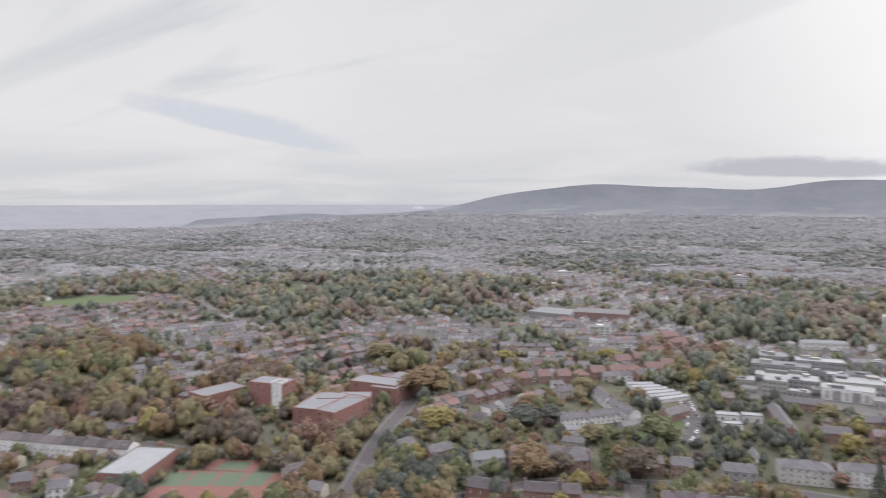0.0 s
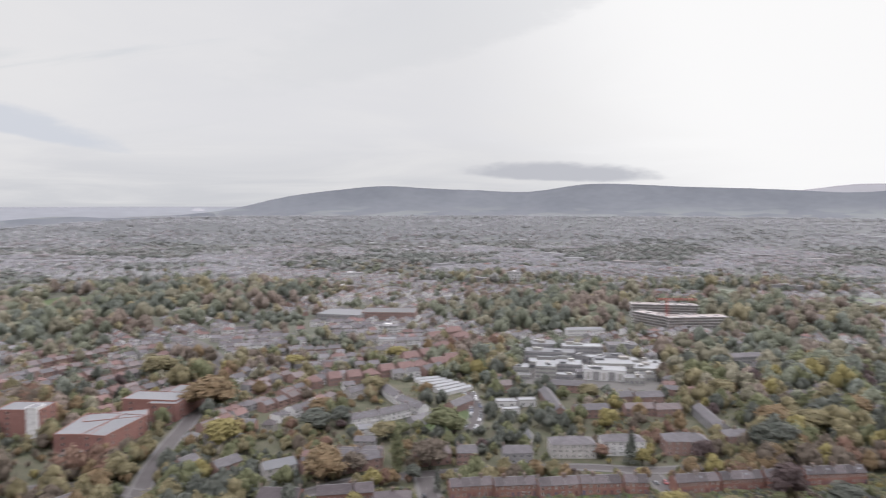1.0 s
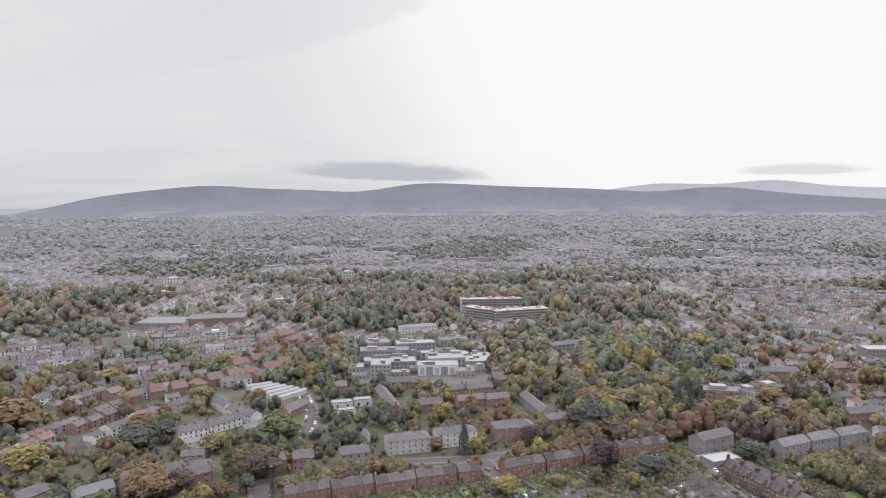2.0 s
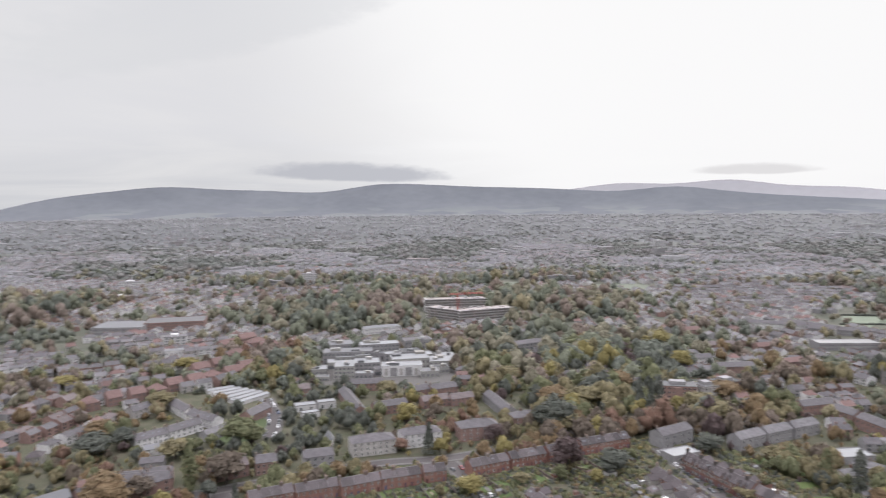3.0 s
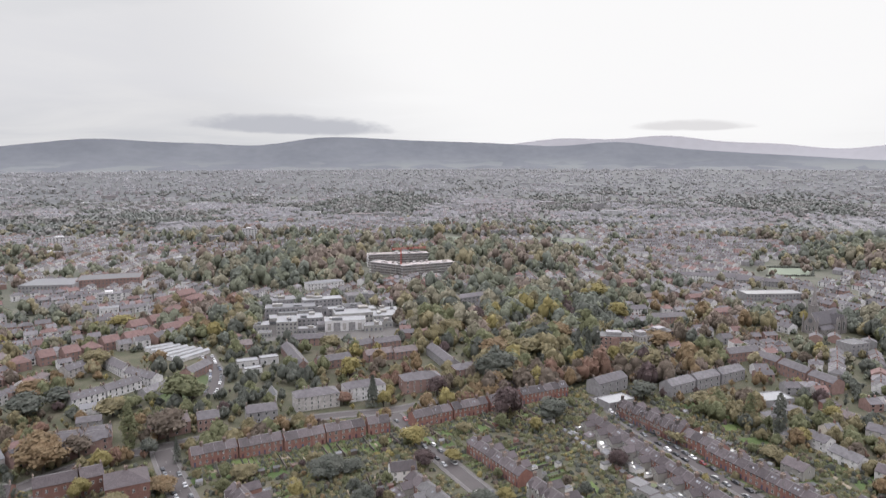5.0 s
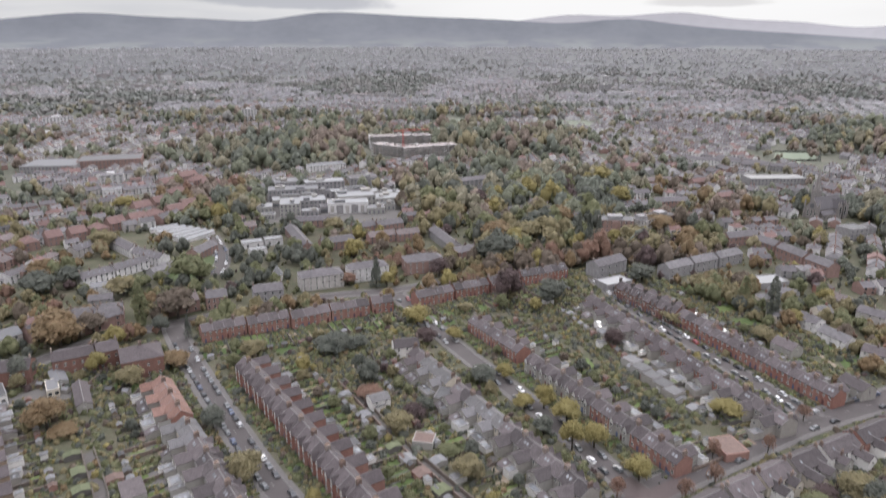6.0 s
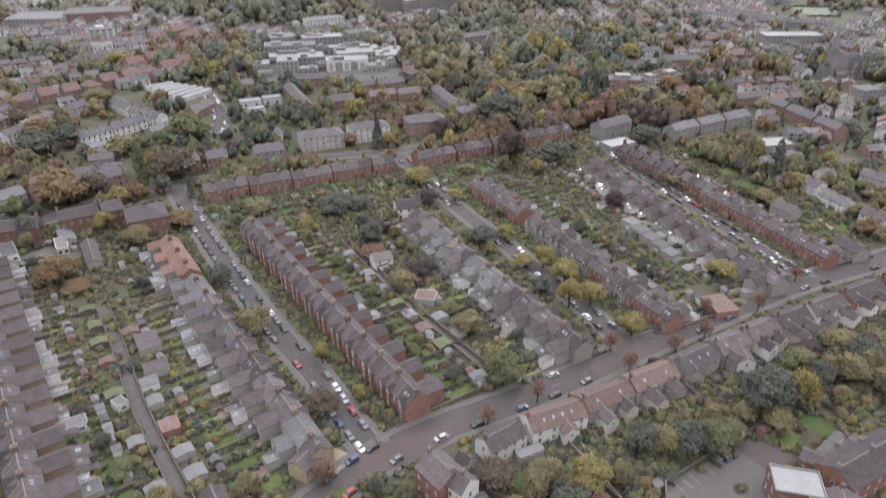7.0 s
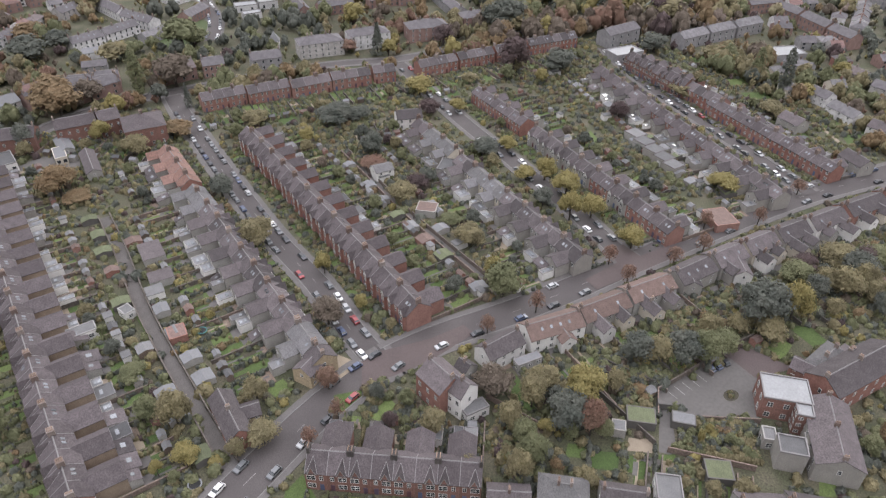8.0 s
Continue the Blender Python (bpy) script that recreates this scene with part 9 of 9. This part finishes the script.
WOODS = [(-503.2, 218.6, 63.2, 62.5, 38.7),
         (-768.2, 801.1, 198.0, 240.8, 38.9),
         (-379.1, 256.5, 55.8, 33.6, 38.6),
         (-215.5, 916.5, 144.0, 119.5, 38.8),
         (-369.7, 435.8, 21.0, 54.3, 38.7),
         (-183.8, 949.9, 79.2, 193.8, -3.6),
         (50.4, 662.6, 92.3, 118.6, -2.7),
         (38.7, 978.8, 141.2, 142.0, -3.7),
         (81.9, 503.1, 36.9, 57.0, -2.3),
         (173.8, 502.9, 28.8, 37.4, -2.3),
         (-756.3, 1501.3, 187.4, 234.8, -5.2),
         (-191.8, 2129.8, 169.7, 416.7, -7.1),
         (1001.8, 2009.6, 183.3, 360.6, -7.3),
         (-644.2, 268.9, 66.9, 81.9, 38.7),
         (263.2, 591.7, 24.0, 42.7, -2.6)]
FIELDS = [(-1027.0, 467.5, 65.4, 68.2, 38.9),
          (-882.0, 734.6, 36.4, 88.0, 38.9),
          (215.9, 1205.7, 56.7, 44.0, -4.6),
          (26.0, 1218.8, 32.3, 60.9, -4.6),
          (-518.3, 2478.4, 46.0, 70.0, -8.4),
          (-777.7, 2471.8, 34.0, 64.0, -8.2),
          (-162.2, 437.5, 9.1, 25.7, -2.0),
          (-168.2, 422.9, 13.2, 11.8, -2.0)]


def in_list(x, y, zones, grow=1.0):
    for zx, zy, ra, rb, rot in zones:
        c, s = math.cos(radians(rot)), math.sin(radians(rot))
        a, b = (x - zx) * c + (y - zy) * s, -(x - zx) * s + (y - zy) * c
        if (a / (ra * grow)) ** 2 + (b / (rb * grow)) ** 2 < 1:
            return True
    return False


for fi_, (fx_, fy_, fa_, fb_, fr_) in enumerate(FIELDS):
    s_, rim_ = Shape(), []
    for i_ in range(20):
        t_ = 2 * math.pi * i_ / 20 + 0.3 * math.sin(i_)
        c_, n_ = math.cos(radians(fr_)), math.sin(radians(fr_))
        px_, py_ = fx_ + fa_ * math.cos(t_) * c_ - fb_ * math.sin(t_) * n_, fy_ + fa_ * math.cos(t_) * n_ + fb_ * math.sin(t_) * c_
        rim_.append((px_, py_, 0.08 + 0.012 * fi_ + rise(px_, py_) * 1.03))
    s_.poly(rim_)
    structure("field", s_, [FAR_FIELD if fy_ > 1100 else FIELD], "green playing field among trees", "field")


def in_view(x, y, pad=3.0):
    a = math.degrees(math.atan2(x, y))
    return -72 - pad < a < 35 + pad


def districts():
    out = []
    for i in range(-18, 14):
        for j in range(0, 16):
            x, y = (i + 0.5) * 260 + R.uniform(-90, 90), (j + 0.5) * 260 + R.uniform(-90, 90)
            out.append((x, y, R.uniform(0, 180), R.random()))
    return out


DIST = districts()
ROWS_H = []


def fill_town():
    arr = np.array([(d[0], d[1]) for d in DIST])
    for k, (dx, dy, ang, tone) in enumerate(DIST):
        rr = math.hypot(dx, dy)
        if rr > 4150 or not in_view(dx, dy, 12):
            continue
        far = rr > 1400
        step = 17.0 if far else 13.0
        c, s = math.cos(radians(ang)), math.sin(radians(ang))
        for row in range(-14, 15):
            t = row * (19.0 if far else 19.0) + (6 if row % 2 else 0)
            sft = R.uniform(0, step)
            bend = R.uniform(-0.0006, 0.0006)
            for col in range(-int(240 / step), int(240 / step) + 1):
                a = col * step + sft
                tt = t + bend * a * a
                x, y = dx + a * c - tt * s, dy + a * s + tt * c
                r = math.hypot(x, y)
                if r < 275 or r > 3960 or not in_view(x, y) or near_zone(x, y):
                    continue
                dd = (arr[:, 0] - x) ** 2 + (arr[:, 1] - y) ** 2
                if dd.argmin() != k:
                    continue
                if r < 560 and -262 < x < 70:
                    continue
                w = noise.noise((x / (170 if math.hypot(x, y) < 700 else 260), y / 170, 5.0))
                if w > 0.10 and R.random() < 0.9 or R.random() < (0.16 if tone > 0.6 and 700 < r < 2300 else (0.50 if r < 2200 else 0.78) if far else 0.36):
                    continue
                if (in_list(x, y, WOODS) and R.random() < 0.8) or in_list(x, y, FIELDS, 1.1) or not free(x, y) or (r < 1000 and on_road(x, y, 4)) or (r < 700 and any(inside(x, y, p) for p in OPEN)):
                    continue
                ROWS_H.append((x, y, radians(ang) + 2 * bend * a, r, tone, far))


fill_town()
ROWS_H.sort(key=lambda h: h[3])
OBJECT_HOUSES = ROWS_H[:55]
MASS_HOUSES = ROWS_H[55:]
MID_WALLS = [("brick", BRICK), ("white rendered", WHITE), ("grey rendered", RENDER), ("cream rendered", CREAM)]
MID_ROOFS = [("slate", SLATE), ("clay tile", CLAY), ("brown tile", CLAY_BROWN), ("pale slate", SLATE_PALE)]
MID = {}
for x_, y_, a_, r_, tone_, far_ in OBJECT_HOUSES:
    wk = R.choice((0, 1, 2, 3)) if tone_ > 0.3 else R.choice((0, 0, 2))
    rk = R.choice((0, 0, 3, 3)) if tone_ > 0.5 else R.choice((0, 0, 2, 2))
    v_ = R.randrange(2)
    m_ = pose(x_, y_, 0, 0, 0, math.degrees(a_))
    KEEP.append((x_, y_, 5.5))
    if (wk, rk, v_) in MID:
        copy_thing(MID[wk, rk, v_], m_)
        continue
    h_ = thing("suburban_house", f"{MID_WALLS[wk][0]} suburban house with a {MID_ROOFS[rk][0]} roof among trees", "house", "suburban houses", m_)
    ws = Shape()
    (ws.gable_wall(-4.2, 4.2, -4.3, 4.3, 5.2, 8.0) if v_ else ws.box(-4.2, -4.3, 0, 4.2, 4.3, 5.2))
    part("wall", ws, [MID_WALLS[wk][1]], h_)
    part("roof", (Shape().gable_roof(-4.3, 4.3, -4.3, 4.3, 5.2, 8.0, ridge=1) if v_ else Shape().hip_roof(-4.2, 4.2, -4.3, 4.3, 5.2, 7.9)), [MID_ROOFS[rk][1], LEAD], h_)
    part("chimney", chimney_shape(2.2 if v_ else 0.0, 0.3, 6.6, 9.2), [BRICK_DARK, POT], h_)
    for wx in (-2.2, 2.2):
        for sy, tn in ((-4.32, 0),):
            add_window(h_, wx, sy, 3.2, 1.4, 1.4, tn, 2)
    MID[wk, rk, v_] = h_


def mass_houses():
    verts, idx = [], []
    for x, y, a, r, tone, far in MASS_HOUSES:
        w = R.uniform(8, 15) if far else R.uniform(8, 13)
        z0 = rise(x, y) - 0.3 if far else 0.0
        d = R.uniform(8, 10.5)
        e = R.uniform(4.6, 5.8)
        rz = e + R.uniform(2.0, 3.2)
        if far and R.random() < 0.012:
            w, d, e, rz = R.uniform(25, 60), R.uniform(15, 30), R.uniform(6, 11), 0
            rz = e + 0.5
        hw, hd = w / 2, d / 2
        c, s = math.cos(a), math.sin(a)

        def P(px_, py_, z):
            return (x + px_ * c - py_ * s, y + px_ * s + py_ * c, z + z0)
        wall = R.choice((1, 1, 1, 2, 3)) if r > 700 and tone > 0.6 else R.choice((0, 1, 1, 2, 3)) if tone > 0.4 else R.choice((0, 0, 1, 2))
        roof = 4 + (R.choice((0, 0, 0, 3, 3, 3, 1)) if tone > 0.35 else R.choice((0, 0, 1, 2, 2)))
        # painted haze grows with distance in two steps of wall and roof
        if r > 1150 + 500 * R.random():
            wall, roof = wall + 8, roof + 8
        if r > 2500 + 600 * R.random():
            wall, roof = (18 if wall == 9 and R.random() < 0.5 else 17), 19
        A, B, C, D = (-hw, -hd), (hw, -hd), (hw, hd), (-hw, hd)
        ins = hd * (0.9 if R.random() < 0.4 and w > d else 0.02)
        r0, r1 = (-hw + ins, 0), (hw - ins, 0)
        for q in ((A, B), (B, C), (C, D), (D, A)):
            verts += [P(*q[0], 0), P(*q[1], 0), P(*q[1], e), P(*q[0], e)]
            idx.append(wall)
        o = 0.3
        verts += [P(-hw, -hd - o, e - 0.1), P(hw, -hd - o, e - 0.1), P(*r1, rz), P(*r0, rz)]
        verts += [P(hw, hd + o, e - 0.1), P(-hw, hd + o, e - 0.1), P(*r0, rz), P(*r1, rz)]
        idx += [roof, roof]
        g_ = wall if ins < 0.5 else roof
        verts += [P(hw, -hd, e), P(hw, hd, e), P(r1[0], 0.05, rz), P(r1[0], -0.05, rz)]
        verts += [P(-hw, hd, e), P(-hw, -hd, e), P(r0[0], -0.05, rz), P(r0[0], 0.05, rz)]
        idx += [g_, g_]
        if not far:
            for sy in (-1, 1) if r < 950 else ():
                for q in (-0.55, 0.55):
                    for zz in (0.9, 3.3):
                        cx, cy = hw * q, sy * (hd + 0.04)
                        o = [P(cx - 0.75 * -sy, cy, zz), P(cx + 0.75 * -sy, cy, zz), P(cx + 0.75 * -sy, cy, zz + 1.35), P(cx - 0.75 * -sy, cy, zz + 1.35)]
                        verts += o
                        idx.append(16)
            for q in (-0.9, 0.9):
                cx = hw * 0.5 * q
                verts += [P(cx - 0.5, -0.4, rz - 0.6), P(cx + 0.5, -0.4, rz - 0.6), P(cx + 0.5, -0.4, rz + 1.2), P(cx - 0.5, -0.4, rz + 1.2)]
                verts += [P(cx - 0.5, -0.4, rz + 1.2), P(cx + 0.5, -0.4, rz + 1.2), P(cx + 0.5, 0.4, rz + 1.2), P(cx - 0.5, 0.4, rz + 1.2)]
                verts += [P(cx + 0.5, -0.4, rz - 0.6), P(cx + 0.5, 0.4, rz - 0.6), P(cx + 0.5, 0.4, rz + 1.2), P(cx + 0.5, -0.4, rz + 1.2)]
                verts += [P(cx - 0.5, 0.4, rz - 0.6), P(cx - 0.5, -0.4, rz - 0.6), P(cx - 0.5, -0.4, rz + 1.2), P(cx - 0.5, 0.4, rz + 1.2)]
                idx += [0, 0, 0, 0]
    stuff_mesh("distant_houses", verts, 4, HAZED_WALL + HAZED_ROOF + HAZED_PLAIN_WALL + HAZED_PLAIN_ROOF + [GLASS] + HAZED_EDGE_BLOCK, idx, "countless small suburban houses in rows towards the hills", "houses")


mass_houses()


def mass_trees():
    C, Nn, S, Mi, LOBE = [], [], [], [], {}
    pal = ["green", "dark", "olive", "yellow", "orange", "rust", "copper", "bare"]
    grid = {}
    for x, y, *_ in ROWS_H:
        grid.setdefault((int(x // 12), int(y // 12)), []).append((x, y))

    def house_near(x, y, d):
        i, j = int(x // 12), int(y // 12)
        return any((hx - x) ** 2 + (hy - y) ** 2 < d * d for a in (-1, 0, 1) for b in (-1, 0, 1) for hx, hy in grid.get((i + a, j + b), ()))

    centres = np.array([(d[0], d[1]) for d in DIST])
    large = [k for k in KEEP if k[2] > 14 and math.hypot(k[0], k[1]) < 700]

    clear = [(-15, 838, 30), (15, 850, 24), (-70, 850, 26), (-62, 900, 56), (430, 800, 40), (300, 545, 20), (330, 545, 20), (140, 500, 12), (-133, 478, 14), (-150, 448, 8), (-160, 478, 9), (-168, 434, 12), (25, 682, 30), (60, 700, 22), (128, 488, 24), (152, 490, 24), (178, 500, 20), (-75, 392, 22), (-47, 405, 18), (-12, 420, 18), (-430, 745, 42), (-385, 770, 42), (-95, 565, 40), (-60, 570, 30), (-130, 555, 30),
             (-395, 285, 25), (-350, 280, 28), (-225, 500, 24), (-215, 435, 22), (-200, 425, 22), (150, 408, 16), (175, 420, 16), (195, 432, 14), (325, 550, 24), (-130, 755, 30), (345, 690, 30)]

    def sow(r0, r1, area, balls, shape, quads, wlo, whi, leaf, plain=False):
        n = int(0.5 * radians(116) * (r1 ** 2 - r0 ** 2) / area)
        for _ in range(n):
            r = math.sqrt(R.uniform(r0 * r0, r1 * r1))
            a = radians(R.uniform(-77, 39))
            x, y = r * math.sin(a), r * math.cos(a)
            if near_zone(x, y) or in_list(x, y, FIELDS, 1.05) or (r < 700 and any(inside(x, y, p) for p in OPEN)):
                continue
            if r < 700 and any((kx - x) ** 2 + (ky - y) ** 2 < (kr * 0.72) ** 2 for kx, ky, kr in large):
                continue
            wood = in_list(x, y, WOODS, 0.75 + 0.5 * R.random())
            if r > 2300 and not wood and R.random() < min(0.90, 0.10 + (r - 2300) / 1100):
                continue
            if 700 < r < 2300 and not wood and R.random() < 0.55 and DIST[int(((centres - (x, y)) ** 2).sum(1).argmin())][3] > 0.6:
                continue
            dens = noise.noise((x / (170 if math.hypot(x, y) < 700 else 260), y / 170, 5.0))
            if R.random() > (0.66 if wood else max(0.45, 0.70 + 0.8 * dens) if r < 700 else max(0.42, 0.64 + 1.0 * dens)):
                continue
            if (r < 1000 and (on_rect(x, y, 2.0) or on_road(x, y, 0))) or house_near(x, y, 6.0 if r < 1400 else 9):
                continue
            if r < 1000 and whi > 6 and any((kx - x) ** 2 + (ky - y) ** 2 < kr * kr for kx, ky, kr in clear):
                continue
            w = (wlo + (whi - wlo) * R.random() ** 1.3) * (1.45 if wood else 0.8 + 1.1 * max(0.0, dens + 0.05))
            h = w * (R.uniform(0.35, 0.5) if r > 2300 else R.uniform(0.5, 0.75) if plain else R.uniform(0.8, 1.15))
            tone = noise.noise((x / 95, y / 95, 9.0))
            u = R.uniform(0.16, 0.84) + tone * 0.95 + (0.3 if wood and x < -300 and r < 750 else 0.0)
            col = "dark" if u < 0.20 else "green" if u < 0.45 else "olive" if u < 0.71 else "bare" if u < 0.76 else "orange" if u < 0.92 else "rust" if u < 1.0 else "bare"
            if R.random() < 0.03:
                col = "copper"
            if R.random() < 0.03:
                col = "yellow"
            # farther trees take leaf colours with the haze already mixed in
            hazed = plain or (R.random() < (r - 470) / 320 and not (wood and x < -300 and r < 750))
            if hazed:
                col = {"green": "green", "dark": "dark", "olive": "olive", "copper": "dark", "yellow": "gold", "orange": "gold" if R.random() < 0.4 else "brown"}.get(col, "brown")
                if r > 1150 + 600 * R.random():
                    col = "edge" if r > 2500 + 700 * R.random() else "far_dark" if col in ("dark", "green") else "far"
            slot = (8 + list(HAZED_LEAF).index(col)) if hazed else pal.index(col)
            zg = rise(x, y)
            # lobes of the crown: one on top, the rest round it
            turn = R.uniform(0, 6.28)
            lob = [(0.0, 0.0, 0.66 * h, 0.30 * w, 0.34 * h)]
            for b in range(1, balls):
                t = turn + 6.28 * b / max(1, balls - 1) + R.uniform(-0.4, 0.4)
                o = w * R.uniform(0.18, 0.27)
                lob.append((o * math.cos(t), o * math.sin(t), h * R.uniform(0.36, 0.52), w * R.uniform(0.24, 0.31), h * R.uniform(0.30, 0.38)))
            if balls == 1:
                lob = [(0.0, 0.0, 0.5 * h, 0.46 * w, 0.52 * h)]
            LOBE.setdefault(shape, []).extend((x + bx, y + by, zg + bz, ra * 0.88, rb * 0.88, slot) for bx, by, bz, ra, rb in lob)
            if not quads:
                continue
            lob = np.array(lob)[RNG.integers(0, len(lob), quads)]
            d = RNG.normal(0, 1, (quads, 3))
            d /= np.linalg.norm(d, axis=1, keepdims=True)
            d[:, 2] = np.abs(d[:, 2]) * 1.1 - 0.1
            p = d * lob[:, [3, 3, 4]] * RNG.uniform(0.9, 1.1, (quads, 1)) + lob[:, :3] + np.array([x, y, zg])
            C.append(p)
            Nn.append(d + np.array([0, 0, 0.35]))
            S.append(np.full(quads, leaf * w))
            Mi.append(np.full(quads, slot))
    sow(285, 640, 42, 1, (5, 2), 10, 2.6, 6.0, 0.24)
    sow(285, 450, 38, 5, (5, 3), 80, 6, 14, 0.11)
    sow(450, 740, 66, 4, (5, 3), 42, 6, 17, 0.125)
    sow(740, 1350, 145, 3, (5, 3), 24, 7, 19, 0.14)
    sow(1350, 2300, 230, 1, (5, 2), 8, 8, 16, 0.28, True)
    sow(2300, 3960, 400, 1, (5, 2), 3, 9, 17, 0.35, True)
    c, n, s, m = np.concatenate(C), np.concatenate(Nn), np.concatenate(S), np.concatenate(Mi)
    q = leaf_clumps(c, n, s[:, None], RNG, 1.0, 0.2)
    lobes = join_lobes([leaf_lobes(rows, *shape, RNG) for shape, rows in LOBE.items()])
    stuff_mesh("distant_trees", q, 3, [LEAF[k] for k in pal] + list(HAZED_LEAF.values()), m, "dense autumn trees between the houses", "trees", lobes)


mass_trees()


def undergrowth():
    """Shrubs and small trees on every open bit of ground among the near streets."""
    n = 0
    for _ in range(26000):
        x, y = R.uniform(-193, 252), R.uniform(60, 490)
        if not near_zone(x, y) or on_road(x, y, -0.6) or on_rect(x, y, 0.3) or any(inside(x, y, p) for p in OPEN):
            continue
        g = any(0 < (x - gx) * ux + (y - gy) * uy < w and d0 < -(x - gx) * uy + (y - gy) * ux < d1 for gx, gy, ux, uy, w, d0, d1 in GARDENS)
        k = noise.noise((x / 25, y / 25, 2.0))
        if g and R.random() < 0.9 or k < -0.45:
            continue
        w = R.uniform(1.4, 3.2) + max(0, k) * 3.5
        shrub(x, y, w, w * R.uniform(0.45, 0.8), R.choice(COLOURS), 22 if w < 3 else 44)
        if not g and k > 0.05 and n < 70 and R.random() < 0.25:
            n += 1
            tree(x, y, R.uniform(4.5, 8.5), R.choice(COLOURS))


undergrowth()


def all_shrubs():
    c, n, s, m = np.concatenate(SHRUB_C), np.concatenate(SHRUB_N), np.concatenate(SHRUB_S), np.concatenate(SHRUB_M)
    q = leaf_clumps(c, n, s[:, None], RNG)
    stuff_mesh("garden_shrubs", q, 3, [LEAF[k] for k in SHRUB_KEYS], m, "mixed shrubs, hedges and borders of the gardens", "shrubs", leaf_lobes(SHRUB_L, 5, 2, RNG, 0.36, 0.97))


all_shrubs()
stuff_mesh("garden_plots", BED_V, 4, BED_MATS, BED_M, "patios, paths and dug beds of the back gardens", "garden plots")
parked(ROAD_A, 2.9, 6.2, 0.7, 30, 1e9, False)
parked(ROAD_A, -2.9, 6.0, 0.85, 20, 1e9, False)
parked(ROAD_B, 2.7, 7.5, 0.5, 10, 1e9, False)
parked(ROAD_B, -2.7, 7.5, 0.55, 10, 1e9, False)
parked(ROAD_C, 2.7, 6.3, 0.75, 5, 1e9, False)
parked(ROAD_C, -2.7, 6.3, 0.75, 5, 1e9, False)
parked(ROAD_D, 4.2, 8, 0.7, 12)
parked(ROAD_D, -4.2, 9, 0.7, 12)
parked(ROAD_DE, 4.2, 11, 0.55, 14)
parked(ROAD_DE, -4.2, 13, 0.5, 14)
